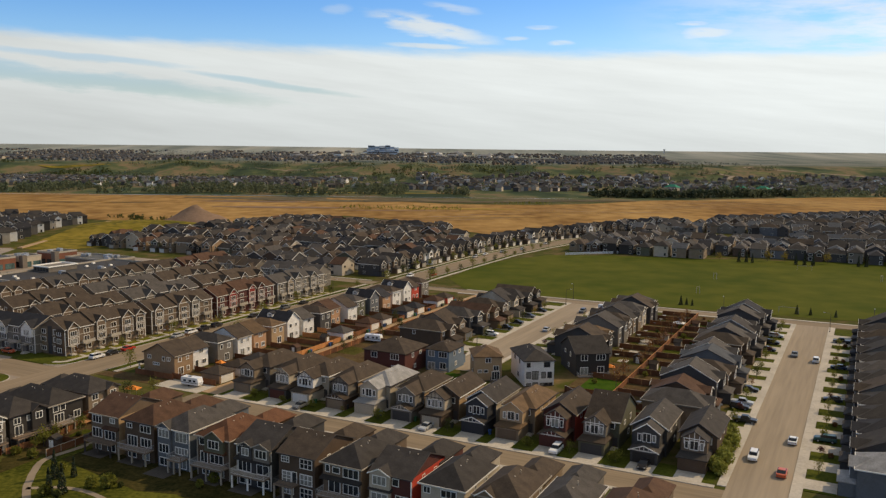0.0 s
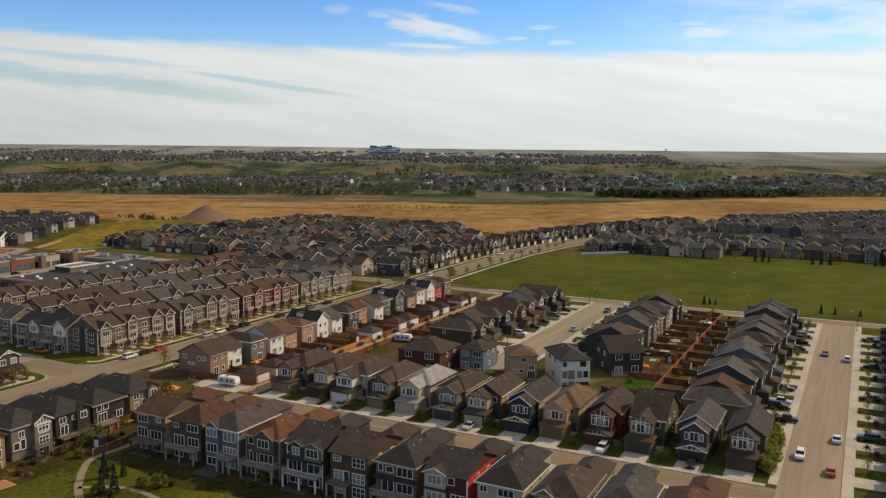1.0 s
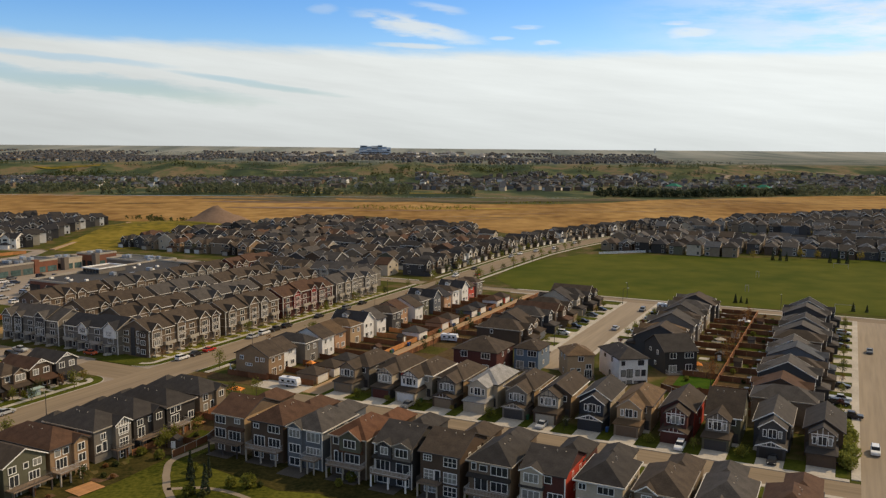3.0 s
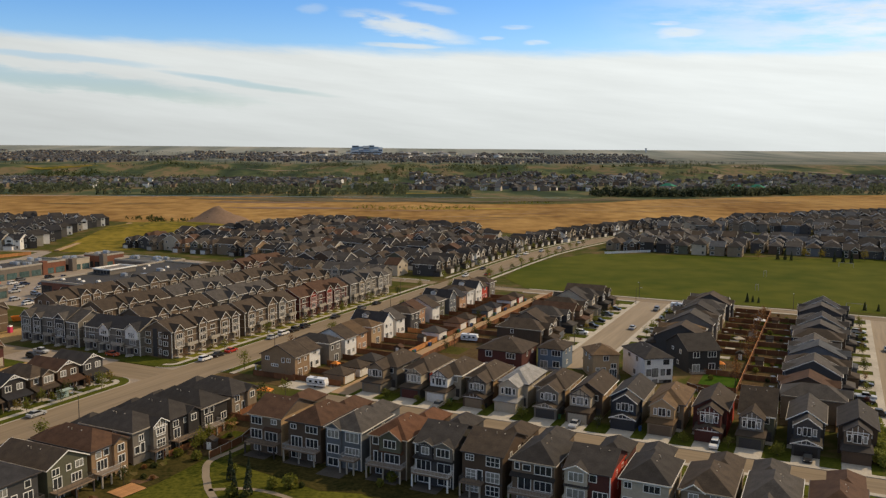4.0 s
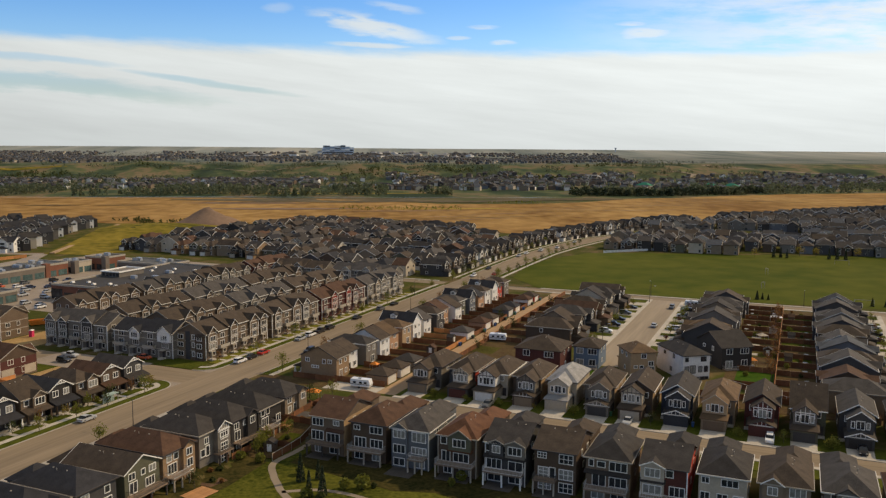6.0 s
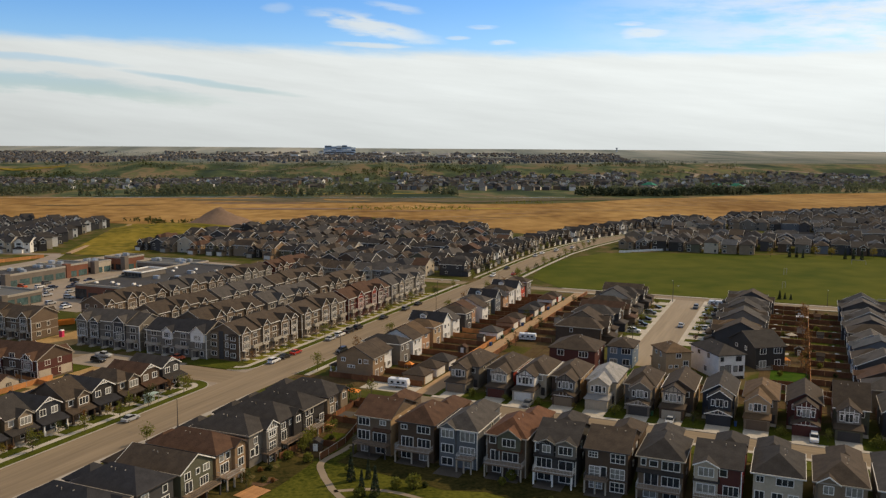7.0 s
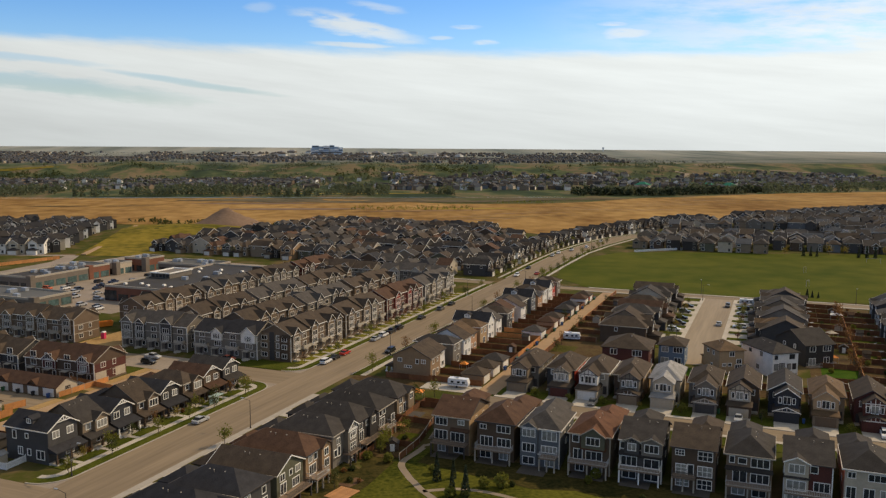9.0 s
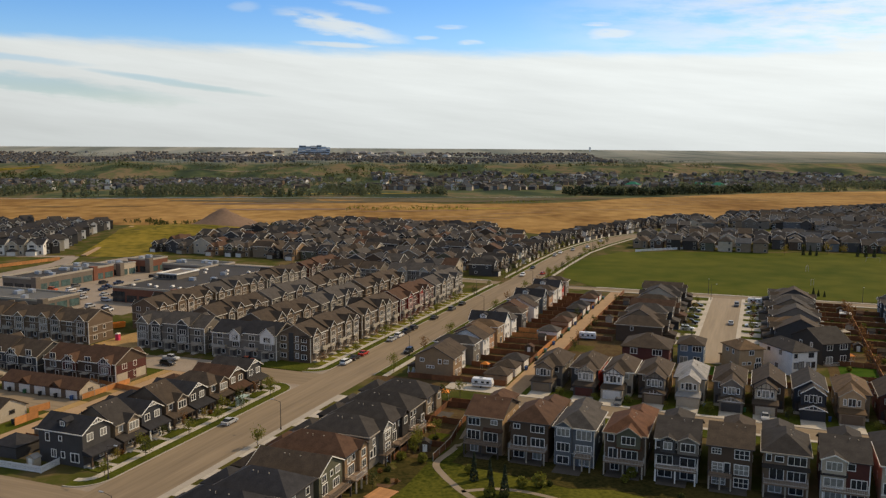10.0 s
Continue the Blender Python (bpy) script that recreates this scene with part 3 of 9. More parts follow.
def window(parent, face, x, dist, z, w, h, cols=2, rows=1, trim=None, glass=None, panes=True):
    """A window on one side of a house; none on sides that look straight north or onto closed side yards."""
    turn = parent.matrix_basis.to_euler().z + GRID + {"F": 0.0, "R": math.pi / 2, "B": math.pi, "L": -math.pi / 2}[face]
    if math.cos(turn) < -0.5:
        return None
    pv = grid(*parent.matrix_basis.translation.xy)[0]
    if (pv < -100 and math.sin(turn) < -0.5) or (pv > 0 and math.sin(turn) > 0.5):
        return None
    m = FACE[face](x, dist) @ pose(0, 0, z)
    if not panes:
        return part("window", whole_window(w, h, cols, trim or TRIM, glass or GLASS), parent, m=m)
    ob = part("window", window_mesh(w, h, cols, rows, trim or TRIM), parent, m=m)
    part("pane", pane_mesh(w, h, glass or GLASS), ob)
    return ob


# ---- roofs ----
def hip_roof(b, x0, x1, y0, y1, z, pitch, over=0.45, t=0.2):
    x0, x1, y0, y1 = x0 - over, x1 + over, y0 - over, y1 + over
    z -= over * pitch * 0.5
    w, d = x1 - x0, y1 - y0
    r = min(w, d) / 2 * pitch
    if w < d:
        a, c = ((x0 + x1) / 2, y0 + w / 2, z + r), ((x0 + x1) / 2, y1 - w / 2, z + r)
        fs = [(4, 5, 8), (5, 6, 9, 8), (6, 7, 9), (7, 4, 8, 9)]
    else:
        a, c = (x0 + d / 2, (y0 + y1) / 2, z + r), (x1 - d / 2, (y0 + y1) / 2, z + r)
        fs = [(4, 5, 9, 8), (5, 6, 9), (6, 7, 8, 9), (7, 4, 8)]
    p = [(x0, y0, z - t), (x1, y0, z - t), (x1, y1, z - t), (x0, y1, z - t), (x0, y0, z), (x1, y0, z), (x1, y1, z), (x0, y1, z), a, c]
    b.solid(p, [(0, 3, 2, 1), (0, 1, 5, 4), (1, 2, 6, 5), (2, 3, 7, 6), (3, 0, 4, 7)] + fs)
    return z + r


def gable_roof(b, cross, a0, a1, z, pitch, axis="y", over=0.4, t=0.2, ends=(0.35, 0.35)):
    """cross: (lo, hi) across the ridge; a0, a1 along it."""
    lo, hi = cross
    mid, half = (lo + hi) / 2, (hi - lo) / 2
    rise = half * pitch
    e = over * pitch
    o = half + over
    poly = [(mid - o, z - e), (mid - o, z - e - t), (mid, z + rise - t), (mid + o, z - e - t), (mid + o, z - e), (mid, z + rise)]
    b.prism(poly, a0 - ends[0], a1 + ends[1], axis=axis)
    return z + rise


def gable_wall(b, cross, a0, a1, z, pitch, axis="y", inset=0.22):
    lo, hi = cross
    mid, rise = (lo + hi) / 2, (hi - lo) / 2 * pitch
    b.prism([(lo, z), (hi, z), (mid, z + rise - inset)], a0, a1, axis=axis)


def rake_trim(parent, cross, a, z, pitch, mat, axis="y", sign=-1, over=0.4, t=0.20):
    lo, hi = cross
    mid, half = (lo + hi) / 2, (hi - lo) / 2
    o, e, rise = half + over + 0.02, over * pitch, half * pitch
    b = Build()
    poly = [(mid - o, z - e + 0.03), (mid - o, z - e - t), (mid, z + rise - t), (mid + o, z - e - t), (mid + o, z - e + 0.03), (mid, z + rise + 0.03)]
    b.prism(poly, min(a, a + sign * 0.06), max(a, a + sign * 0.06), axis=axis)
    part("rake_trim", b.mesh("rake_trim", mat), parent)


# ---- houses ----
RND = random.Random(7)


def garage_door_mesh(w, h, mat):
    key = ("gd", w, h, mat.name)
    if key not in CACHE:
        b = Build()
        n = 4
        for i in range(n):
            b.box(-w / 2, w / 2, -0.05, 0.03, i * h / n + 0.012, (i + 1) * h / n - 0.012)
        b.box(-w / 2, w / 2, -0.02, 0.03, 0, h)
        CACHE[key] = b.mesh("garage_door", mat)
    return CACHE[key]


def house(v, u, rot, W=8.2, D=13.0, H=6.0, wall="taupe", roof="dark", kind="hip", pitch=0.55, base=0.0, garage=None, gables=(), backs=(), deck=0,
          label="", trim=None, rake=None, accent=None, gwall=None, detail=2, sidewin=True, group="houses of the estate", porch=False, vents=True, chimney=False, fwin=True, bwin="std", doorcol=None, panes=True, awning=False, gtrim=None, gutter=None, gz=4.0, clad=None, corners=None):
    """A house: front to local -y. garage: (offset, width, reach, roof kind, door colour). gables: (offset, width,
    reach, bottom, wall, timber).
    bwin, awning and deck may be lists of windows and spans on the back, from its left end to its right as one faces it.
    clad: cladding of the east wall, red or in a paler sunlit colour."""
    trim = trim or TRIM
    rake = rake or TRIM_D
    gtrim = gtrim or TRIM_D
    wm, rm = WALLS[wall], ROOFS[roof]
    am = WALLS[accent] if accent else wm
    root = thing("house", at(v, u, 0, rot), label or f"{wall} sided two-storey house with a {roof} shingle roof", "house", group)
    hw, hd = W / 2, D / 2
    rs = RND.random
    b = Build()
    b.box(-hw, hw, -hd, hd, base - 0.3, H)
    if kind == "gx":
        gable_wall(b, (-hd, hd), -hw, hw, H, pitch, axis="x")
    elif kind == "gy":
        gable_wall(b, (-hw, hw), -hd, hd, H, pitch)
    part("wall", b.mesh("wall", wm), root)
    b = Build()
    if kind == "hip":
        top = hip_roof(b, -hw, hw, -hd, hd, H, pitch)
    elif kind == "gx":
        top = gable_roof(b, (-hd, hd), -hw, hw, H, pitch, axis="x")
    else:
        top = gable_roof(b, (-hw, hw), -hd, hd, H, pitch)
    part("roof", b.mesh("roof", rm), root)
    # gutters along the eaves
    if detail > 1 and gutter:
        if kind == "hip":
            x1, y1, zt = hw + 0.45, hd + 0.45, H - 0.45 * pitch * 0.5
            ring, fs = [], []
            for o, z in ((0.1, zt - 0.22), (0.1, zt + 0.03), (0.0, zt + 0.03), (0.0, zt - 0.22)):
                ring += [(sx * (x1 + o), sy * (y1 + o), z) for sx, sy in ((-1, -1), (1, -1), (1, 1), (-1, 1))]
            for q in range(4):
                for k in range(4):
                    fs.append((q * 4 + k, q * 4 + (k + 1) % 4, (q + 1) % 4 * 4 + (k + 1) % 4, (q + 1) % 4 * 4 + k))
            b = Build()
            b.solid(ring, fs)
            part("gutter", b.mesh("gutter", gutter), root)
        else:
            for s in (-1, 1):
                b = Build()
                if kind == "gx":
                    b.box(-hw - 0.35, hw + 0.35, s * (hd + 0.45) - 0.05, s * (hd + 0.45) + 0.05, H - 0.4 * pitch - 0.2, H - 0.4 * pitch + 0.02)
                else:
                    b.box(s * (hw + 0.45) - 0.05, s * (hw + 0.45) + 0.05, -hd - 0.35, hd + 0.35, H - 0.4 * pitch - 0.2, H - 0.4 * pitch + 0.02)
                part("gutter", b.mesh("gutter", gutter), root)
    if kind == "gy" and detail > 1:
        rake_trim(root, (-hw, hw), -hd - 0.35, H, pitch, gtrim if kind == "gy" else rake)
        rake_trim(root, (-hw, hw), hd + 0.35, H, pitch, rake, sign=1)
    if kind == "gx" and detail > 1:
        rake_trim(root, (-hd, hd), -hw - 0.35, H, pitch, rake, axis="x")
        rake_trim(root, (-hd, hd), hw + 0.35, H, pitch, rake, axis="x", sign=1)
    glass = lambda: BLIND if rs() < 0.3 else GLASS
    # cross gables on the front and on the back
    for sgn, items in ((-1, gables), (1, backs)):
        for off, gw, reach, bottom, gwl, timber in items:
            b, r = Build(), Build()
            y_out = sgn * (hd + reach)
            y_in = sgn * hd * 0.3 if kind != "gy" else sgn * (hd - 0.5)
            if kind == "gx":
                y_in = sgn * max(0.2, hd - gw / 2 - 0.6)
            ya, yb = min(y_out, y_in), max(y_out, y_in)
            x0, x1 = off - gw / 2, off + gw / 2
            ww = WALLS[gwl] if gwl else wm
            b.box(x0, x1, min(y_out, sgn * (hd - 0.1)), max(y_out, sgn * (hd - 0.1)), bottom, H)
            gable_wall(b, (x0, x1), min(y_out, sgn * (hd - 0.1)), max(y_out, sgn * (hd - 0.1)), H, pitch * 1.1)
            part("gable_wall", b.mesh("gable_wall", ww), root)
            gable_roof(r, (x0, x1), ya, yb, H + 0.02, pitch * 1.1, over=0.3, ends=(0.3, 0) if sgn < 0 else (0, 0.3))
            part("gable_roof", r.mesh("gable_roof", rm), root)
            if detail > 1:
                rake_trim(root, (x0, x1), y_out + sgn * 0.3, H + 0.02, pitch * 1.1, gtrim, sign=sgn, over=0.3)
            if timber and detail > 1:
                t = Build()
                for k in range(5):
                    x = x0 + gw * (k + 0.5) / 5
                    zt = H + (gw / 2 - abs(x - off)) * pitch * 1.1 - 0.3
                    t.box(x - 0.07, x + 0.07, min(y_out, y_out + sgn * 0.05), max(y_out, y_out + sgn * 0.05), bottom + 1.9, zt)
                t.box(x0, x1, min(y_out, y_out + sgn * 0.06), max(y_out, y_out + sgn * 0.06), H - 0.12, H + 0.06)
                part("timber_trim", t.mesh("timber_trim", timber), root)
            face = "F" if sgn < 0 else "B"
            n = 1
            wz = max(bottom + 0.5, H - 2.05)
            if gw > 4.1 and sgn < 0 and panes:  # a wide window between two narrow ones
                window(root, face, off, hd + reach, wz - 0.15, 1.5, 1.7, 2, 1, trim, BLIND if rs() < 0.5 else GLASS, panes)
                for x in (off - 1.5, off + 1.5):
                    window(root, face, x, hd + reach, wz, 0.55, 1.35, 1, 1, trim, glass(), panes)
                n = 0
            elif gw > 3.4:
                window(root, face, off, hd + reach, wz, 2.6, 1.5, 3, 1, trim, glass(), panes)
                n = 0
            for k in range(n):
                x = off + (k - (n - 1) / 2) * gw * 0.42
                window(root, face, x if sgn < 0 else x, hd + reach, wz, 1.15 if n == 2 else 1.5, 1.35, 2 if n == 1 else 1, 1, trim, glass(), panes)
    # garage
    fy = -hd
    if garage:
        goff, gw, reach, gkind, gcol = garage
        x0, x1 = goff - gw / 2, goff + gw / 2
        gm = WALLS[gwall] if gwall else am
        b = Build()
        b.box(x0, x1, fy - reach, fy + 0.1, -0.2, gz if gkind == "hip" else 2.9)
        if gkind == "gable":
            gable_wall(b, (x0, x1), fy - reach, fy, 2.9, 0.4)
        part("garage", b.mesh("garage", gm), root)
        b = Build()
        if gkind == "gable":
            gable_roof(b, (x0, x1), fy - reach, fy, 2.9, 0.4, ends=(0.35, 0))
            part("garage_roof", b.mesh("garage_roof", rm), root)
            if detail > 1:
                rake_trim(root, (x0, x1), fy - reach - 0.35, 2.9, 0.4, gtrim)
                t = Build()
                t.box(x0, x1, fy - reach - 0.08, fy - reach, 2.62, 2.84)
                for q in (-0.9, 0.0, 0.9):
                    t.box(goff + q - 0.07, goff + q + 0.07, fy - reach - 0.06, fy - reach, 2.84, 2.9 + (gw / 2 - abs(q)) * 0.4 - 0.25)
                part("gable_truss", t.mesh("gable_truss", TRIM_M), root)
        elif gkind == "hip":
            hip_roof(b, x0, x1, fy - reach, fy + 2.0, gz, 0.62, 0.35)
            part("garage_roof", b.mesh("garage_roof", rm), root)
        else:
            o, zt = 0.35, 2.9 + min(1.5, reach * 0.32)
            p = [(x0 - o, fy - reach - o, 2.7), (x1 + o, fy - reach - o, 2.7), (x1 + o, fy, 2.7), (x0 - o, fy, 2.7),
                 (x0 - o, fy - reach - o, 2.9), (x1 + o, fy - reach - o, 2.9), (x1 + o, fy, 2.9), (x0 - o, fy, 2.9), (x0 + 1.2, fy, zt), (x1 - 1.2, fy, zt)]
            b.solid(p, [(0, 3, 2, 1), (0, 1, 5, 4), (1, 2, 6, 5), (3, 0, 4, 7), (4, 5, 9, 8), (5, 6, 9), (7, 4, 8), (2, 3, 7, 8, 9, 6)])
            part("garage_roof", b.mesh("garage_roof", rm), root)
        dm = gcol if not isinstance(gcol, str) else WALLS[gcol]
        part("garage_door", garage_door_mesh(gw - 1.0, 2.25, dm), root, m=FACE["F"](goff, -fy + reach) @ pose(0, 0, 0.05))
        side = -1 if goff > 0 else 1
        ex = side * (hw - (W - gw) / 2) if W - gw > 1.2 else side * (hw - 0.9)
    else:
        ex = -hw * 0.45
    # entrance; none is built where the front looks straight north
    if detail > 0 and abs(rot) != 180:
        b = Build()
        b.box(ex - 0.5, ex + 0.5, fy - 0.06, fy + 0.02, 0.35, 2.45)
        part("front_door", b.mesh("front_door", WALLS[doorcol] if doorcol else TRIM_D), root)
        b = Build()
        b.box(ex - 0.8, ex + 0.8, fy - 1.2, fy, -0.2, 0.33)
        b.box(ex - 0.8, ex + 0.8, fy - 1.55, fy - 1.2, -0.2, 0.17)
        part("front_step", b.mesh("front_step", CONCRETE), root)
    if porch:
        b = Build()
        b.box(-hw, hw, fy - 2.2, fy, -0.2, 0.5)
        part("porch_floor", b.mesh("porch_floor", CONCRETE), root)
        b = Build()
        p = [(-hw - 0.3, fy - 2.5, 2.9), (hw + 0.3, fy - 2.5, 2.9), (hw + 0.3, fy, 3.75), (-hw - 0.3, fy, 3.75), (-hw - 0.3, fy - 2.5, 2.65), (hw + 0.3, fy - 2.5, 2.65), (hw + 0.3, fy, 2.65), (-hw - 0.3, fy, 2.65)]
        b.solid(p, [(0, 1, 2, 3), (4, 7, 6, 5), (0, 4, 5, 1), (1, 5, 6, 2), (2, 6, 7, 3), (3, 7, 4, 0)])
        part("porch_roof", b.mesh("porch_roof", rm), root)
        for x in (-hw + 0.15, 0, hw - 0.15):
            b = Build()
            b.box(x - 0.13, x + 0.13, fy - 2.2, fy - 1.94, 0.5, 2.66)
            b.box(x - 0.24, x + 0.24, fy - 2.28, fy - 1.86, 0.5, 1.4)
            part("porch_post", b.mesh("porch_post", WALLS["brown"] if rot == 90 and wall != "navy" else trim), root)
        b = Build()
        for k in range(3):
            b.box(ex - 0.7, ex + 0.7, fy - 2.2 - 0.3 * (k + 1), fy - 2.2 - 0.3 * k, -0.2, 0.38 - 0.13 * k)
        part("porch_steps", b.mesh("porch_steps", CONCRETE), root)
    # windows
    if detail > 0:
        if fwin:
            if not gables:
                for x in (-W * 0.24, W * 0.24):
                    window(root, "F", x, hd, H - 2.0, 1.5, 1.35, 2, 1, trim, glass(), panes)
            else:
                ox = -math.copysign(hw * 0.55, gables[0][0]) if gables[0][0] else None
                if ox and len(gables) == 1 and gables[0][1] < W * 0.75:
                    window(root, "F", ox, hd, H - 1.9, 1.1, 1.2, 1, 1, trim, glass(), panes)
            if not garage:
                window(root, "F", hw * 0.42, hd, 0.95, 1.9, 1.45, 2, 1, trim, glass(), panes)
        floors = [(H - 2.1, 1.4), (0.9, 1.5)] + ([(base + 0.7, 1.35)] if base < -1 else [])
        if bwin == "std":
            for i, (z, h) in enumerate(floors):
                for k, x in enumerate((-W * 0.25, W * 0.25)):
                    big = (k + i) % 2 == 0
                    if z < 2 and i == 1 and k == 1:
                        window(root, "B", x, hd, 0.35, 2.1, 2.05, 2, 1, trim, glass(), panes)
                    else:
                        window(root, "B", x, hd, z, 2.5 if big else 1.8, h + 0.15, 3 if big else 2, 1, trim, glass(), panes)
            if base < -1:
                bb = Build()
                bb.box(-hw - 0.03, hw + 0.03, hd, hd + 0.05, -0.02, 0.2)
                part("belt_trim", bb.mesh("belt_trim", trim if wall in ("steel", "slate", "maroon", "light") else TRIM_D), root)
        elif not isinstance(bwin, str):
            for x, z, w, h, cols, rows, *out in bwin:
                window(root, "B", -x, hd + (out[0] if out else 0.0), z, w, h, cols, rows, trim, glass(), panes)
            bb = Build()
            bb.box(-hw - 0.03, hw + 0.03, hd, hd + 0.05, -0.05, 0.17 if base < -1 else 0.1)
            part("belt_trim", bb.mesh("belt_trim", trim if wall in ("steel", "slate", "maroon", "light") else TRIM_D), root)
        elif bwin == "grid":
            for i, (z, h) in enumerate(floors):
                window(root, "B", W * 0.25, hd, z - 0.1, 2.5, 1.65, 3, 2, trim, glass(), panes)
                window(root, "B", -W * 0.26, hd, z + 0.1, 1.7, 1.25 if i == 0 else 1.6, 2, 2, trim, glass(), panes)
        if awning:
            ax0, ax1 = (-hw - 0.2, hw + 0.2) if awning is True else (-awning[1], -awning[0])
            bb = Build()
            bb.solid([(ax0, hd, 2.75), (ax1, hd, 2.75), (ax1, hd + 1.0, 2.75), (ax0, hd + 1.0, 2.75), (ax0, hd, 3.35), (ax1, hd, 3.35), (ax1, hd + 1.0, 2.9), (ax0, hd + 1.0, 2.9)],
                     [(0, 3, 2, 1), (4, 5, 6, 7), (0, 1, 5, 4), (1, 2, 6, 5), (2, 3, 7, 6), (3, 0, 4, 7)])
            part("skirt_roof", bb.mesh("skirt_roof", rm), root)
        if sidewin:
            for f in "LR":
                window(root, f, D * 0.15, hw, H - 1.9, 0.8, 1.1, 1, 1, trim, glass(), panes)
                if detail > 1 and panes:
                    window(root, f, -D * 0.2, hw, H - 1.8, 1.0, 0.8, 1, 1, trim, glass(), panes)
                    window(root, f, D * 0.05, hw, 1.3, 0.9, 1.0, 1, 1, trim, glass(), panes)
    # back deck
    if deck:
        zf = 0.25
        if isinstance(deck, tuple):
            dx0, dx1, reach, post_mat, rail_mat = -deck[1], -deck[0], deck[2], deck[3], deck[4]
        else:
            (dx0, dx1), reach, post_mat, rail_mat = ((-hw + 0.3, hw - 0.3) if deck > 1 else (-hw + 0.3, hw * 0.25)), 2.1, TRIM_T, RAIL
        d = part("deck", None, root)
        b = Build()
        b.box(dx0, dx1, hd, hd + reach, zf - 0.25, zf)
        part("deck_floor", b.mesh("deck_floor", DECK), d)
        for x in (dx0 + 0.15, (dx0 + dx1) / 2, dx1 - 0.15):
            b = Build()
            b.box(x - 0.14, x + 0.14, hd + reach - 0.35, hd + reach - 0.07, base - 0.3, zf - 0.25)
            part("deck_post", b.mesh("deck_post", post_mat), d)
        b = Build()
        y1 = hd + reach - 0.06
        b.box(dx0, dx1, y1 - 0.05, y1, zf + 0.95, zf + 1.05)
        b.box(dx0, dx1, y1 - 0.05, y1, zf + 0.1, zf + 0.18)
        n = int((dx1 - dx0) / 0.28)
        for k in range(n + 1):
            x = dx0 + (dx1 - dx0) * k / n
            b.box(x - 0.025, x + 0.025, y1 - 0.045, y1 - 0.005, zf, zf + 1.0)
        for x in (dx0 + 0.03, dx1 - 0.03):
            b.box(x - 0.03, x + 0.03, hd, y1, zf + 0.95, zf + 1.05)
            for k in range(7):
                y = hd + 0.15 + k * 0.3
                b.box(x - 0.02, x + 0.02, y - 0.02, y + 0.02, zf, zf + 1.0)
        part("railing", b.mesh("railing", rail_mat), d)
    if clad:  # thin cladding on the east wall: red, or a pale tone painted for sunlight
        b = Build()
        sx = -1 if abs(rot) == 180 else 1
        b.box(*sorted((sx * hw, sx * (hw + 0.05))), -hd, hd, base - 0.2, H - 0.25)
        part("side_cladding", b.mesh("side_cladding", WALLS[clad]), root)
    if corners:
        for sx in (-1, 1):
            b = Build()
            b.box(sx * hw - 0.1, sx * hw + 0.1, hd - 0.12, hd + 0.07, base, H - 0.2)
            part("corner_board", b.mesh("corner_board", corners), root)
    if vents and detail > 1 and panes:
        sv = 1 if abs(rot) != 180 else -1
        for k in range(3):
            x, y = sv * (0.9, 1.3, 1.0)[k], -D * 0.12 + (0, 0.085, 0.23)[k] * D
            if kind == "gx":
                x, y = -W * 0.3 + (0, 0.19, 0.5)[k] * W, -sv * (0.9, 1.2, 0.8)[k]
            zz = top - abs(x) * pitch if kind != "gx" else top - abs(y) * pitch
            key = ("vent", k == 1)
            if key not in CACHE:
                b = Build()
                if k == 1:
                    b.cyl((0, 0, -0.3), (0, 0, 0.38), 0.06, 0.06, 6)
                    b.cyl((0, 0, 0.34), (0, 0, 0.42), 0.11, 0.08, 6)
                else:
                    b.prism([(-0.15, -0.25), (0.15, -0.25), (0.11, 0.06), (-0.11, 0.06)], -0.13, 0.13)
                CACHE[key] = b.mesh("roof_vent", TRIM_T)
            part("roof_vent", CACHE[key], root, m=pose(x, y, zz))
    return root

def driveway(v0, v1, u0, u1):
    return slab("driveway", v0, v1, u0, u1, -0.3, 0.14, CONCRETE, "pale concrete driveway before a garage", "driveway")


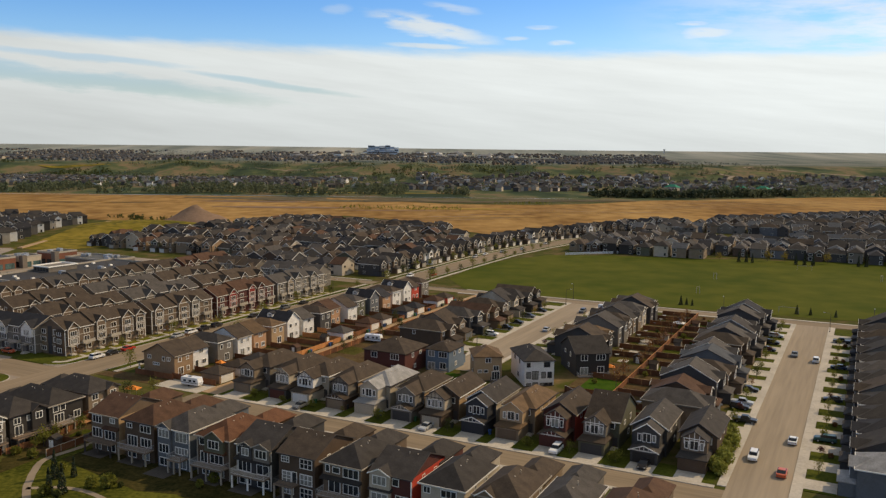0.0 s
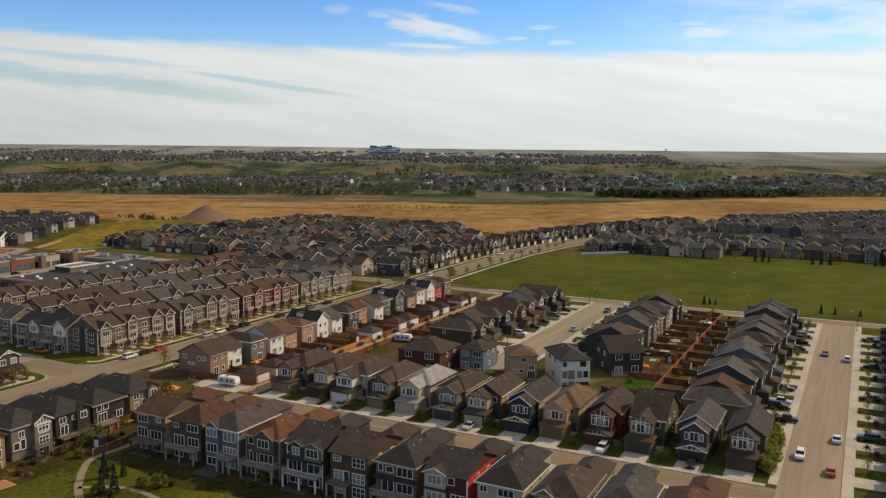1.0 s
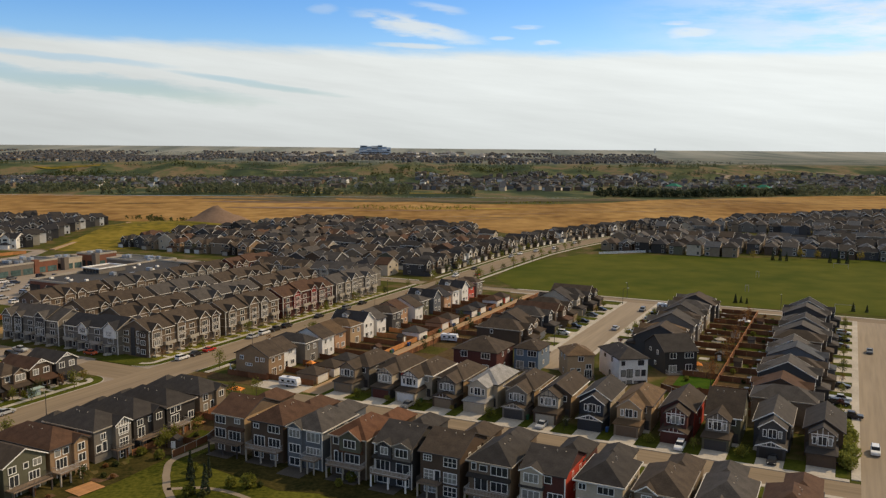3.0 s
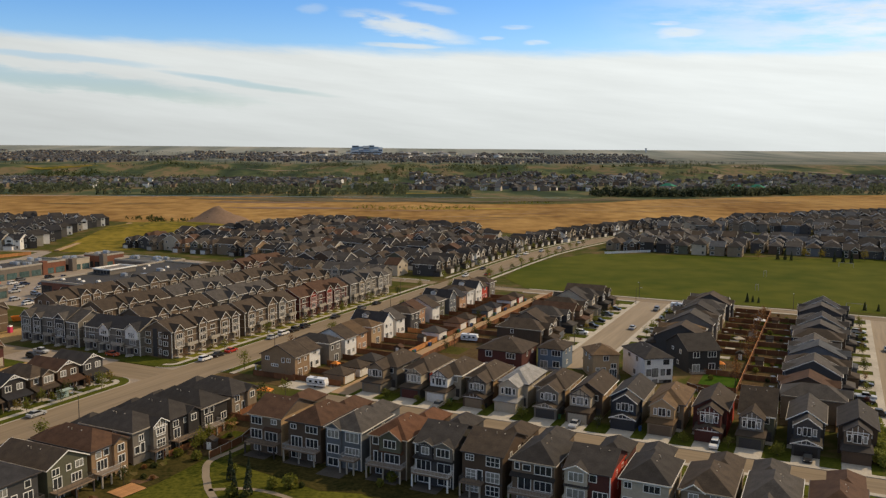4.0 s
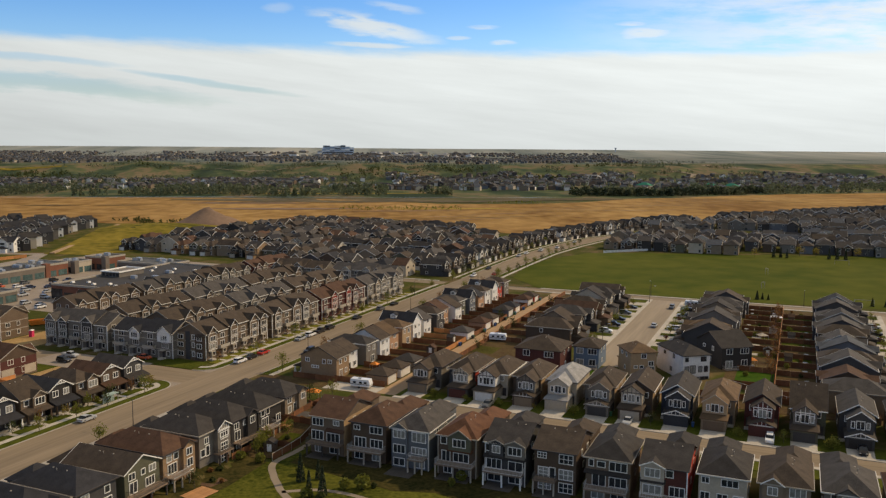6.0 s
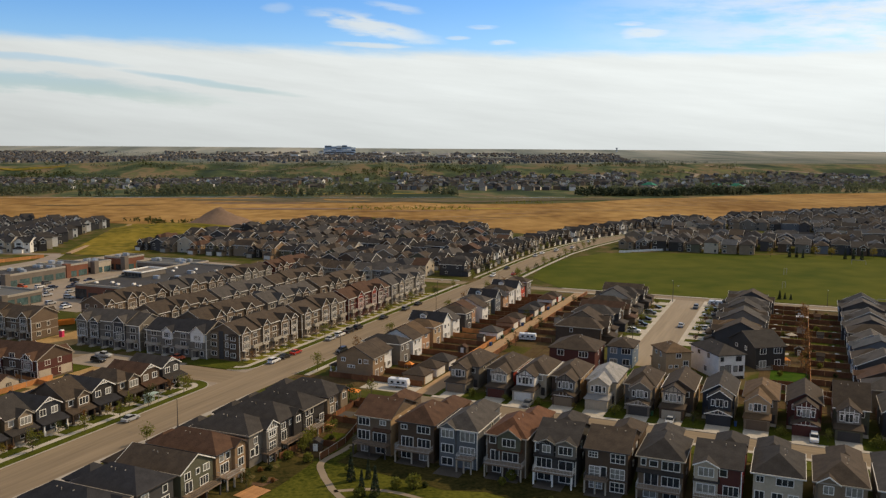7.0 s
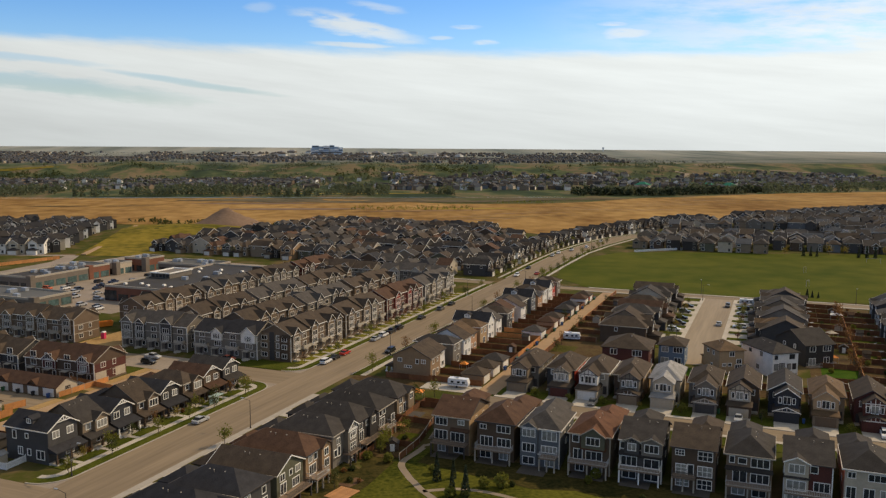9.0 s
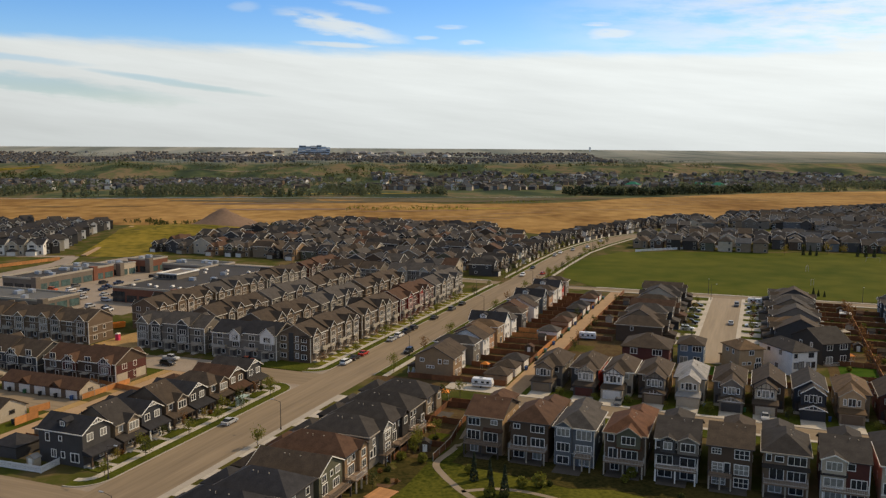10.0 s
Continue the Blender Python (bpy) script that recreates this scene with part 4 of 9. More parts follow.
# ---- front row: walkout houses whose backs and decks face the green ----
RAIL_D = material("dark_deck_railing", (0.09, 0.08, 0.07), 0.5, 0.1, 1.0, 6.0)
STD = "std"
FULL_T, FULL_W, FULL_D = (-4.0, 4.0, 2.4, TRIM_T, RAIL), (-4.0, 4.0, 2.2, TRIM, TRIM_M), (-4.0, 4.0, 2.4, TRIM_D, RAIL_D)
F1 = [  # v, wall, roof, kind, back gables, deck, back windows, skirt roof, corner boards, east cladding (pale ones painted as sunlit)
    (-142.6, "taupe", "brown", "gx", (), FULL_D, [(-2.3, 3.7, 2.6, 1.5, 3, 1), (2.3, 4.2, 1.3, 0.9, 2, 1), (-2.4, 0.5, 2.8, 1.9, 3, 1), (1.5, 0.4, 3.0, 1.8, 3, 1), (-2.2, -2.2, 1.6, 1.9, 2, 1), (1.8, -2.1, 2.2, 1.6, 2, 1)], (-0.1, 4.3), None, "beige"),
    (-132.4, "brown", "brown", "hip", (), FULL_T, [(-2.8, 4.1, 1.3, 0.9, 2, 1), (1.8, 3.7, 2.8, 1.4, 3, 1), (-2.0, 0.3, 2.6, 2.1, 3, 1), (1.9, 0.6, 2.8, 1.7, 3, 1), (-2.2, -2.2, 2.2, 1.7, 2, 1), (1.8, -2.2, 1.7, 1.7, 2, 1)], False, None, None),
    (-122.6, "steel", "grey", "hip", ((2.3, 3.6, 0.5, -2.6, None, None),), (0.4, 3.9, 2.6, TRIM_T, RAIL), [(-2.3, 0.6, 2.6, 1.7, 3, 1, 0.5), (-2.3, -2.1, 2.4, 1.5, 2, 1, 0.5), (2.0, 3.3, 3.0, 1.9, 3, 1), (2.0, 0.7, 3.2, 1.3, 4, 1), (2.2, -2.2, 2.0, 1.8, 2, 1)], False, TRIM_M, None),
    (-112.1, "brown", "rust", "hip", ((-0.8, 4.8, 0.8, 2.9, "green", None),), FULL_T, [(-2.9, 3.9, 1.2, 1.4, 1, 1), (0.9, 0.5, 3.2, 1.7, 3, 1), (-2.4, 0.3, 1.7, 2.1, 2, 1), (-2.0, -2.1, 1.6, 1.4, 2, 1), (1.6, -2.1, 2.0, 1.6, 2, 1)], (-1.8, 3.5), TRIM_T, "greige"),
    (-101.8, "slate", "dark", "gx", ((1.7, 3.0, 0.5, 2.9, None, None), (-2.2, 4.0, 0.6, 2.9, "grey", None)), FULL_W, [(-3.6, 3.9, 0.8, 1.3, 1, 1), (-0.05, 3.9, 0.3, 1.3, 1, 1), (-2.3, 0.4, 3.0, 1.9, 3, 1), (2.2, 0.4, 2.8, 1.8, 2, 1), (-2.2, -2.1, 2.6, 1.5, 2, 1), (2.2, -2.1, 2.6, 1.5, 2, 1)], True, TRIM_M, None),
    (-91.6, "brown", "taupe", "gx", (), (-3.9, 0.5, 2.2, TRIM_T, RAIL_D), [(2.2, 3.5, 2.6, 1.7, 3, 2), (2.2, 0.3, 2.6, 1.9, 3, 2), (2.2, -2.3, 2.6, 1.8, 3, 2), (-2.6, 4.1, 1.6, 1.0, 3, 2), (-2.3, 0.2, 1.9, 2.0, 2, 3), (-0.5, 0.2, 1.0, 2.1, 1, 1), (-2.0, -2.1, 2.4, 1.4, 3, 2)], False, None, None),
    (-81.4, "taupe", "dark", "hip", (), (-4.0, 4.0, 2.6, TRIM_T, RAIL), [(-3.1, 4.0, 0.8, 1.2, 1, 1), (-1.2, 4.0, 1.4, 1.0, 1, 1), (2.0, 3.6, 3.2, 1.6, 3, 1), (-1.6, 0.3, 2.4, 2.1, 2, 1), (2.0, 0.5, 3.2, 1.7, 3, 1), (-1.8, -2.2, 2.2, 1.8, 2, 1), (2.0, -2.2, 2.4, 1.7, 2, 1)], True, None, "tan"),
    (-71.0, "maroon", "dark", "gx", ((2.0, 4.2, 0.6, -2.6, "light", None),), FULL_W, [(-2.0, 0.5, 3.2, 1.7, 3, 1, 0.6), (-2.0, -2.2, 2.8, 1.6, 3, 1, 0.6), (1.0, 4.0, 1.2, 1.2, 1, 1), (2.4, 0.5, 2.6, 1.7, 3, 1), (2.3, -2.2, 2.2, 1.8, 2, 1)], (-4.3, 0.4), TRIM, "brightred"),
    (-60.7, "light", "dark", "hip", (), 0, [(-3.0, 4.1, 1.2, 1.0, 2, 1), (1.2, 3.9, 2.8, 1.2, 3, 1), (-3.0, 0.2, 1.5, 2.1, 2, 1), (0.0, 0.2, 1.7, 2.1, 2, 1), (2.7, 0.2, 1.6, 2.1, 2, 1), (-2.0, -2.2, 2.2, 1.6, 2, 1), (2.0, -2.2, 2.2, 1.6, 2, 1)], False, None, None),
    (-50.4, "greige", "taupe", "hip", ((2.0, 3.4, 0.5, -2.6, None, None),), 1, STD, False, None, None),
    (-40.1, "grey", "grey", "hip", ((0.5, 3.4, 0.5, -2.6, None, None),), 1, STD, False, None, None), (-30.0, "taupe", "brown", "hip", (), 1, STD, False, None, None)]
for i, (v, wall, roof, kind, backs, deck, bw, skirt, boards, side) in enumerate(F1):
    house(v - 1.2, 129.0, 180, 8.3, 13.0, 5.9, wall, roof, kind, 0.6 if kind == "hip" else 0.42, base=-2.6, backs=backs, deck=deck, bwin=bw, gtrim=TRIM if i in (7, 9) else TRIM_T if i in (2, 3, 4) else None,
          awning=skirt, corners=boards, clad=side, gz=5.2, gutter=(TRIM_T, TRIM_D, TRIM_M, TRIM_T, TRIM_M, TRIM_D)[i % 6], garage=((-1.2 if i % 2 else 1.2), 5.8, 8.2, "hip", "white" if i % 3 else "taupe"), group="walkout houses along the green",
          label=f"{wall} three-level walkout house with {roof} shingles and a back deck")
    g = v - 1.2 - (-1.2 if i % 2 else 1.2)
    driveway(g - 2.7, g + 2.7, 143.8, 148.4)

# ---- second row: garages face the middle street ----
B1 = [  # v, wall, roof, main, gable (offset, width, wall, timber), garage roof, door
    (-141.0, "grey", "taupe", "hip", (-0.8, 4.6, "greige", None), "skirt", "greige"), (-131.3, "slate", "taupe", "hip", (1.2, 4.2, "light", TRIM_D), "skirt", "maroon"),
    (-122.3, "light", "taupe", "hip", (-1.0, 4.8, "white", TRIM_D), "skirt", "white"), (-113.5, "brown", "taupe", "hip", (1.0, 4.8, "grey", TRIM_D), "gable", "greige"),
    (-104.3, "light", "light", "hip", (0.0, 5.0, "light", None), "skirt", "light"), (-94.8, "grey", "taupe", "hip", (0.8, 5.0, "grey", None), "gable", "slate"),
    (-85.6, "brown", "taupe", "gy", (-0.8, 5.0, "light", TRIM_D), "skirt", "light"), (-76.2, "navy", "dark", "gy", (0.6, 5.2, "navy", None), "gable", "navy"),
    (-66.8, "greige", "tan", "hip", (-0.6, 5.4, "beige", None), "skirt", "taupe"), (-57.4, "maroon", "taupe", "gy", (0.4, 4.8, "maroon", TRIM), "gable", "maroon"),
    (-47.6, "green", "taupe", "gx", (-0.8, 4.8, "grey", TRIM), "skirt", "slate"), (-37.6, "slate", "grey", "gy", (0.4, 5.2, "slate", None), "gable", "black"),
    (-27.6, "brown", "dark", "gy", (-0.2, 5.0, "taupe", TRIM), "skirt", "brown")]
# beige and light east claddings put the sunlight on these walls into colour
for i, (v, wall, roof, kind, (go, gw, gwl, timber), gk, door) in enumerate(B1):
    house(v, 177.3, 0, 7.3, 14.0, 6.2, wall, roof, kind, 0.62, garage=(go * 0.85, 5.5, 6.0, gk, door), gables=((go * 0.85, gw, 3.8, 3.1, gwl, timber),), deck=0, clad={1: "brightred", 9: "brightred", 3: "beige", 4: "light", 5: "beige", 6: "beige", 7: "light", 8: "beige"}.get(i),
          group="garage-front houses on the middle street", label=f"{wall} two-storey house with a front gable over its garage", gutter=(TRIM_D, TRIM_T, TRIM, TRIM_T)[i % 4], rake=TRIM_D, gtrim=TRIM if i in (7, 11) else TRIM_T if i in (1, 4, 5, 8) else None)
    driveway(v + go * 0.85 - 2.7, v + go * 0.85 + 2.7, 159.6, 164.4)

# ---- houses round the south end of the quiet street ----
house(-119.2, 205.0, 180, 13.4, 13.0, 6.5, "maroon", "taupe", "hip", 0.46, label="dark red sided house with a wide brown hip roof", garage=(2, 5.8, 4, "skirt", "taupe"))
house(-107.2, 213.0, 180, 7.4, 10.0, 6.3, "blue", "taupe", "hip", 0.45, deck=1, label="blue sided house with a small upper balcony", garage=(0, 5.6, 3, "skirt", "blue"))
house(-92.6, 209.5, 212, 7.6, 9.5, 7.0, "beige", "tan", "hip", 0.5, deck=(0.6, 3.6, 1.6, TRIM_D, RAIL_D), label="beige sided house with a balcony", base=-1.2, bwin=[(0.0, 5.2, 1.4, 1.2, 2, 1), (-2.3, 2.4, 1.0, 0.7, 1, 1), (-0.6, 2.4, 1.0, 0.7, 1, 1), (2.1, 0.4, 2.0, 2.2, 3, 1), (2.2, 3.0, 1.4, 1.2, 2, 1), (-2.2, -0.7, 1.2, 1.2, 2, 1)], garage=(0, 5.6, 3, "skirt", "beige"))
house(-80.3, 213.5, 216, 8.2, 15.0, 7.2, "white", "dark", "hip", 0.5, base=-1.2, label="tall white sided house with a dark hip roof", bwin=[(-3.0, 5.4, 0.8, 1.0, 1, 1), (2.1, 5.3, 1.5, 1.2, 2, 1), (-2.9, 2.3, 1.1, 1.6, 1, 1), (-1.1, 2.0, 1.5, 2.1, 2, 1), (1.2, 2.3, 1.0, 1.5, 1, 1), (2.9, 2.3, 1.0, 1.5, 1, 1), (-2.9, -0.7, 1.1, 1.5, 1, 1), (-1.1, -0.9, 1.2, 1.9, 1, 1), (0.8, -0.6, 0.9, 1.4, 1, 1), (2.0, -0.6, 0.9, 1.4, 1, 1), (3.2, -0.6, 0.9, 1.4, 1, 1)], trim=TRIM_D, garage=(0, 5.6, 3, "skirt", "white"))
house(-70.5, 230.5, 216, 9.8, 14.0, 6.6, "black", "dark", "gx", 0.5, deck=2, label="black sided house with a timber back deck", garage=(0, 5.6, 3, "skirt", "black"))

# ---- quiet street, both sides ----
PAL_W = ["taupe", "grey", "slate", "brown", "greige", "steel", "light", "navy", "green", "black"]
PAL_R = ["dark", "taupe", "grey", "brown", "taupe", "dark"]
for k in range(8):
    u = 236 + k * 11.6
    house(-126.5 + (0.8, -0.6, 0.2)[k % 3], u, 90, (8.6, 9.0, 8.2)[k % 3], (15.0, 13.4, 14.2, 15.6)[k % 4], (6.0, 5.6, 6.4)[k % 3], PAL_W[(k * 3 + 1) % 10] if k else "brown", PAL_R[k % 6] if k else "taupe", ("hip", "gx", "hip", "gy")[k % 4], 0.55, garage=(1.2, 5.6, 4.0, "skirt", PAL_W[(k * 3 + 2) % 10]),
          gables=((1.2, 4.6, 1.6, 3.0, None, None),), backs=((1.6, 3.8, 0.9, 0.2, None, None),) if k % 2 else (), detail=2, panes=False, gutter=TRIM_T, gtrim=(TRIM, TRIM_T)[k % 2])
    driveway(-115.2, -109, u - 2.4, u + 4.2)
for k in range(8):
    u = 246 + k * 10.6
    house(-76.5 + (0.6, -0.9, 0.0)[k % 3], u, -90, (8.6, 8.2, 9.0)[k % 3], (15.0, 13.2, 14.4, 12.6)[k % 4], (6.2, 5.7, 6.5)[k % 3], ["slate", "taupe", "grey", "brown", "greige", "light", "slate", "grey"][k], ["taupe", "tan", "grey", "taupe", "dark", "grey", "taupe", "grey"][k], ("gx", "hip", "gx", "hip")[k % 4], 0.5,
          garage=(-1.2, 5.6, 3.6, "skirt", PAL_W[(k * 7) % 10]), gables=((-1.2, 4.6, 1.4, 3.0, None, None),), backs=(((-1.8, 3.6, 0.8, 0.2, None, None),), ((1.6, 4.2, 0.5, 3.0, None, None),))[k % 2], detail=2, panes=False, gutter=(TRIM, TRIM_T)[k % 2], gtrim=(TRIM_T, TRIM)[k % 2])
    driveway(-94.1, -87.6, u - 2.2, u + 4.2)

# ---- east street, both sides ----
for k in range(12):
    u = 194 + k * 11.2
    house(-37.5 + (0.7, -0.8, 0.0, 0.4)[k % 4], u + (0.3, -0.3)[k % 2], 90, (8.8, 8.2, 9.2)[k % 3], (14.0, 12.2, 13.4, 15.0)[k % 4], (6.0, 5.5, 6.4, 5.8)[k % 4], ["greige", "brown", "slate", "taupe", "steel", "blue", "brown", "slate", "grey", "taupe", "slate", "navy"][k], ["grey", "brown", "grey", "taupe", "blue", "grey", "taupe", "grey", "dark", "grey", "grey", "black"][k],
          ("hip", "gx", "gx", "hip", "gx", "gx")[k % 6], (0.5, 0.44, 0.52)[k % 3], rake=(TRIM_T, TRIM_D, TRIM_M)[k % 3], garage=(1.2, 5.6, 3.2, "skirt", PAL_W[(k * 3 + 2) % 10]), gables=((1.2, 4.4, 1.2, 3.0, None, None),), backs=((), ((1.8, 3.6, 0.9, 0.2, None, None),), ((-1.4, 4.4, 0.5, 3.0, None, None),))[k % 3], detail=2, panes=False, gutter=(TRIM_T, TRIM_D, TRIM)[k % 3], gtrim=(TRIM_T, TRIM)[k % 2])
    driveway(-27.3, -22.2, u - 2.6, u + 4.2)
for k in range(14):
    u = 170 + k * 11.2
    house(8.5, u, -90, 9.0, 14.0, 6.0, ["steel", "slate", "grey", "black", "slate", "grey", "brown", "taupe", "slate", "grey", "navy", "taupe", "slate", "slate"][k], ["light", "dark", "black", "dark", "dark", "taupe", "dark", "grey", "dark", "dark", "black", "taupe", "dark", "dark"][k],
          ("hip", "gx", "hip", "hip")[k % 4], 0.5, garage=(1.2, 5.6, 3.0, "skirt", PAL_W[(k * 3 + 2) % 10]), gables=((1.2, 4.4, 1.2, 3.0, None, None),), detail=2, panes=False, gutter=(TRIM, TRIM_T)[k % 2], gtrim=(TRIM_T, TRIM)[k % 2])
    driveway(-7.4, -1.6, u - 3.9, u + 1.5)

# ---- laned houses on the east side of the boulevard, with back garages ----
L5 = ["tan", "white", "grey", "white", "peach", "beige", "white", "white", "slate", "peach", "white", "green", "steel", "peach", "white", "white", "brightred", "grey"]
R5 = ["taupe", "taupe", "dark", "taupe", "tan", "tan", "black", "grey", "taupe", "brown", "taupe", "grey", "dark", "black", "taupe", "brown", "taupe", "taupe"]
LANED = [[(-1.5, 4.2, 1.0, 1.1, 1, 1), (1.4, 4.3, 0.8, 0.9, 1, 1), (-1.2, 0.4, 1.7, 2.0, 2, 1), (1.6, 1.2, 0.9, 1.1, 1, 1)],
         [(0.2, 4.2, 1.5, 1.2, 2, 1), (-1.6, 0.4, 1.0, 2.0, 1, 1), (1.3, 1.0, 1.5, 1.2, 2, 1)],
         [(-1.6, 4.2, 0.9, 1.2, 1, 1), (1.5, 4.0, 1.2, 1.3, 2, 1), (0.6, 0.4, 1.8, 2.0, 2, 1)]]
for k in range(18):
    u = 170.0 + k * 8.5
    gy = k in (6, 12, 15)
    laned = house(-173.5 + (0.5, -0.7, 0.0, 0.9, -0.4)[k % 5], u, -90, (6.4, 6.0, 6.5)[k % 3] if k else 7.0, (11.5, 10.4, 12.4, 11.0)[k % 4], (6.2, 5.8, 6.5)[k % 3] + (0.5 if gy else 0.0), L5[k], R5[k] if not gy else "black", "gy" if gy else "gx" if k == 0 else ("gx", "gx", "hip")[k % 3], 0.78 if gy else 0.5, porch=True, bwin=LANED[k % 3],
          gutter=(TRIM_T, TRIM_D, TRIM_M)[k % 3], gtrim=TRIM if gy else None, rake=TRIM if gy else None, detail=2, panes=False, group="laned houses on the boulevard", label=f"narrow {L5[k]} laned house with a {R5[k] if not gy else 'black'} roof")
    if gy:  # a white dormer in the slope that faces south
        h0 = (6.2, 5.8, 6.5)[k % 3] + 0.7
        b = Build()
        b.box(0.7, 2.6, -2.6, -0.4, h0, h0 + 1.6)
        gable_wall(b, (-2.6, -0.4), 0.7, 2.6, h0 + 1.6, 0.5, axis="x")
        part("dormer", b.mesh("dormer", WALLS["white"]), laned)
        b = Build()
        gable_roof(b, (-2.6, -0.4), 0.3, 2.6, h0 + 1.6, 0.5, axis="x", over=0.25, ends=(0, 0.25))
        part("dormer_roof", b.mesh("dormer_roof", ROOFS["black"]), laned)
        window(laned, "R", -1.5, 2.6, h0 + 0.5, 1.2, 0.8, 2, 1, TRIM, GLASS, False)
    if k == 0:  # the end house looks over the side street
        for y in (-1.9, -1.1, -0.3):
            window(laned, "R", y, 3.5, 2.9, 0.55, 0.55, 1, 1, TRIM, GLASS, False)
        for y in (-3.6, 3.6):
            window(laned, "R", y, 3.5, 4.5, 1.1, 0.9, 2, 1, TRIM, GLASS, False)


def detached_garage(v, u, rot, wall, roof, w=6.0, d=6.4):
    root = thing("garage", at(v, u, 0, rot), f"detached {wall} garage with a {roof} hip roof", "garage", "garages on the lane")
    b = Build()
    b.box(-w / 2, w / 2, -d / 2, d / 2, -0.2, 2.7)
    part("wall", b.mesh("wall", WALLS[wall]), root)
    b = Build()
    hip_roof(b, -w / 2, w / 2, -d / 2, d / 2, 2.7, 0.5, 0.35)
    part("roof", b.mesh("roof", ROOFS[roof]), root)
    part("garage_door", garage_door_mesh(w - 1.2, 2.2, WALLS["white"]), root, m=FACE["F"](0, d / 2) @ pose(0, 0, 0.05))
    return root


for k in (0, 1, 2, 7, 9, 10, 12, 13, 15, 16):
    detached_garage(-155.3, 170.5 + k * 8.5, 90, L5[k], R5[k])

# ---- houses on the boulevard's east side that back on the green ----
C6 = [(54.5, "taupe", "dark", "hip"), (64.8, "greige", "black", "hip"), (75.5, "slate", "black", "hip"), (86.5, "green", "taupe", "gy"), (96.5, "tan", "brown", "hip"), (107, "grey", "dark", "hip"), (117.5, "black", "dark", "hip"), (127.3, "black", "dark", "hip"), (138, "greige", "dark", "hip")]
BACK6 = [[(-2.7, 3.0, 1.5, 1.2, 2, 1), (0.2, 3.1, 0.9, 1.0, 1, 1), (2.6, 3.0, 1.6, 1.2, 2, 1), (-2.4, 0.4, 1.8, 2.0, 2, 1), (1.9, 0.5, 2.2, 1.5, 3, 1), (-2.0, -1.9, 1.6, 1.4, 2, 1), (2.0, -1.9, 1.8, 1.4, 2, 1)],
         [(-2.8, 3.0, 1.2, 1.2, 1, 1), (-0.9, 3.0, 1.2, 1.2, 1, 1), (-2.0, 0.4, 2.4, 1.9, 3, 1), (2.3, 0.6, 1.6, 1.5, 2, 1, 0.7), (2.3, -1.9, 1.6, 1.4, 2, 1, 0.7), (-2.2, -1.9, 1.8, 1.5, 2, 1)],
         [(-2.6, 3.0, 1.6, 1.3, 2, 1), (2.4, 3.0, 1.1, 1.2, 1, 1), (-2.6, 0.6, 1.2, 1.5, 1, 1), (-0.4, 0.3, 1.0, 2.1, 1, 1), (2.4, 0.5, 1.8, 1.6, 2, 1), (2.2, -1.9, 1.8, 1.4, 2, 1)]]
BACK_G = [(-2.2, 3.0, 1.1, 1.2, 2, 1), (-1.9, 0.4, 1.0, 2.0, 1, 1), (-3.4, 0.6, 1.2, 1.4, 1, 1), (2.2, 3.0, 2.2, 1.3, 3, 1, 1.1), (2.2, 0.5, 2.2, 1.6, 3, 2, 1.1), (2.2, -1.9, 2.2, 1.6, 3, 2, 1.1)]
for i, (u, wall, roof, kind) in enumerate(C6):
    deep = (15.0, 16.4, 14.4)[i % 3]
    home = house(-162 - deep / 2, u, -90, 9.0, deep, (5.0, 5.5, 5.2, 4.8)[i % 4], wall, roof, kind, 0.56 if kind == "hip" else 0.5, base=-2.2, deck=((-4.2, 4.2, 2.2, TRIM_D, RAIL_D), (-4.2, 0.6, 2.4, TRIM_T, RAIL), (-0.4, 4.2, 2.0, TRIM_D, RAIL_D))[i % 3], bwin=BACK_G if i == 5 else BACK6[i % 3], backs=((-2.2, 4.2, 1.1, -2.2, None, None),) if i == 5 else ((-2.2, 3.4, 0.7, -2.2, None, None),) if i in (1, 4, 6, 8) else (), garage=((-0.9, 0.9)[i % 2], 7.0, 18.6 - deep, "hip", "taupe"), gz=4.4, gutter=TRIM_T if i % 2 else TRIM_D, gtrim=TRIM if i in (3, 5) else None, rake=TRIM if i in (3, 5) else None,
          group="houses between boulevard and green", label=f"{wall} walkout house with a {roof} roof backing on the green")
    if i == 5:  # white bars in the peak of its back gable
        b = Build()
        for k in range(-2, 3):
            b.box(-2.2 + k * 0.72 - 0.07, -2.2 + k * 0.72 + 0.07, deep / 2 + 1.08, deep / 2 + 1.17, 4.75, 6.5 - abs(k) * 0.44)
        b.box(-4.2, -0.2, deep / 2 + 1.08, deep / 2 + 1.18, 4.7, 4.85)
        part("gable_bars", b.mesh("gable_bars", TRIM), home)
    driveway(-188.5, -180.7, u + (-1.3, 1.3)[(i + 1) % 2] - 2.7, u + (-1.3, 1.3)[(i + 1) % 2] + 2.7)

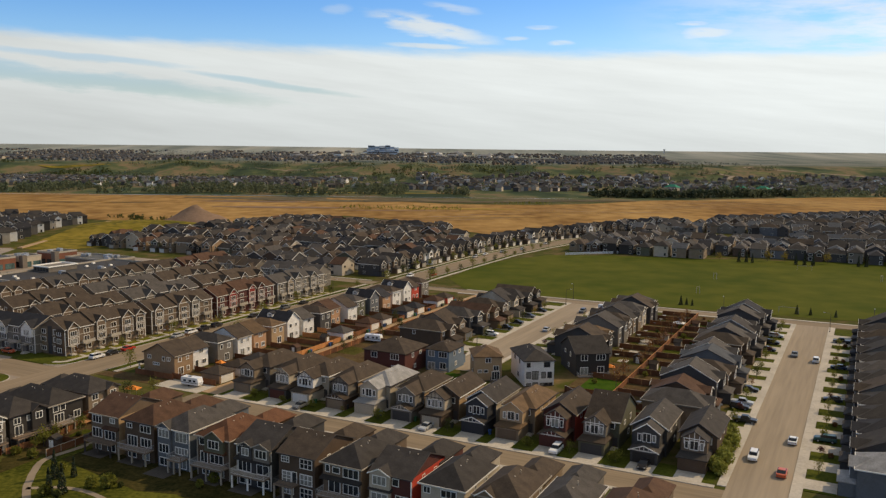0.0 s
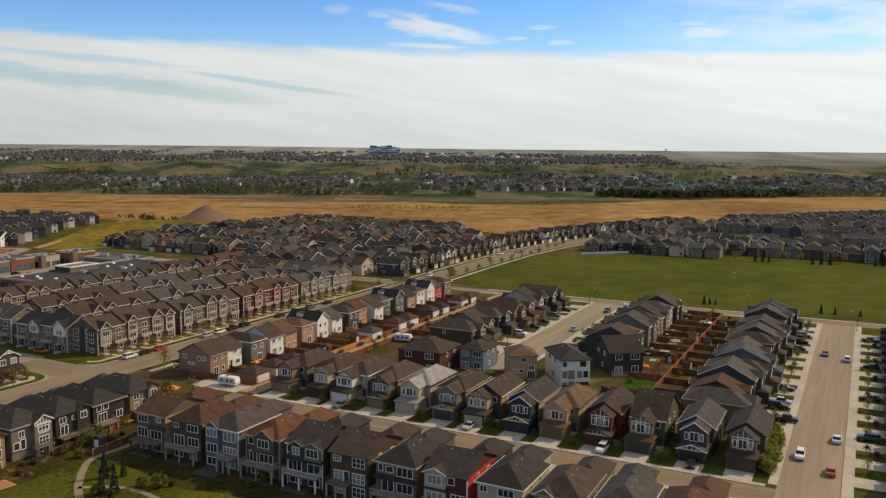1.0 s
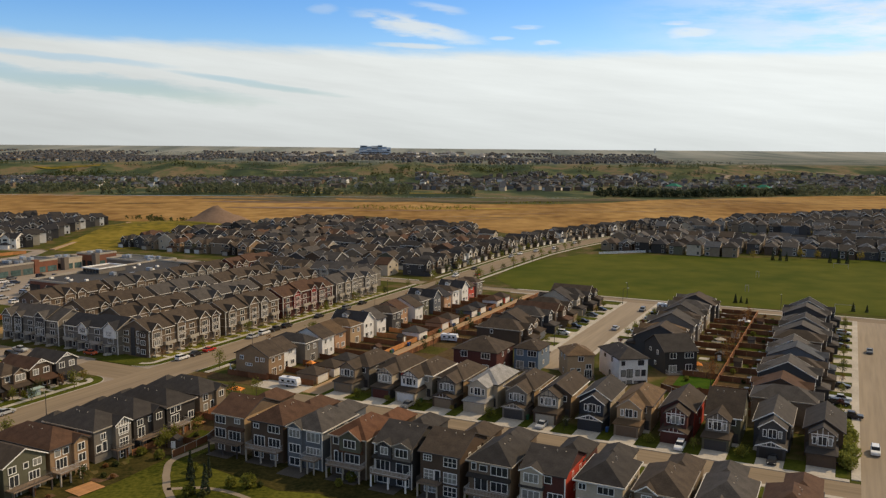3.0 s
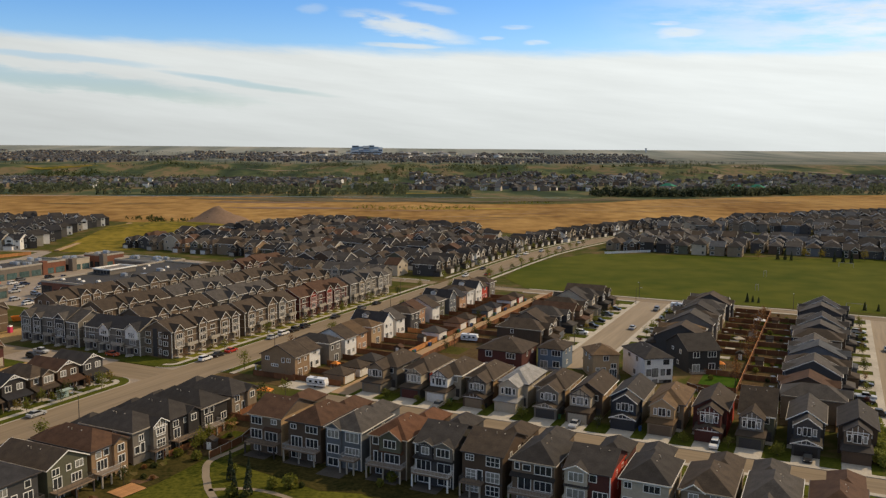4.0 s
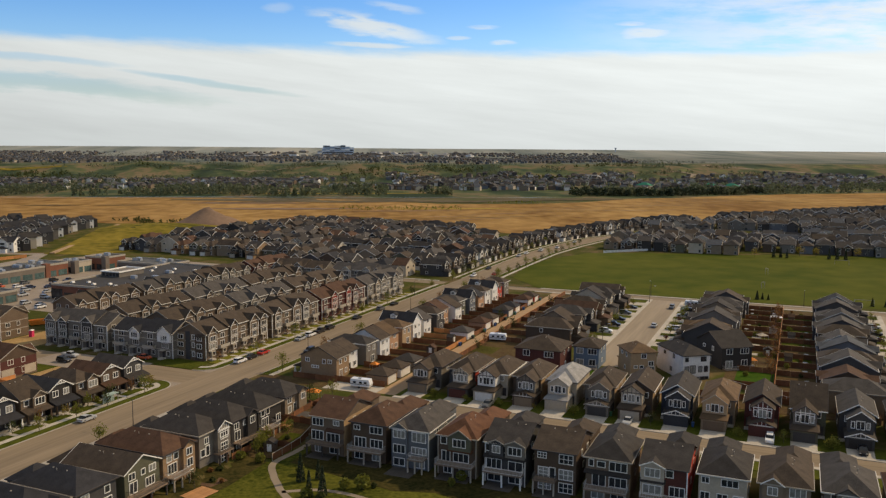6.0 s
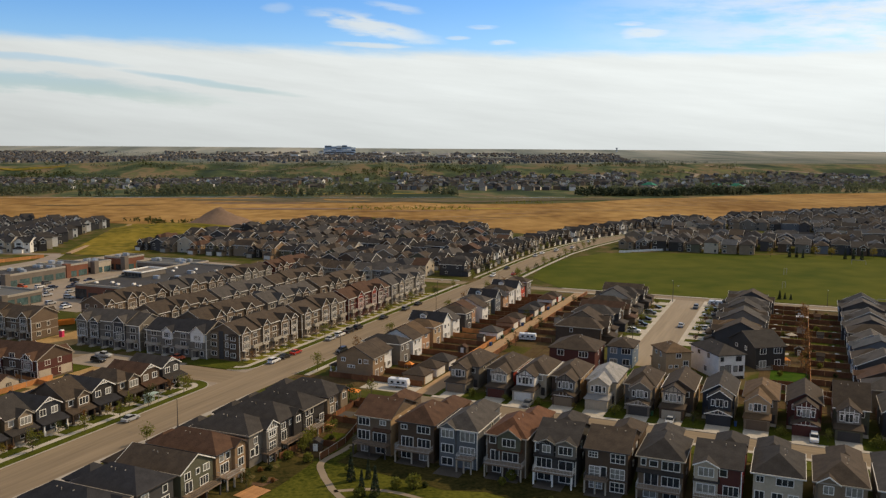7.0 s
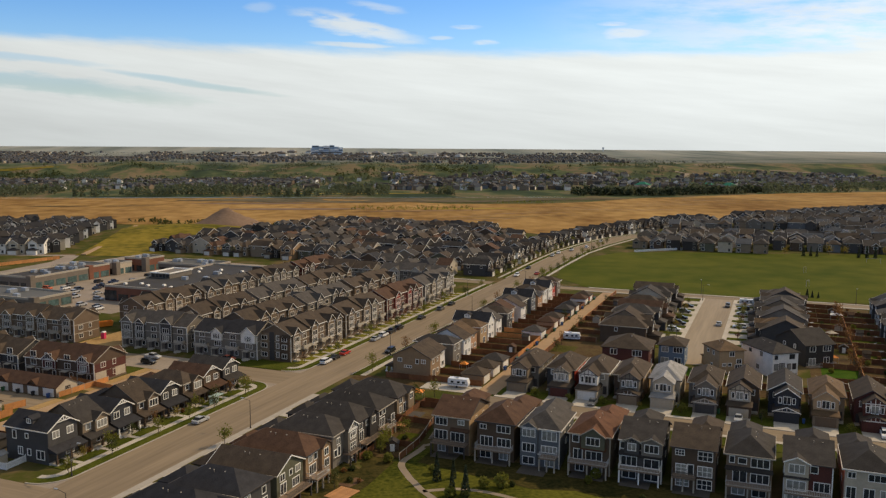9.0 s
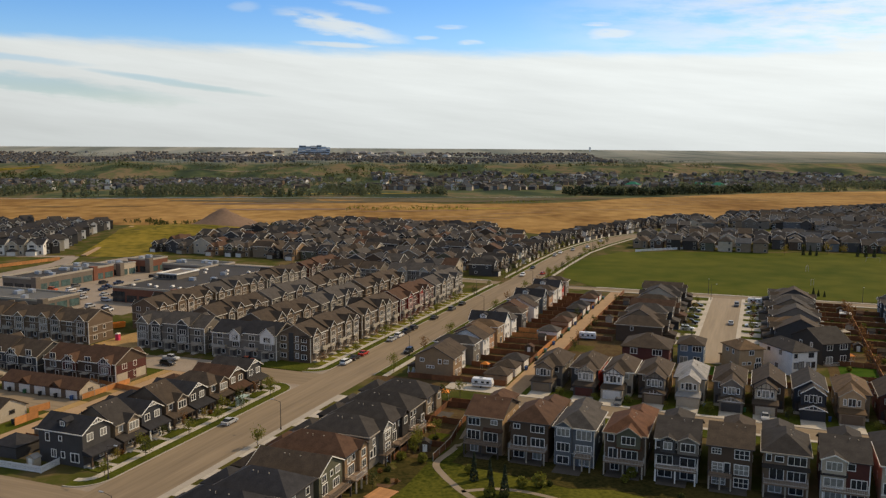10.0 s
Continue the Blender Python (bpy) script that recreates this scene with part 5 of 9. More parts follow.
# ---- laned houses on the boulevard's west side ----
W7 = [(82.5, "slate", "black", "gy"), (91, "greige", "dark", "gx"), (99, "navy", "black", "gy"), (107, "taupe", "taupe", "gx"), (115, "black", "black", "gy"), (123, "taupe", "taupe", "hip"), (131, "brown", "brown", "gy"), (139, "slate", "dark", "gy")]
for u, wall, roof, kind in W7:
    corner_house = house(-219.5, u, 90, 6.6 if u > 85 else 7.6, 11.5, 6.2 if u > 85 else 7.2, wall, roof, kind, 0.6, porch=True, sidewin=u > 85, group="laned houses west of the boulevard",
          label=f"narrow {wall} house with a covered porch and {roof} roof", gtrim=TRIM_T if wall in ("taupe", "greige") else TRIM, rake=TRIM_D, gutter=TRIM_T if kind != "gy" else TRIM_M, corners=None,
          gables=((1.2, 3.6, 0.9, 3.3, None, None),) if kind in ("gx", "hip") else ())
    if kind == "gy":  # white truss in the front gable
        hw_, top_, yf = (3.3, 6.2, -6.16) if u > 85 else (3.8, 7.2, -6.16)
        b = Build()
        b.box(-hw_ * 0.5, hw_ * 0.5, yf, yf + 0.1, top_ + hw_ * 0.27, top_ + hw_ * 0.27 + 0.16)
        b.box(-0.09, 0.09, yf, yf + 0.1, top_ + hw_ * 0.27, top_ + hw_ * 0.58)
        for sx in (-1, 1):
            b.prism([(sx * 0.1, top_ + hw_ * 0.3), (sx * 0.3, top_ + hw_ * 0.3), (sx * 0.9, top_ + hw_ * 0.42), (sx * 0.8, top_ + hw_ * 0.44)][::sx], yf, yf + 0.1)
        part("gable_truss", b.mesh("gable_truss", TRIM), corner_house)
    if u < 85:  # the corner house: windows and a roof dormer over the side street
        for y, z, w, h, n in ((3.4, 4.6, 0.9, 1.6, 1), (0.0, 5.0, 0.7, 0.9, 1), (1.9, 1.4, 1.1, 1.5, 2), (-0.5, 1.5, 0.8, 1.2, 1), (-3.6, 1.0, 2.0, 1.7, 2)):
            window(corner_house, "L", y, 3.8, z, w, h, n, 1, TRIM, GLASS, False)
        b = Build()
        b.box(-3.0, -0.9, -0.9, 1.1, 7.4, 8.9)
        gable_wall(b, (-0.9, 1.1), -3.0, -0.9, 8.9, 0.5, axis="x")
        part("dormer", b.mesh("dormer", WALLS["slate"]), corner_house)
        b = Build()
        gable_roof(b, (-0.9, 1.1), -3.0, -0.6, 8.9, 0.5, axis="x", over=0.25, ends=(0.25, 0))
        part("dormer_roof", b.mesh("dormer_roof", ROOFS["black"]), corner_house)
        window(corner_house, "L", 0.1, 3.0, 7.9, 0.9, 0.8, 2, 1, TRIM, GLASS, False)
        del corner_house


# ---- townhouses ----
def townhouse_block(v, u0, u1, face, wall, roof, accent=None, H=8.3, D=11.0, axis="u", stoops=True, pale=None, ends=True):
    """A row of three-storey townhouses with a long roof, front gables, bays and stoops. The front is local -y."""
    n = max(2, round((u1 - u0) / 5.6))
    L = u1 - u0
    c = (u0 + u1) / 2
    m = at(v, c, 0, face) if axis == "u" else at(c, v, 0, face)
    root = thing("townhouse_block", m, f"row of {wall} three-storey townhouses with {roof} shingle roof and front gables", "townhouse", "townhouse rows")
    # the roof steps up and down from one pair of homes to the next
    unit = L / n
    step = [0.55 if (k // 2) % 2 else 0.0 for k in range(n)]
    spans = [(k, min(k + 2, n)) for k in range(0, n, 2)]
    b, r = Build(), Build()
    b.box(-L / 2, L / 2, -D / 2, D / 2, -0.3, H)
    for k0, k1 in spans:
        x0, x1, dz = -L / 2 + unit * k0, -L / 2 + unit * k1, step[k0]
        if dz:
            b.box(x0, x1, -D / 2, D / 2, H, H + dz)
        gable_wall(b, (-D / 2, D / 2), x0, x1, H + dz, 0.52, axis="x")
        gable_roof(r, (-D / 2, D / 2), x0, x1, H + dz, 0.52, axis="x", ends=(0.35 if k0 == 0 else 0.18 if dz else -0.02, 0.35 if k1 == n else 0.18 if dz else -0.02))
    part("wall", b.mesh("wall", WALLS[wall]), root)
    part("roof", r.mesh("roof", ROOFS[roof]), root)
    for s in (-1, 1):
        rake_trim(root, (-D / 2, D / 2), s * (L / 2 + 0.35), H + (step[0] if s < 0 else step[-1]), 0.52, TRIM_T, axis="x", sign=s)
        for z in [q for q in (1.2, 4.0, 6.6) if q < H - 1.3] if ends else ():
            window(root, "L" if s < 0 else "R", 1.5 * s, L / 2, z, 1.0, 1.3, 1, 1, TRIM_M, GLASS, False)
            window(root, "L" if s < 0 else "R", -2.6 * s, L / 2, z, 1.6, 1.3, 2, 1, TRIM_M, GLASS, False)
    for z in (2.75, 5.6):
        if z < H - 1:
            b = Build()
            i, o = [(-L / 2, -D / 2), (L / 2, -D / 2), (L / 2, D / 2), (-L / 2, D / 2)], 0.05
            b.box(-L / 2 - o, L / 2 + o, -D / 2 - o, D / 2 + o, z, z + 0.22)
            part("belt_trim", b.mesh("belt_trim", TRIM_T), root)
    seed = int(abs(v * 7 + u0 * 3))
    trim_ = pale or TRIM_M
    for s in (-1, 1):
        b = Build()
        for k0, k1 in spans:
            x0, x1, dz = -L / 2 + unit * k0, -L / 2 + unit * k1, step[k0]
            b.box(x0 - (0.35 if k0 == 0 else 0.0), x1 + (0.35 if k1 == n else 0.0), s * (D / 2 + 0.45) - 0.06, s * (D / 2 + 0.45) + 0.06, H + dz - 0.42, H + dz - 0.2)
        part("gutter", b.mesh("gutter", trim_), root)
        for x in (-L / 2, L / 2) if s < 0 else ():
            b = Build()
            b.box(x - 0.14, x + 0.14, s * D / 2 - 0.08, s * D / 2 + 0.08, -0.2, H - 0.2)
            part("corner_board", b.mesh("corner_board", trim_), root)
    for k in range(n):
        x = -L / 2 + unit * (k + 0.5)
        big = (k + seed) % 5 in (0, 2, 3)
        gw = unit * ((0.86, 0.66, 0.76)[(k + seed) % 3])
        Hk = H + step[k]
        low = 5.2 if accent == "white" else 2.9
        for sgn, face_ in ((-1, "F"), (1, "B")):
            if big:
                b, r = Build(), Build()
                yo, yi = sgn * (D / 2 + 0.6), sgn * (D / 2 - 0.1)
                pt = (0.95, 0.8)[k % 2]
                b.box(x - gw / 2, x + gw / 2, min(yo, yi), max(yo, yi), low, Hk)
                gable_wall(b, (x - gw / 2, x + gw / 2), min(yo, yi), max(yo, yi), Hk, pt)
                part("bay", b.mesh("bay", WALLS[accent if accent and k % 2 else wall]), root)
                ye = sgn * max(0.3, D / 2 - gw / 2 * pt / 0.52 - 0.4)
                gable_roof(r, (x - gw / 2, x + gw / 2), min(yo, ye), max(yo, ye), Hk + 0.02, pt, over=0.35, ends=(0.35, 0) if sgn < 0 else (0, 0.35))
                part("bay_roof", r.mesh("bay_roof", ROOFS[roof]), root)
                rake_trim(root, (x - gw / 2, x + gw / 2), yo + sgn * 0.35, Hk + 0.02, pt, trim_, sign=sgn, over=0.35)
                fb = Build()
                zl = [2.9, 3.08, 5.2, 5.38, Hk - 0.25, Hk - 0.07] if low < 3 else [5.2, 5.38, Hk - 0.25, Hk - 0.07]
                lattice(fb, [-gw / 2 - 0.02, -gw / 2 + 0.16, gw / 2 - 0.16, gw / 2 + 0.02], zl, {(1, 1), (3, 1)}, -0.05, 0.0)
                part("bay_trim", fb.mesh("bay_trim", trim_), root, m=FACE[face_](x, D / 2 + 0.6))
            elif sgn < 0 and H > 7:  # a small balcony where there is no bay
                b = Build()
                b.box(x - gw / 2, x + gw / 2, -D / 2 - 1.2, -D / 2, 2.85, 3.0)
                b.box(x - gw / 2, x + gw / 2, -D / 2 - 1.2, -D / 2 - 1.12, 3.0, 3.85)
                for sx in (-1, 1):
                    b.box(x + sx * gw / 2 - 0.05, x + sx * gw / 2 + 0.05, -D / 2 - 1.12, -D / 2, 3.0, 3.85)
                part("balcony", b.mesh("balcony", TRIM_T), root)
            reach = D / 2 + (0.6 if big else 0.0)
            wd = 2.3 if big else 1.9
            window(root, face_, x, reach, 5.75, wd, 1.4, 3 if big else 2, 1, TRIM_M, GLASS, False)
            window(root, face_, x, reach if low < 3 else D / 2, 3.4, wd, 1.4, 3 if big else 2, 1, TRIM_M, BLIND if k % 3 == 0 else GLASS, False)
        window(root, "F", x + unit * 0.2, D / 2, 1.0, 1.1, 1.3, 1, 1, TRIM_M, GLASS, False)
        if not stoops:
            continue
        b = Build()
        b.box(x - unit * 0.3, x + unit * 0.04, -D / 2 - 1.4, -D / 2, 2.55, 2.75)
        b.box(x - unit * 0.3 + 0.1, x - unit * 0.3 + 0.28, -D / 2 - 1.3, -D / 2 - 1.12, 0.4, 2.55)
        part("stoop_canopy", b.mesh("stoop_canopy", TRIM_T), root)
        b = Build()
        b.box(x - unit * 0.3, x + unit * 0.04, -D / 2 - 1.5, -D / 2, -0.2, 0.4)
        b.box(x - unit * 0.22, x - unit * 0.02, -D / 2 - 2.1, -D / 2 - 1.5, -0.2, 0.2)
        part("stoop", b.mesh("stoop", CONCRETE), root)
        b = Build()
        b.box(x - unit * 0.19, x - unit * 0.03, -D / 2 - 0.06, -D / 2 + 0.02, 0.4, 2.45)
        part("front_door", b.mesh("front_door", TRIM_D), root)
    return root


for u0, u1, wall, roof, acc in ((168.6, 200, "taupe", "taupe", "brown"), (203, 232, "taupe", "taupe", "grey"), (235, 268, "maroon", "brown", "red"), (271, 303, "grey", "grey", "greige")):
    row_ = townhouse_block(-219.2, u0, u1, 90, wall, roof, acc, ends=u0 > 170)
    if u0 < 170:  # clad panels and a brick-red bay on the end that looks over the side street
        half = (u1 - u0) / 2
        for y0, y1, reach, z1, mat_, nm in ((2.2, 5.4, 0.12, 8.2, WALLS["greige"], "end_panel"), (0.3, 1.9, 0.16, 8.6, WALLS["slate"], "end_panel"), (-5.3, -2.0, 0.6, 7.6, WALLS["brown"], "end_bay")):
            b = Build()
            b.box(-half - reach, -half + 0.05, y0, y1, -0.2, z1)
            part(nm, b.mesh(nm, mat_), row_)
        b = Build()
        hip_roof(b, -half - 0.6, -half + 0.6, -5.3, -2.0, 7.6, 0.6, 0.3)
        part("bay_roof", b.mesh("bay_roof", ROOFS["taupe"]), row_)
        for z in (1.0, 3.8, 6.2):
            window(row_, "L", -3.6, half + 0.6, z, 1.6, 1.3, 2, 1, TRIM, GLASS, False)
            window(row_, "L", -0.9, half, z, 0.9, 1.4, 1, 1, TRIM, BLIND, False)
            window(row_, "L", 3.8, half + 0.12, z, 1.8, 1.2, 2, 1, TRIM, GLASS, False)
for v, spans in ((-242, ((180, 213), (216, 249), (252, 290))), (-264, ((184, 215), (218, 250), (253, 290))), (-292, ((188, 219), (222, 255), (258, 290), (294, 326)))):
    for i, (u0, u1) in enumerate(spans):
        townhouse_block(v, u0, u1, -90 if v == -242 else 90, ("taupe", "grey", "taupe", "brown")[i % 4] if v != -292 else ("taupe", "taupe", "grey", "maroon")[i], ("taupe", "grey", "taupe")[i % 3] if u0 != 294 else "brown", ("taupe", "brown", "grey")[i % 3], stoops=False)
townhouse_block(171.5, -276, -250, 0, "grey", "grey", "slate", axis="v")
townhouse_block(171.5, -247, -224, 0, "grey", "black", "white", axis="v", H=7.6)
townhouse_block(168, -352, -293, 0, "taupe", "taupe", "greige", axis="v", H=7.4, pale=TRIM_M)
terrace = townhouse_block(133.5, -275, -250, 0, "brown", "brown", "maroon", axis="v", H=5.6, D=12)
for name_, u0, u1, z0, z1, proud, mat_ in (("end_cladding", 127.6, 139.4, 0.0, 5.3, 0.05, WALLS["maroon"]), ("pale_panel", 127.9, 131.9, 0.5, 2.9, 0.1, WALLS["light"]), ("pale_panel", 135.3, 139.1, 0.5, 2.9, 0.1, WALLS["light"]), ("base_cladding", 127.6, 139.4, -0.1, 0.5, 0.14, WALLS["taupe"])):
    b = Build()
    b.box(-0.1, proud, u0 - 133.5, u1 - 133.5, z0, z1)
    part(name_, b.mesh(name_, mat_), terrace, m=terrace.matrix_basis.inverted() @ at(-250, 133.5))
townhouse_block(314, -292, -257, 0, "grey", "taupe", "greige", axis="v", H=7.5)
townhouse_block(314, -253, -221, 0, "grey", "grey", "light", axis="v", H=7.5)
townhouse_block(133.5, -312, -278, 0, "slate", "taupe", "grey", axis="v", H=5.6, D=12)

# end wall panels, garages and sheds of the western lane
def garage_row(v0, v1, u, d, wall, roof, n, label):
    root = thing("garage_row", at((v0 + v1) / 2, u), label, "garage", "garages on the lane")
    w = v1 - v0
    b = Build()
    b.box(-w / 2, w / 2, -d / 2, d / 2, -0.2, 2.8)
    gable_wall(b, (-d / 2, d / 2), -w / 2, w / 2, 2.8, 0.55, axis="x")
    part("wall", b.mesh("wall", WALLS[wall]), root)
    b = Build()
    gable_roof(b, (-d / 2, d / 2), -w / 2, w / 2, 2.8, 0.55, axis="x")
    part("roof", b.mesh("roof", ROOFS[roof]), root)
    for k in range(n):
        x = -w / 2 + w * (k + 0.5) / n
        part("garage_door", garage_door_mesh(round(w / n - 1.6, 2), 2.2, WALLS["white"]), root, m=FACE["F"](x, d / 2) @ pose(0, 0, 0.05))
        if k % 2:
            r = Build()
            gable_roof(r, (x - 1.4, x + 1.4), -d / 2 - 0.3, -d / 2 + 2.6, 3.0, 0.8, over=0.2, ends=(0.1, 0))
            part("dormer_roof", r.mesh("dormer_roof", ROOFS[roof]), root)
            r = Build()
            gable_wall(r, (x - 1.3, x + 1.3), -d / 2 - 0.15, -d / 2 + 2.4, 3.0, 0.8)
            part("dormer_wall", r.mesh("dormer_wall", WALLS["brown"]), root)
    b = Build()
    b.box(w / 2 - 0.1, w / 2 + 0.04, -d / 2 + 0.02, d / 2 - 0.02, 0, 2.8)
    gable_wall(b, (-d / 2 + 0.02, d / 2 - 0.02), w / 2 - 0.1, w / 2 + 0.04, 2.8, 0.54, axis="x")
    part("end_cladding", b.mesh("end_cladding", WALLS["light"]), root, "pale cream end wall")
    window(root, "R", 0.3, w / 2 + 0.04, 1.5, 1.3, 0.7, 2, 1, TRIM_D, GLASS, False)
    return root


garage_row(-276, -249.4, 117.5, 7.0, "taupe", "brown", 5, "row of five garages under one brown roof")
garage_row(-282, -252.6, 96.0, 9.0, "greige", "taupe", 5, "row of garages with a pale end wall")
garage_row(-312, -281, 117.5, 7.0, "taupe", "taupe", 5, "row of five garages under one grey-brown roof")
for u, wall, roof in ((91, "greige", "dark"), (107, "taupe", "taupe"), (115, "black", "black"), (131, "brown", "brown")):
    detached_garage(-233.5, u, -90, wall, roof)
detached_garage(-233.5, 80.5, -90, "slate", "black", 6.4, 6.6)
detached_garage(-262, 97, 0, "beige", "taupe", 8.0, 8.0)

# ---- distant streets of houses ----
FAR_W, FAR_R, FAR_T = {}, {}, {"frames": Build(), "glass": Build()}


def far_parts(W, D, H, kind, plan, glazed=True):
    """Walls, roofs, pale trim and glass of a house in a far street. plan: a number that sets which side the garage, gables and windows take."""
    w, r, c, g = Build(), Build(), Build(), Build()
    w.box(-W / 2, W / 2, -D / 2, D / 2, -0.5, H)
    if kind == "gy":
        gable_wall(w, (-W / 2, W / 2), -D / 2, D / 2, H, 0.6)
        gable_roof(r, (-W / 2, W / 2), -D / 2, D / 2, H, 0.6)
    elif kind == "gx":
        gable_wall(w, (-D / 2, D / 2), -W / 2, W / 2, H, 0.5, axis="x")
        gable_roof(r, (-D / 2, D / 2), -W / 2, W / 2, H, 0.5, axis="x")
    else:
        hip_roof(r, -W / 2, W / 2, -D / 2, D / 2, H, 0.58)
    if not glazed:
        return w, r, c, g
    sx = 1 if plan % 2 else -1
    # garage with its own low roof, front gable above it, and a gable or bay on the back
    gx0, gx1 = sorted((sx * W * 0.46, -sx * W * 0.14))
    w.box(gx0, gx1, -D / 2 - 3.4, -D / 2 + 0.1, -0.3, 2.8)
    hip_roof(r, gx0, gx1, -D / 2 - 3.4, -D / 2 + 1.6, 2.8, 0.55, 0.35)
    c.box(gx0 + 0.5, gx1 - 0.5, -D / 2 - 3.48, -D / 2 - 3.38, 0.1, 2.3)
    for sgn, mid, gw, reach in ((-1, (gx0 + gx1) / 2, W * 0.56, 1.2), (1, -sx * W * (0.18, 0.24, 0.1)[plan % 3], W * (0.42, 0.5, 0.36)[plan % 3], 0.7)):
        if sgn > 0 and plan % 3 != 1:
            continue
        yo, yi = sgn * (D / 2 + reach), sgn * (D / 2 - 0.1)
        pt = 0.8
        w.box(mid - gw / 2, mid + gw / 2, min(yo, yi), max(yo, yi), 2.9 if sgn < 0 else -0.3, H)
        gable_wall(w, (mid - gw / 2, mid + gw / 2), min(yo, yi), max(yo, yi), H, pt)
        ye = sgn * max(0.3, D / 2 - gw * 0.8)
        gable_roof(r, (mid - gw / 2, mid + gw / 2), min(yo, ye), max(yo, ye), H + 0.02, pt, over=0.3, ends=(0.3, 0) if sgn < 0 else (0, 0.3))
        o, e, rise, yt = gw / 2 + 0.34, 0.3 * pt, gw / 2 * pt, yo + sgn * 0.3
        c.prism([(mid - o, H - e + 0.06), (mid - o, H - e - 0.26), (mid, H + rise - 0.28), (mid + o, H - e - 0.26), (mid + o, H - e + 0.06), (mid, H + rise + 0.08)], min(yt, yt + sgn * 0.1), max(yt, yt + sgn * 0.1))
        c.box(mid - gw * 0.3, mid + gw * 0.3, min(yo, yo + sgn * 0.08), max(yo, yo + sgn * 0.08), H - 2.1, H - 0.4)
        g.box(mid - gw * 0.3 + 0.2, mid + gw * 0.3 - 0.2, min(yo, yo + sgn * 0.1), max(yo, yo + sgn * 0.1), H - 1.9, H - 0.6)
    for s in (-1, 1):
        x, wd = sx * W * 0.3 * s, (1.5, 2.1)[plan % 2]
        for z, h in ((H - 2.1, 1.5), (0.5, 2.0)):
            c.box(x - wd / 2, x + wd / 2, s * D / 2 - 0.08, s * D / 2 + 0.08, z, z + h)
            g.box(x - wd / 2 + 0.2, x + wd / 2 - 0.2, s * D / 2 - 0.1, s * D / 2 + 0.1, z + 0.2, z + h - 0.2)
        for y, z, wd in ((-D * 0.3, H - 2.1, 1.2), (D * 0.28, H - 2.1, 1.6), (D * 0.2, 1.0, 1.4)):
            c.box(s * W / 2 - 0.08, s * W / 2 + 0.08, y - wd / 2, y + wd / 2, z, z + 1.3)
            g.box(s * W / 2 - 0.1, s * W / 2 + 0.1, y - wd / 2 + 0.15, y + wd / 2 - 0.15, z + 0.15, z + 1.15)
        if kind != "gx":
            c.box(s * (W / 2 + 0.46) - 0.05, s * (W / 2 + 0.46) + 0.05, -D / 2 - 0.4, D / 2 + 0.4, H - 0.42, H - 0.16)
    if kind == "gx":
        for s in (-1, 1):
            c.prism([(-D / 2 - 0.45, H - 0.2), (-D / 2 - 0.45, H - 0.5), (0, H + D / 4 - 0.32), (D / 2 + 0.45, H - 0.5), (D / 2 + 0.45, H - 0.2), (0, H + D / 4 + 0.06)], s * (W / 2 + 0.36), s * (W / 2 + 0.44) if s > 0 else s * (W / 2 + 0.36) + 0.08, axis="x")
    return w, r, c, g


def far_house(v, u, rot, W, D, H, wall, roof, kind, near=True):
    if not near:
        far_joined(v, u, rot, W, D, H, wall, roof, kind, True)
        return None
    root = thing("house", at(v, u, 0, rot), f"{wall} house with a {roof} shingle roof in a dense far street", "house", "far houses")
    w, r, c, g = far_parts(W, D, H, kind, FR.randrange(12))
    part("wall", w.mesh("wall", WALLS[wall]), root)
    part("roof", r.mesh("roof", ROOFS[roof]), root)
    tagged(part("trim", c.mesh("trim", FR.choice([TRIM_M, TRIM_M, TRIM_T])), root, "pale window frames and gable edges"), kind="stuff")
    tagged(part("window_glass", g.mesh("window_glass", GLASS), root), kind="stuff")
    return root


def far_joined(v, u, rot, W, D, H, wall, roof, kind, glazed=False):
    """The streets farthest off, too many to count: all walls of one colour in one mesh, all roofs of one colour in another."""
    m = at(v, u, height(*xy(v, u)), rot)
    w, r, c, g = far_parts(W, D, H, kind, FR.randrange(12), glazed)
    FAR_T["glass"].solid([m @ Vector(p) for p in g.v], g.f)
    if FR.random() < 0.75:
        FAR_T["frames"].solid([m @ Vector(p) for p in c.v], c.f)
    for store, key, b in ((FAR_W, wall, w), (FAR_R, roof, r)):
        big = store.setdefault(key, Build())
        big.solid([m @ Vector(p) for p in b.v], b.f)


FR = random.Random(11)
FW = ["taupe", "grey", "slate", "brown", "greige", "slate", "light", "brown", "green", "black", "slate", "taupe", "brown", "tan", "black", "greige"]
FRF = ["dark", "taupe", "dark", "brown", "dark", "black", "dark", "blue"]


def far_rows(u_start, v_from, v_to, pairs, step=10.6, skip=None, walls=None, roofs=None):
    """Rows across the grid, back to back, with streets between each pair."""
    for i, u in enumerate(u_start):
        v = v_from(u)
        while v < v_to(u):
            if not (skip and skip(v, u)):
                far_house(v + FR.uniform(-0.4, 0.4), u + FR.uniform(-0.6, 0.6), (0 if i % 2 else 180) + FR.choice((0, 0, 0, 0, 90, -90)) + FR.uniform(-3, 3), FR.uniform(7.4, 9.2), FR.uniform(9.8, 13.5), FR.uniform(5.0, 6.9),
                          FR.choice(walls or FW), FR.choice(roofs or FRF), FR.choice(["hip", "hip", "hip", "gx", "gx", "gy"]), near=u < 380 or 510 < u < 556 and v > -200)
            v += step


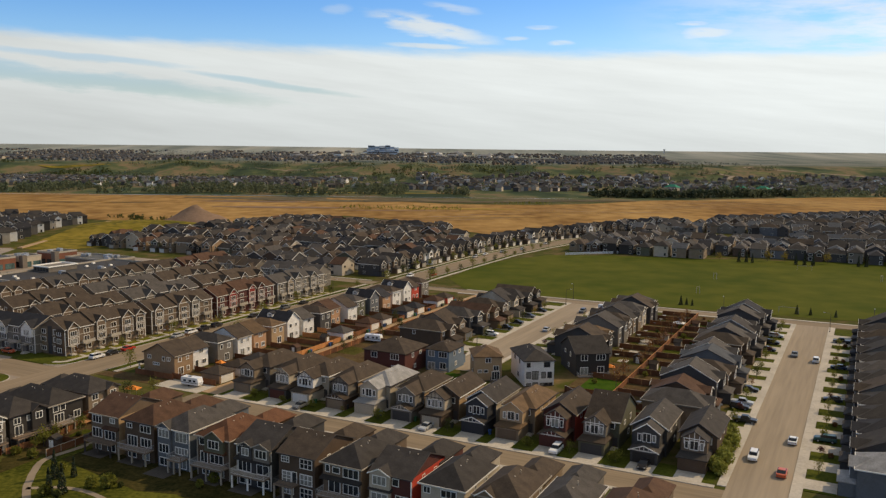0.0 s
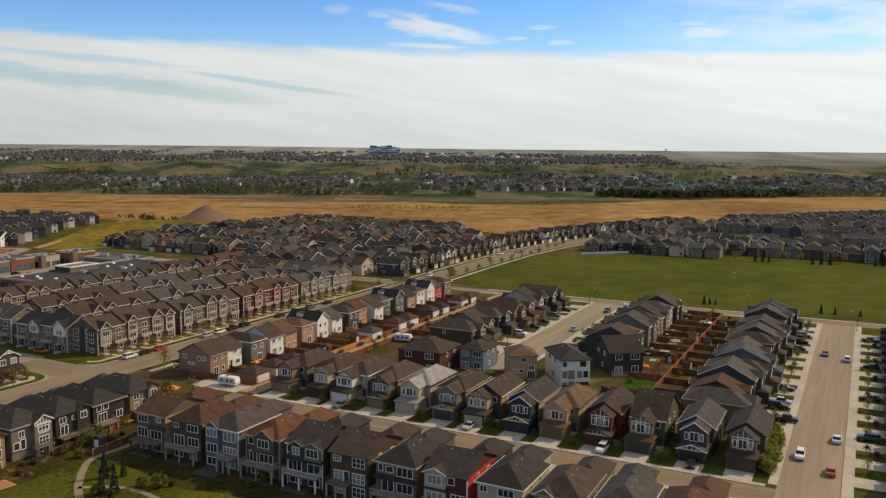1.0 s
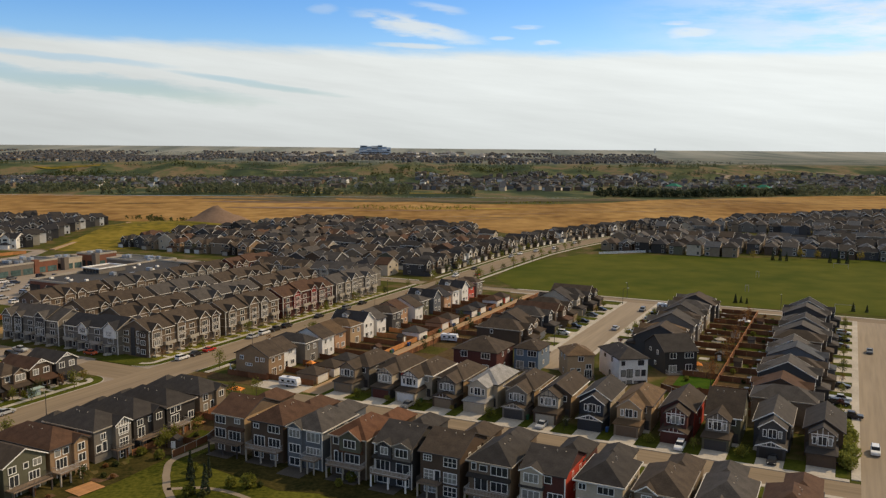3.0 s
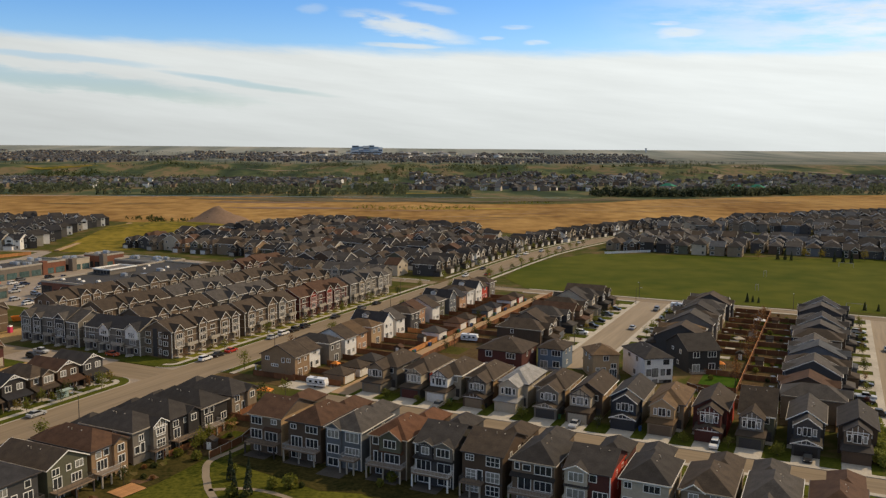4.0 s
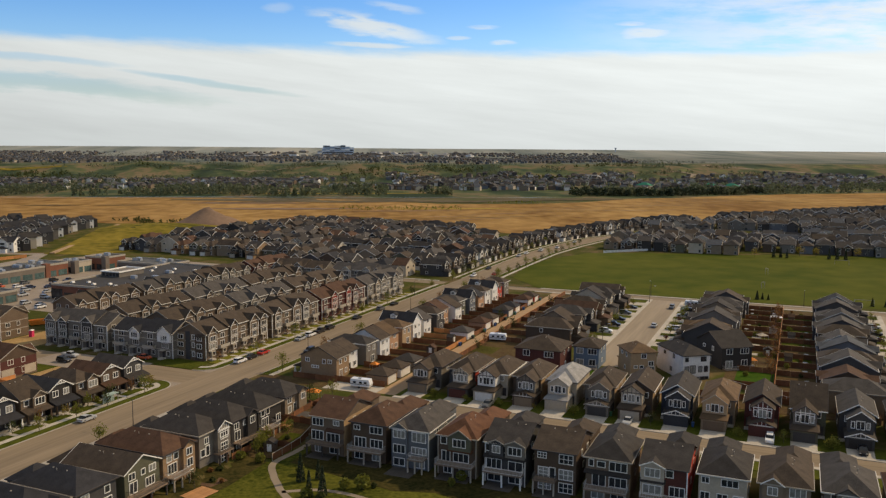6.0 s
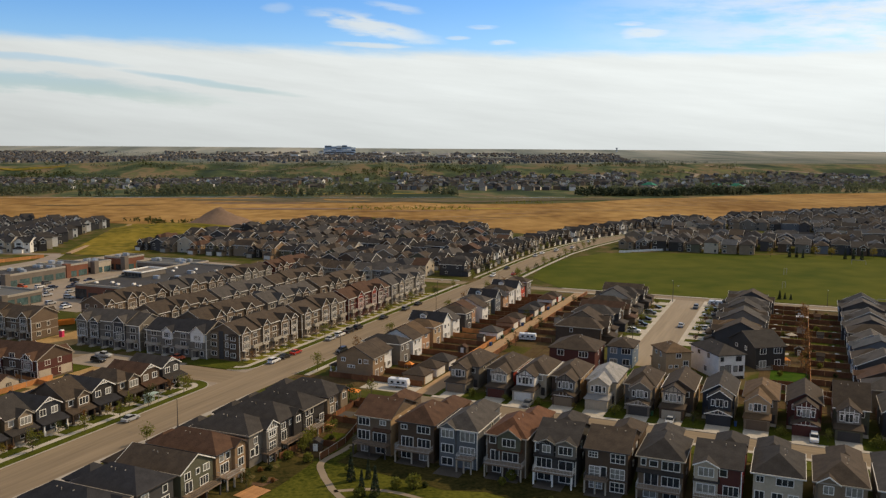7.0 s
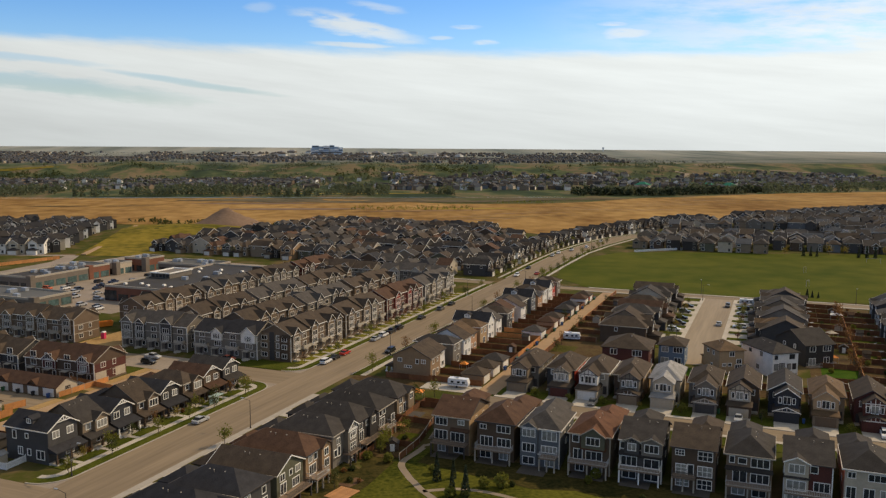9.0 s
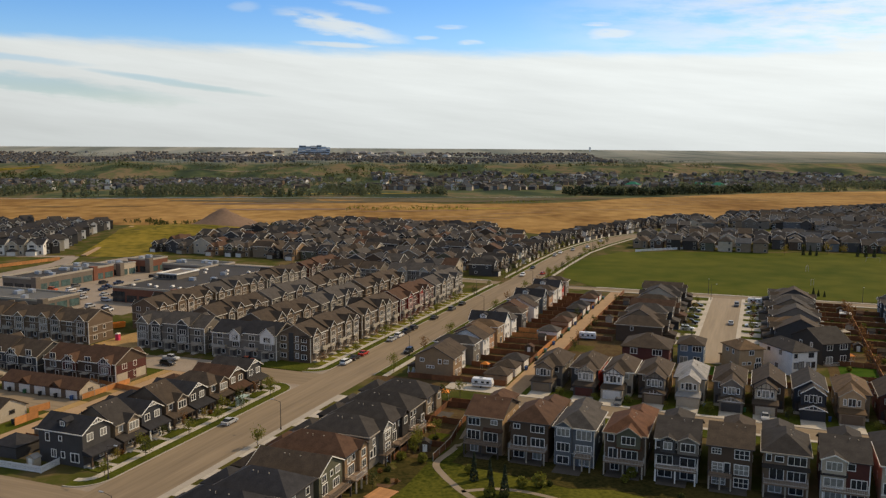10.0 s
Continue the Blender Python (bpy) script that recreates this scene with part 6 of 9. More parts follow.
def along(pts, v):
    """Where a line given by (v, u) points lies at u, and its v there."""
    for (v0, u0), (v1, u1) in zip(pts, pts[1:]):
        if u0 <= v <= u1:
            return v0 + (v1 - v0) * (v - u0) / (u1 - u0)
    return pts[-1][0] + (v - pts[-1][1]) * 0.86


ROW = [(-222, 350), (-222, 480), (-218, 516), (-212, 545), (-207, 565), (-192, 611), (-180, 645), (-168, 681), (-152, 712), (-130, 734)]
# cooler greys for the eastern streets, in place of the haze over them
GREY_R = ["dark", "grey", "dark", "taupe", "black", "grey", "blue", "dark"]
far_rows([352, 378, 394, 424, 440, 470, 486, 516, 532, 556, 570], lambda u: -300 if u < 370 else -440, lambda u: -236 if u < 505 else -236 - (u - 505) * 0.7, 0, roofs=["dark", "taupe", "dark", "grey", "black", "taupe", "dark", "brown"])
on_road = lambda v, u: any((v - a0 - (a1 - a0) * t) ** 2 + (u - b0 - (b1 - b0) * t) ** 2 < 400 for (a0, b0), (a1, b1) in zip(BLVD[6:], BLVD[7:]) for t in (0, 0.25, 0.5, 0.75, 1))
far_rows([541, 557, 580, 596, 643, 659, 688, 704, 733, 749, 778, 794, 823, 839, 868, 884], lambda u: -163 if u < 600 else along(ROW, u) + 24 if u < 740 else -168 + (u - 680) * 0.72, lambda u: 100 + (u - 553) * 0.55, 0, skip=on_road, roofs=GREY_R, walls=["slate", "grey", "taupe", "slate", "black", "brown", "light", "steel", "greige", "grey"])
far_rows([515], lambda u: -163, lambda u: -80, 0, roofs=GREY_R)
# the row between the boulevard's bend and the stubble, fronts to the road
for k in range(38):
    u = 358 + k * 9.8
    far_house(along(ROW, u), u, 90 - (0 if u < 540 else min(34, (u - 540) * 0.22)), 8.2, 12.0, 6.0 + 0.4 * (k % 3), ["slate", "grey", "brown", "light", "taupe", "slate", "white"][k * 4 % 7], ["dark", "grey", "dark", "taupe", "black"][k % 5], ("gy", "hip", "gy", "gx")[k % 4], near=u < 500)
# gabled rows along the edge of the stubble farther east
for v0, u0, dv, du, n_ in ((-114, 772, 9.2, 6.8, 6), (-53, 846, 8.6, 10.2, 11)):
    for k in range(n_):
        far_house(v0 + k * dv, u0 + k * du, 38, 8.2, 12.0, 6.4, ["slate", "light", "grey", "brown", "white", "slate"][k % 6], ["dark", "grey", "dark"][k % 3], "gy", near=False)
# duplex streets beside the grassy hill
DUP_W, DUP_R = ["light", "white", "slate", "white", "black", "grey", "slate"], ["black", "dark", "dark", "black"]
for row_v, face, u_to in ((-18, -118, 15), (-46, 62, 15), (-66, -118, 15), (-96, 62, 14), (-116, -118, 13)):
    for k in range(u_to):
        u = 343 + k * 9.4
        far_house(-480 + row_v - (u - 343) * 0.60, u, face, 8.9, 11.5, 6.8 + 0.5 * (k % 2), DUP_W[(k * 3 + int(-row_v)) % 7], DUP_R[k % 4], ("hip", "gx", "hip")[k % 3], near=False)
for k in range(7):
    far_house(-499 - k * 10.5, 336.5 - k * 4.6, 24, 9.4, 11.0, 6.6, ("white", "light", "white", "slate")[k % 4], "black", "gx", near=False)
for off in (-32, -81):
    strip("road", [(-480 + off, 338), (-480 + off - 0.6 * 132, 475)], 5.0, -0.3, RZ, CONCRETE, "pale concrete street between duplex rows", "road")
# rows in the river valley and on the plateau beyond, merged by colour
VR = random.Random(23)
for i in range(2100):
    x = VR.uniform(-1150, 1150)
    y = VR.uniform(1500, 1910) if x < -60 else VR.uniform(1440, 2080)
    if noise.noise((x * 0.004, y * 0.006, 9.0)) < -0.12:
        continue
    v, u = grid(x, y)
    far_joined(v, u, VR.choice((0, 90, 30, 120)) + VR.uniform(-8, 8), VR.uniform(8, 11), VR.uniform(10, 14), VR.uniform(5.5, 7.5), VR.choice(["grey", "slate", "taupe", "steel", "slate", "white", "light", "greige"]), VR.choice(["dark", "blue", "grey", "blue", "black"]), VR.choice(["hip", "gx", "gy"]))
# plateau walls and roofs in low-contrast blue-greys, haze put into their colours
for i in range(5200):
    y = 2480 + 1900 * VR.random() ** 0.9
    x = VR.uniform(-0.62, 0.24) * y + 100
    if noise.noise((x * 0.0035, y * 0.003, 2.0)) < -0.14:
        continue
    v, u = grid(x, y)
    far_joined(v, u, VR.choice((0, 90)) + VR.uniform(-10, 10), VR.uniform(8, 11), VR.uniform(9, 13), VR.uniform(4.5, 6.5), VR.choice(["grey", "slate", "taupe", "steel", "slate", "steel", "grey", "steel", "light", "taupe", "slate", "grey", "steel", "grey"]), VR.choice(["grey", "blue", "blue", "grey", "dark"]), VR.choice(["hip", "gx", "gy"]))
for k in range(46):
    x, y = VR.uniform(-720, 380), VR.uniform(3700, 4450)
    v, u = grid(x, y)
    far_joined(v, u, VR.uniform(-20, 20), VR.uniform(20, 55), VR.uniform(14, 30), VR.uniform(6, 11), VR.choice(["white", "light", "grey"]), VR.choice(["light", "grey"]), "hip")
thing("far_trim", Matrix(), "pale window frames and eaves in the farthest streets", "houses", kind="stuff", data=FAR_T["frames"].mesh("far_trim", TRIM_M))
thing("far_glass", Matrix(), "dark window panes in the farthest streets", "houses", kind="stuff", data=FAR_T["glass"].mesh("far_glass", GLASS))
far_joined(*grid(421, 1934), -27, 46, 14, 7.5, "white", "light", "hip")
for hx, hy in ((538, 1506), (575, 1500), (424, 1540)):
    far_joined(*grid(hx, hy), -20, 26, 18, 6.0, "light", "teal", "hip")
for store, nm, lab, mats in ((FAR_W, "far_walls", "sided house walls in the farthest streets", WALLS), (FAR_R, "far_roofs", "shingle roofs of the farthest streets", ROOFS)):
    for key, b in store.items():
        thing(nm, Matrix(), f"{key} {lab}", "houses", kind="stuff", data=b.mesh(nm, mats[key]))

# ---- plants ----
# The "wood" and "far" leaf colours are paled in place of distance haze
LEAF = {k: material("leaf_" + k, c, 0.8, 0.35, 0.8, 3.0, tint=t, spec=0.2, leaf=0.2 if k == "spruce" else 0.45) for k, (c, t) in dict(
    spring=((0.16, 0.175, 0.028), (0.26, 0.25, 0.045)), olive=((0.05, 0.065, 0.018), (0.10, 0.11, 0.03)), rust=((0.20, 0.09, 0.035), (0.30, 0.15, 0.05)),
    spruce=((0.034, 0.046, 0.024), (0.066, 0.082, 0.040)), gold=((0.25, 0.19, 0.03), (0.33, 0.25, 0.05)), wine=((0.09, 0.03, 0.03), (0.14, 0.05, 0.04)), hedge=((0.22, 0.25, 0.045), (0.40, 0.40, 0.09)),
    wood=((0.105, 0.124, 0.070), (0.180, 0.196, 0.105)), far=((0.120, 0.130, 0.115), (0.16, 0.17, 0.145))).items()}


def leaf_quad(b, p, size, r):
    n = Vector((r.gauss(0, 1), r.gauss(0, 1), r.gauss(0, 1) + 0.6)).normalized()
    s = n.orthogonal().normalized() * size
    t = n.cross(s)
    a = r.uniform(0, 6.28)
    s, t = s * math.cos(a) + t * math.sin(a), t * math.cos(a) - s * math.sin(a)
    p = Vector(p)
    b.face([p - s - t * 0.6, p + s * 0.9 - t * 0.7, p + s + t * 0.6, p - s * 0.7 + t])


def tree_template(name, h, width, leaf, leaves, seed, label, slim=1.0):
    r = random.Random(seed)
    root = thing(name, at(0, -300, 0), label, "tree", "young street trees")
    tb, cb = Build(), Build()
    tb.cyl((0, 0, -0.2), (0.05, 0.02, h * 0.45), 0.035 * h * 0.5, 0.02 * h * 0.5, 6)
    tb.cyl((0.05, 0.02, h * 0.42), (0.0, 0.0, h * 0.9), 0.02 * h * 0.5, 0.01, 5)
    tips = [(0, 0, h * 0.9)]
    for k in range(9):
        a, z0 = k * 2.4 + r.uniform(-0.4, 0.4), h * r.uniform(0.28, 0.7)
        ln = width * 0.5 * r.uniform(0.6, 1.0) * (1.1 - abs(z0 / h - 0.45))
        tip = (math.cos(a) * ln, math.sin(a) * ln, z0 + h * r.uniform(0.12, 0.25) * slim)
        tb.cyl((0.03, 0.01, z0), tip, 0.035, 0.01, 4)
        tips += [tip, tuple((Vector((0, 0, z0)) + Vector(tip)) / 2)]
    for k in range(leaves):
        c = r.choice(tips)
        sp = width * 0.16
        leaf_quad(cb, (c[0] + r.gauss(0, sp), c[1] + r.gauss(0, sp), max(h * 0.22, c[2] + r.gauss(0, sp))), r.uniform(0.10, 0.2), r)
    part("trunk", tb.mesh("trunk", BARK), root)
    part("crown", cb.mesh("crown", LEAF[leaf]), root)
    return root


def conifer_template(h, width, seed, label):
    r = random.Random(seed)
    root = thing("spruce_tree", at(5, -300, 0), label, "tree", "spruces")
    tb, cb = Build(), Build()
    tb.cyl((0, 0, -0.3), (0, 0, h), 0.14, 0.02, 6)
    for k in range(420):
        z = h * (0.08 + 0.92 * r.random() ** 1.3)
        rad = width / 2 * (1 - z / h) * (0.35 + 0.65 * r.random() ** 0.5) + 0.05
        a = r.uniform(0, 6.28)
        leaf_quad(cb, (math.cos(a) * rad, math.sin(a) * rad, z - rad * 0.25), r.uniform(0.12, 0.24), r)
    part("trunk", tb.mesh("trunk", BARK), root)
    part("crown", cb.mesh("crown", LEAF["spruce"]), root)
    return root


def shrub_template(leaf, size, seed, label, n=160):
    r = random.Random(seed)
    root = thing("shrub", at(10, -300, 0), label, "shrub", "garden shrubs")
    tb, cb = Build(), Build()
    for k in range(5):
        a = k * 1.3
        tb.cyl((0, 0, -0.1), (math.cos(a) * size * 0.3, math.sin(a) * size * 0.3, size * 0.7), 0.03, 0.01, 4)
    for k in range(n):
        d = Vector((r.gauss(0, 1), r.gauss(0, 1), r.gauss(0, 1))).normalized() * size * 0.5 * r.uniform(0.55, 1.0)
        leaf_quad(cb, (d.x, d.y, size * 0.5 + d.z * 0.9), r.uniform(0.09, 0.18), r)
    part("stem", tb.mesh("stem", BARK), root)
    part("foliage", cb.mesh("foliage", LEAF[leaf]), root)
    return root


TREES = [tree_template("young_tree", 5.0, 2.6, "spring", 260, 1, "young street tree with thin yellow-green spring leaves"),
         tree_template("young_tree", 6.2, 3.4, "spring", 330, 2, "street tree with fresh yellow-green leaves"),
         tree_template("young_tree", 5.2, 2.8, "olive", 260, 3, "young tree with sparse olive leaves"),
         tree_template("bare_tree", 6.0, 2.2, "rust", 160, 4, "slim tree with rust-brown buds", 1.4),
         tree_template("young_tree", 4.0, 2.2, "gold", 200, 5, "small tree with golden catkins"),
         tree_template("young_tree", 3.6, 2.4, "wine", 220, 6, "small tree with dark wine-red leaves"),
         tree_template("round_tree", 4.2, 3.6, "spring", 700, 7, "full round tree with light green leaves")]
SPRUCE = [conifer_template(6.4, 2.2, 11, "dark green spruce with a pointed crown"), conifer_template(4.6, 2.2, 12, "small dark green spruce")]
SHRUBS = [shrub_template("hedge", 2.4, 21, "pale green leafy shrub in a hedge", 420), shrub_template("olive", 1.3, 22, "low rounded garden shrub with olive leaves"), shrub_template("rust", 1.3, 23, "low rounded garden shrub with rust leaves"),
          shrub_template("spring", 1.9, 24, "bright yellow-green shrub on the green", 260)]
PLACED = set()
PR = random.Random(31)


def plant(tpl, v, u, scale=1.0):
    z = height(*xy(v, u))
    m = at(v, u, z, PR.uniform(0, 360)) @ Matrix.Scale(scale * PR.uniform(0.88, 1.12), 4)
    if tpl.name in PLACED:
        o = copy_thing(tpl, m)
        o.matrix_basis = m
    else:
        PLACED.add(tpl.name)
        tpl.matrix_basis = m


for k in range(26):  # the boulevard
    u = 78 + k * 11.5
    if not (140 < u < 166) and (u < 140 or k % 2):
        plant(TREES[(k * 5) % 3], -206.0 + PR.uniform(-0.3, 0.3), u + PR.uniform(-2, 2), 0.75 if u < 140 else 0.85)
    if u > 165 and k % 2 == 0:
        plant(TREES[(k * 3 + 1) % 4], -186.2, u + PR.uniform(-3, 3), 0.9)
for k in range(9):
    plant(SHRUBS[(1, 2, 3, 1)[k % 4]], -211.6 + PR.uniform(-0.6, 0.5), 80 + k * 7.3, 1.0)
    plant(TREES[(4, 0, 2, 3)[k % 4]], -210.4, 84 + k * 7.2, 0.75)
for k in range(11):
    plant(TREES[4 if k % 3 else 3], -209.9, 170 + k * 12.0, 0.55)
for v, t, s in ((-136.2, 6, 0.55), (-118.4, 6, 0.5), (-99.3, 6, 0.6), (-81.0, 2, 0.6), (-62.0, 6, 0.55), (-52.4, 1, 0.5), (-42.6, 6, 0.6), (-109.4, 4, 0.5), (-127.2, 6, 0.42)):
    plant(TREES[t], v, 162.6, s)
for k in range(12):
    plant(TREES[(0, 5, 0, 3, 2, 0)[k % 6]], -24.6, 199.6 + k * 11.2, 0.6 if k % 2 else 0.75)
    plant(TREES[(1, 5, 0, 0)[k % 4]], -5.2, 175.4 + k * 11.2, 0.58)
    if k % 2:
        plant(SHRUBS[1 + k % 2], -3.4, 175 + k * 11.2)
for k in range(7):
    plant(TREES[(0, 2, 4)[k % 3]], -112.4, 242 + k * 11.6, 0.7)
    plant(TREES[(5, 0, 0)[k % 3]], -90.6, 252 + k * 10.6, 0.75)
for k in range(15):  # hedge at the street corner
    plant(SHRUBS[0], -22.6 - (k % 3) * 1.1, 165.5 + k * 1.75, 1.25 + 0.35 * (k % 2))
for v, u, s in ((-140.9, 107.4, 0.9), (-138.3, 109.8, 0.75), (-135.5, 101.9, 0.85), (-133.1, 102.9, 0.95), (-98, 101, 0.8), (-92, 98.5, 0.9), (-86, 102, 0.7), (-84.5, 97, 0.8)):
    plant(SPRUCE[0], v, u, s)
for k in range(16):
    plant(SHRUBS[(3, 1, 3, 2)[k % 4]], -136 + k * 3.3 + PR.uniform(-1, 1), 102 - k * 1.0 + PR.uniform(-2.5, 2.5), 1.2)
for v, u, s in ((-158, 118, 1.0), (-157, 127, 0.8), (-163, 146, 0.9), (-160, 152, 0.7), (-158, 96, 0.8)):
    plant(TREES[(1, 2, 1, 0, 2)[int(u) % 5]], v, u, s)
for k in range(9):
    plant(TREES[3], -57.8 + PR.uniform(-0.8, 2.0), 214 + k * 12.5, 1.0 + 0.25 * (k % 3 == 0))
for v, u, s in ((-66.5, 350.4, 0.7), (-64.4, 351.6, 0.6), (-62.0, 350.8, 0.5), (-22, 352.5, 0.6), (-17, 353, 0.6), (-8, 353, 0.5)):
    plant(SPRUCE[1], v, u, s * 1.2)
for v, u in ((-64.5, 508), (-60.5, 509), (-57, 508), (-34, 512), (-29.5, 513), (-25, 512), (-2, 522), (2, 523)):
    plant(SPRUCE[0], v, u, 1.0)
for v, u in ((-50, 520), (-41, 522), (-18, 524), (14, 526), (25, 530), (-75, 505)):
    plant(TREES[4], v, u, 1.6)
for k in range(24):
    plant(TREES[(0, 1, 2)[k % 3]], -187.5 + (0 if k % 2 else -22), 352 + k * 7.5, 0.9)
for v, u in ((-143.5, 214), (-143.6, 221), (-143.2, 236), (-143.8, 250), (-152.6, 262), (-144, 300), (-131, 330)):
    plant(TREES[2 + (int(u) % 2)], v, u, 0.8)


# ---- woods of the valley, shelter belts and hillside scrub: beyond counting ----
def wood(name, spots, leaf, label, sizes, seed, clumps=16):
    r = random.Random(seed)
    b = Build()
    for x, y in spots:
        z, h = height(x, y), r.uniform(*sizes)
        for k in range(clumps):
            t = r.random()
            rad = h * 0.32 * (1.0 - 0.6 * t) * (0.5 + r.random())
            a = r.uniform(0, 6.28)
            leaf_quad(b, (x + math.cos(a) * rad, y + math.sin(a) * rad, z + h * (0.12 + 0.85 * t)), h * r.uniform(0.09, 0.17), r)
    return thing(name, Matrix(), label, "trees", kind="stuff", data=b.mesh(name, LEAF[leaf]))


WR = random.Random(41)


def scatter(n, x0, x1, y0, y1, test=None, shear=None):
    out = []
    while len(out) < n:
        x, y = WR.uniform(x0, x1), WR.uniform(y0, y1)
        if test and not test(x, y):
            n -= 0.5
            continue
        out.append((x, y + (shear(x) if shear else 0)))
    return out


belt = lambda x: 30 * math.sin(x * 0.006) + (60 * smooth(150, 700, x))
patch = lambda s, cut: (lambda x, y: noise.noise((x * s, y * s * 1.6, 6.0)) > cut)
wood("river_woods", scatter(900, -1000, -60, 1255, 1470, patch(0.007, -0.05), lambda x: 18 * math.sin(x * 0.012)) + scatter(380, -60, 480, 1275, 1345, lambda x, y: not 40 < x < 280 and noise.noise((x * 0.009, y * 0.0144, 6.0)) > 0.0) + scatter(600, 470, 1150, 1290, 1480, patch(0.006, -0.2), lambda x: (x - 470) * 0.25), "wood", "dense dark river woods in the valley", (7, 14), 51, 22)
wood("valley_trees", scatter(1500, -1150, -60, 1460, 1900, patch(0.007, -0.1)) + scatter(1100, -60, 1200, 1420, 2000, patch(0.008, -0.05)), "wood", "olive-green trees among the valley houses", (5, 10), 52, 12)
wood("spruce_belt", scatter(260, 230, 560, 1262, 1315, None, lambda x: max(0, (x - 400) * 0.45)), "spruce", "dark spruce belt along the river", (8, 13), 53, 22)
wood("hill_scrub", scatter(7000, -1300, 900, 1900, 2420, patch(0.0085, 0.20)), "wood", "dark green scrub in the folds of the hills", (4, 9), 54, 12)
wood("gully_bushes", scatter(1500, -1300, 700, 1880, 2300, patch(0.005, 0.30)), "olive", "fresh green bushes in the gullies of the hills", (6, 12), 58, 14)
# grey-green leaves carry the haze over the plateau in their colour
wood("plateau_trees", scatter(7000, -2400, 1000, 2460, 4350, patch(0.004, -0.2)), "far", "trees between the plateau streets, greyed as in haze", (4, 7), 55, 10)
wood("field_edge_bushes", [(x + WR.uniform(-4, 4), y + WR.uniform(-5, 5)) for x, y in (xy(-602 + k * 1.15 + 2 * math.sin(k * 1.7), 530 + 12 * math.sin(k * 0.12) + 3 * math.sin(k * 0.9)) for k in range(120))], "olive", "rough bushes along the field's edge", (2.0, 4.2), 56, 16)
wood("green_scrub", scatter(150, -110, 20, 880, 925) + scatter(60, 60, 130, 985, 1010), "spring", "low green scrub in the stubble", (1.5, 3.5), 57, 10)

# ---- river, yellow bank, hill roads, soil heaps ----
WATER = material("river_water", (0.20, 0.24, 0.27), 0.32, 0.15, 0.05, 0.5, 0.5, spec=0.6)
YELLOW = material("yellow_grass", (0.36, 0.26, 0.05), 0.95, 0.2, 0.02, 0.2, spec=0.03)
TRACK = material("pale_track", (0.26, 0.21, 0.155), 0.95, 0.15, 0.02, 0.2, spec=0.05)
MARSH = material("marsh_soil", (0.10, 0.085, 0.05), 0.95, 0.3, 0.01, 0.08, tint=(0.17, 0.13, 0.07), spec=0.03)


def band(name, pts, half, mat, label, category, lift=0.4):
    """A band over the far ground along a line in metres."""
    b = Build()
    row = []
    for i, (x, y) in enumerate(pts):
        a, c = pts[max(0, i - 1)], pts[min(len(pts) - 1, i + 1)]
        d = Vector((c[0] - a[0], c[1] - a[1])).normalized()
        hw = half * (0.7 + 0.6 * abs(noise.noise((x * 0.01, y * 0.01, 3.0)))) * min(1.0, 0.15 + 3.0 * min(i, len(pts) - 1 - i) / len(pts))
        row.append([(x - d.y * k, y + d.x * k) for k in (-hw, hw)])
    for p, q in zip(row, row[1:]):
        b.face([(x, y, height(x, y) + lift) for x, y in (p[0], q[0], q[1], p[1])][::1])
    me = b.mesh(name, mat)
    return thing(name, Matrix(), label, category, kind="structure", data=me)


def wave_line(x0, x1, y, amp, step=40, f=0.005):
    n = int((x1 - x0) / step)
    return [(x0 + i * step, y + amp * math.sin((x0 + i * step) * f) + amp * 0.5 * math.sin((x0 + i * step) * f * 2.7)) for i in range(n + 1)]


band("marsh", wave_line(-330, 260, 1070, 8, 20), 58, MARSH, "brown and green marshy ground by the river", "marsh", 0.5)
band("water", [(-900 + k * 30, 1215 + 10 * math.sin(k * 0.4)) for k in range(31)] + [(60, 1205), (110, 1200), (150, 1205), (200, 1212)], 9, WATER, "narrow river reflecting the sky", "river", 0.6)
band("water", [(96, 1165), (112, 1160), (130, 1158), (150, 1160), (170, 1166), (186, 1172)], 15, WATER, "pale pool beside the river", "river", 0.7)
band("yellow_bank", wave_line(-420, 60, 1345, 8), 9, YELLOW, "strip of yellow grass along the river bank", "bank", 0.5)
for x0, x1, y, half, mat_, lab in ((-470, -400, 960, 7, MARSH, "dark strip of turned soil in the stubble"), (-390, -330, 962, 6, MARSH, "short dark strip of turned soil in the stubble"), (-300, -150, 1000, 14, SOIL, "bare grey-brown strip of soil in the stubble"), (-280, -170, 1012, 7, MARSH, "dark strip of turned soil in the stubble"),
                                   (-60, 90, 900, 6, YELLOW, "strip of yellow grass in the stubble"), (-110, 30, 868, 5, SOIL, "bare strip of soil in the stubble"), (-250, -90, 905, 16, SOIL, "bare pale strip of soil in the stubble")):
    band("soil_strip", wave_line(x0, x1, y, 4, 10), half, mat_, lab, "soil", 0.5)
band("hill_road", [(790, 2620), (806, 2560), (818, 2428), (844, 2297), (918, 2207), (1013, 2175), (1080, 2160), (1134, 2120), (1150, 1990), (1210, 1930)], 9, TRACK, "pale road slanting over the hills", "road", 0.8)
band("hill_road", [(640, 2125), (661, 2121), (700, 2103), (715, 2064), (685, 2012), (692, 1967), (720, 1930)], 8, TRACK, "pale winding track up the hills", "road", 0.8)
band("hill_road", [(-520 + k * 26, 2180 + k * 8) for k in range(16)], 5, TRACK, "pale track along the hillside", "road", 0.8)
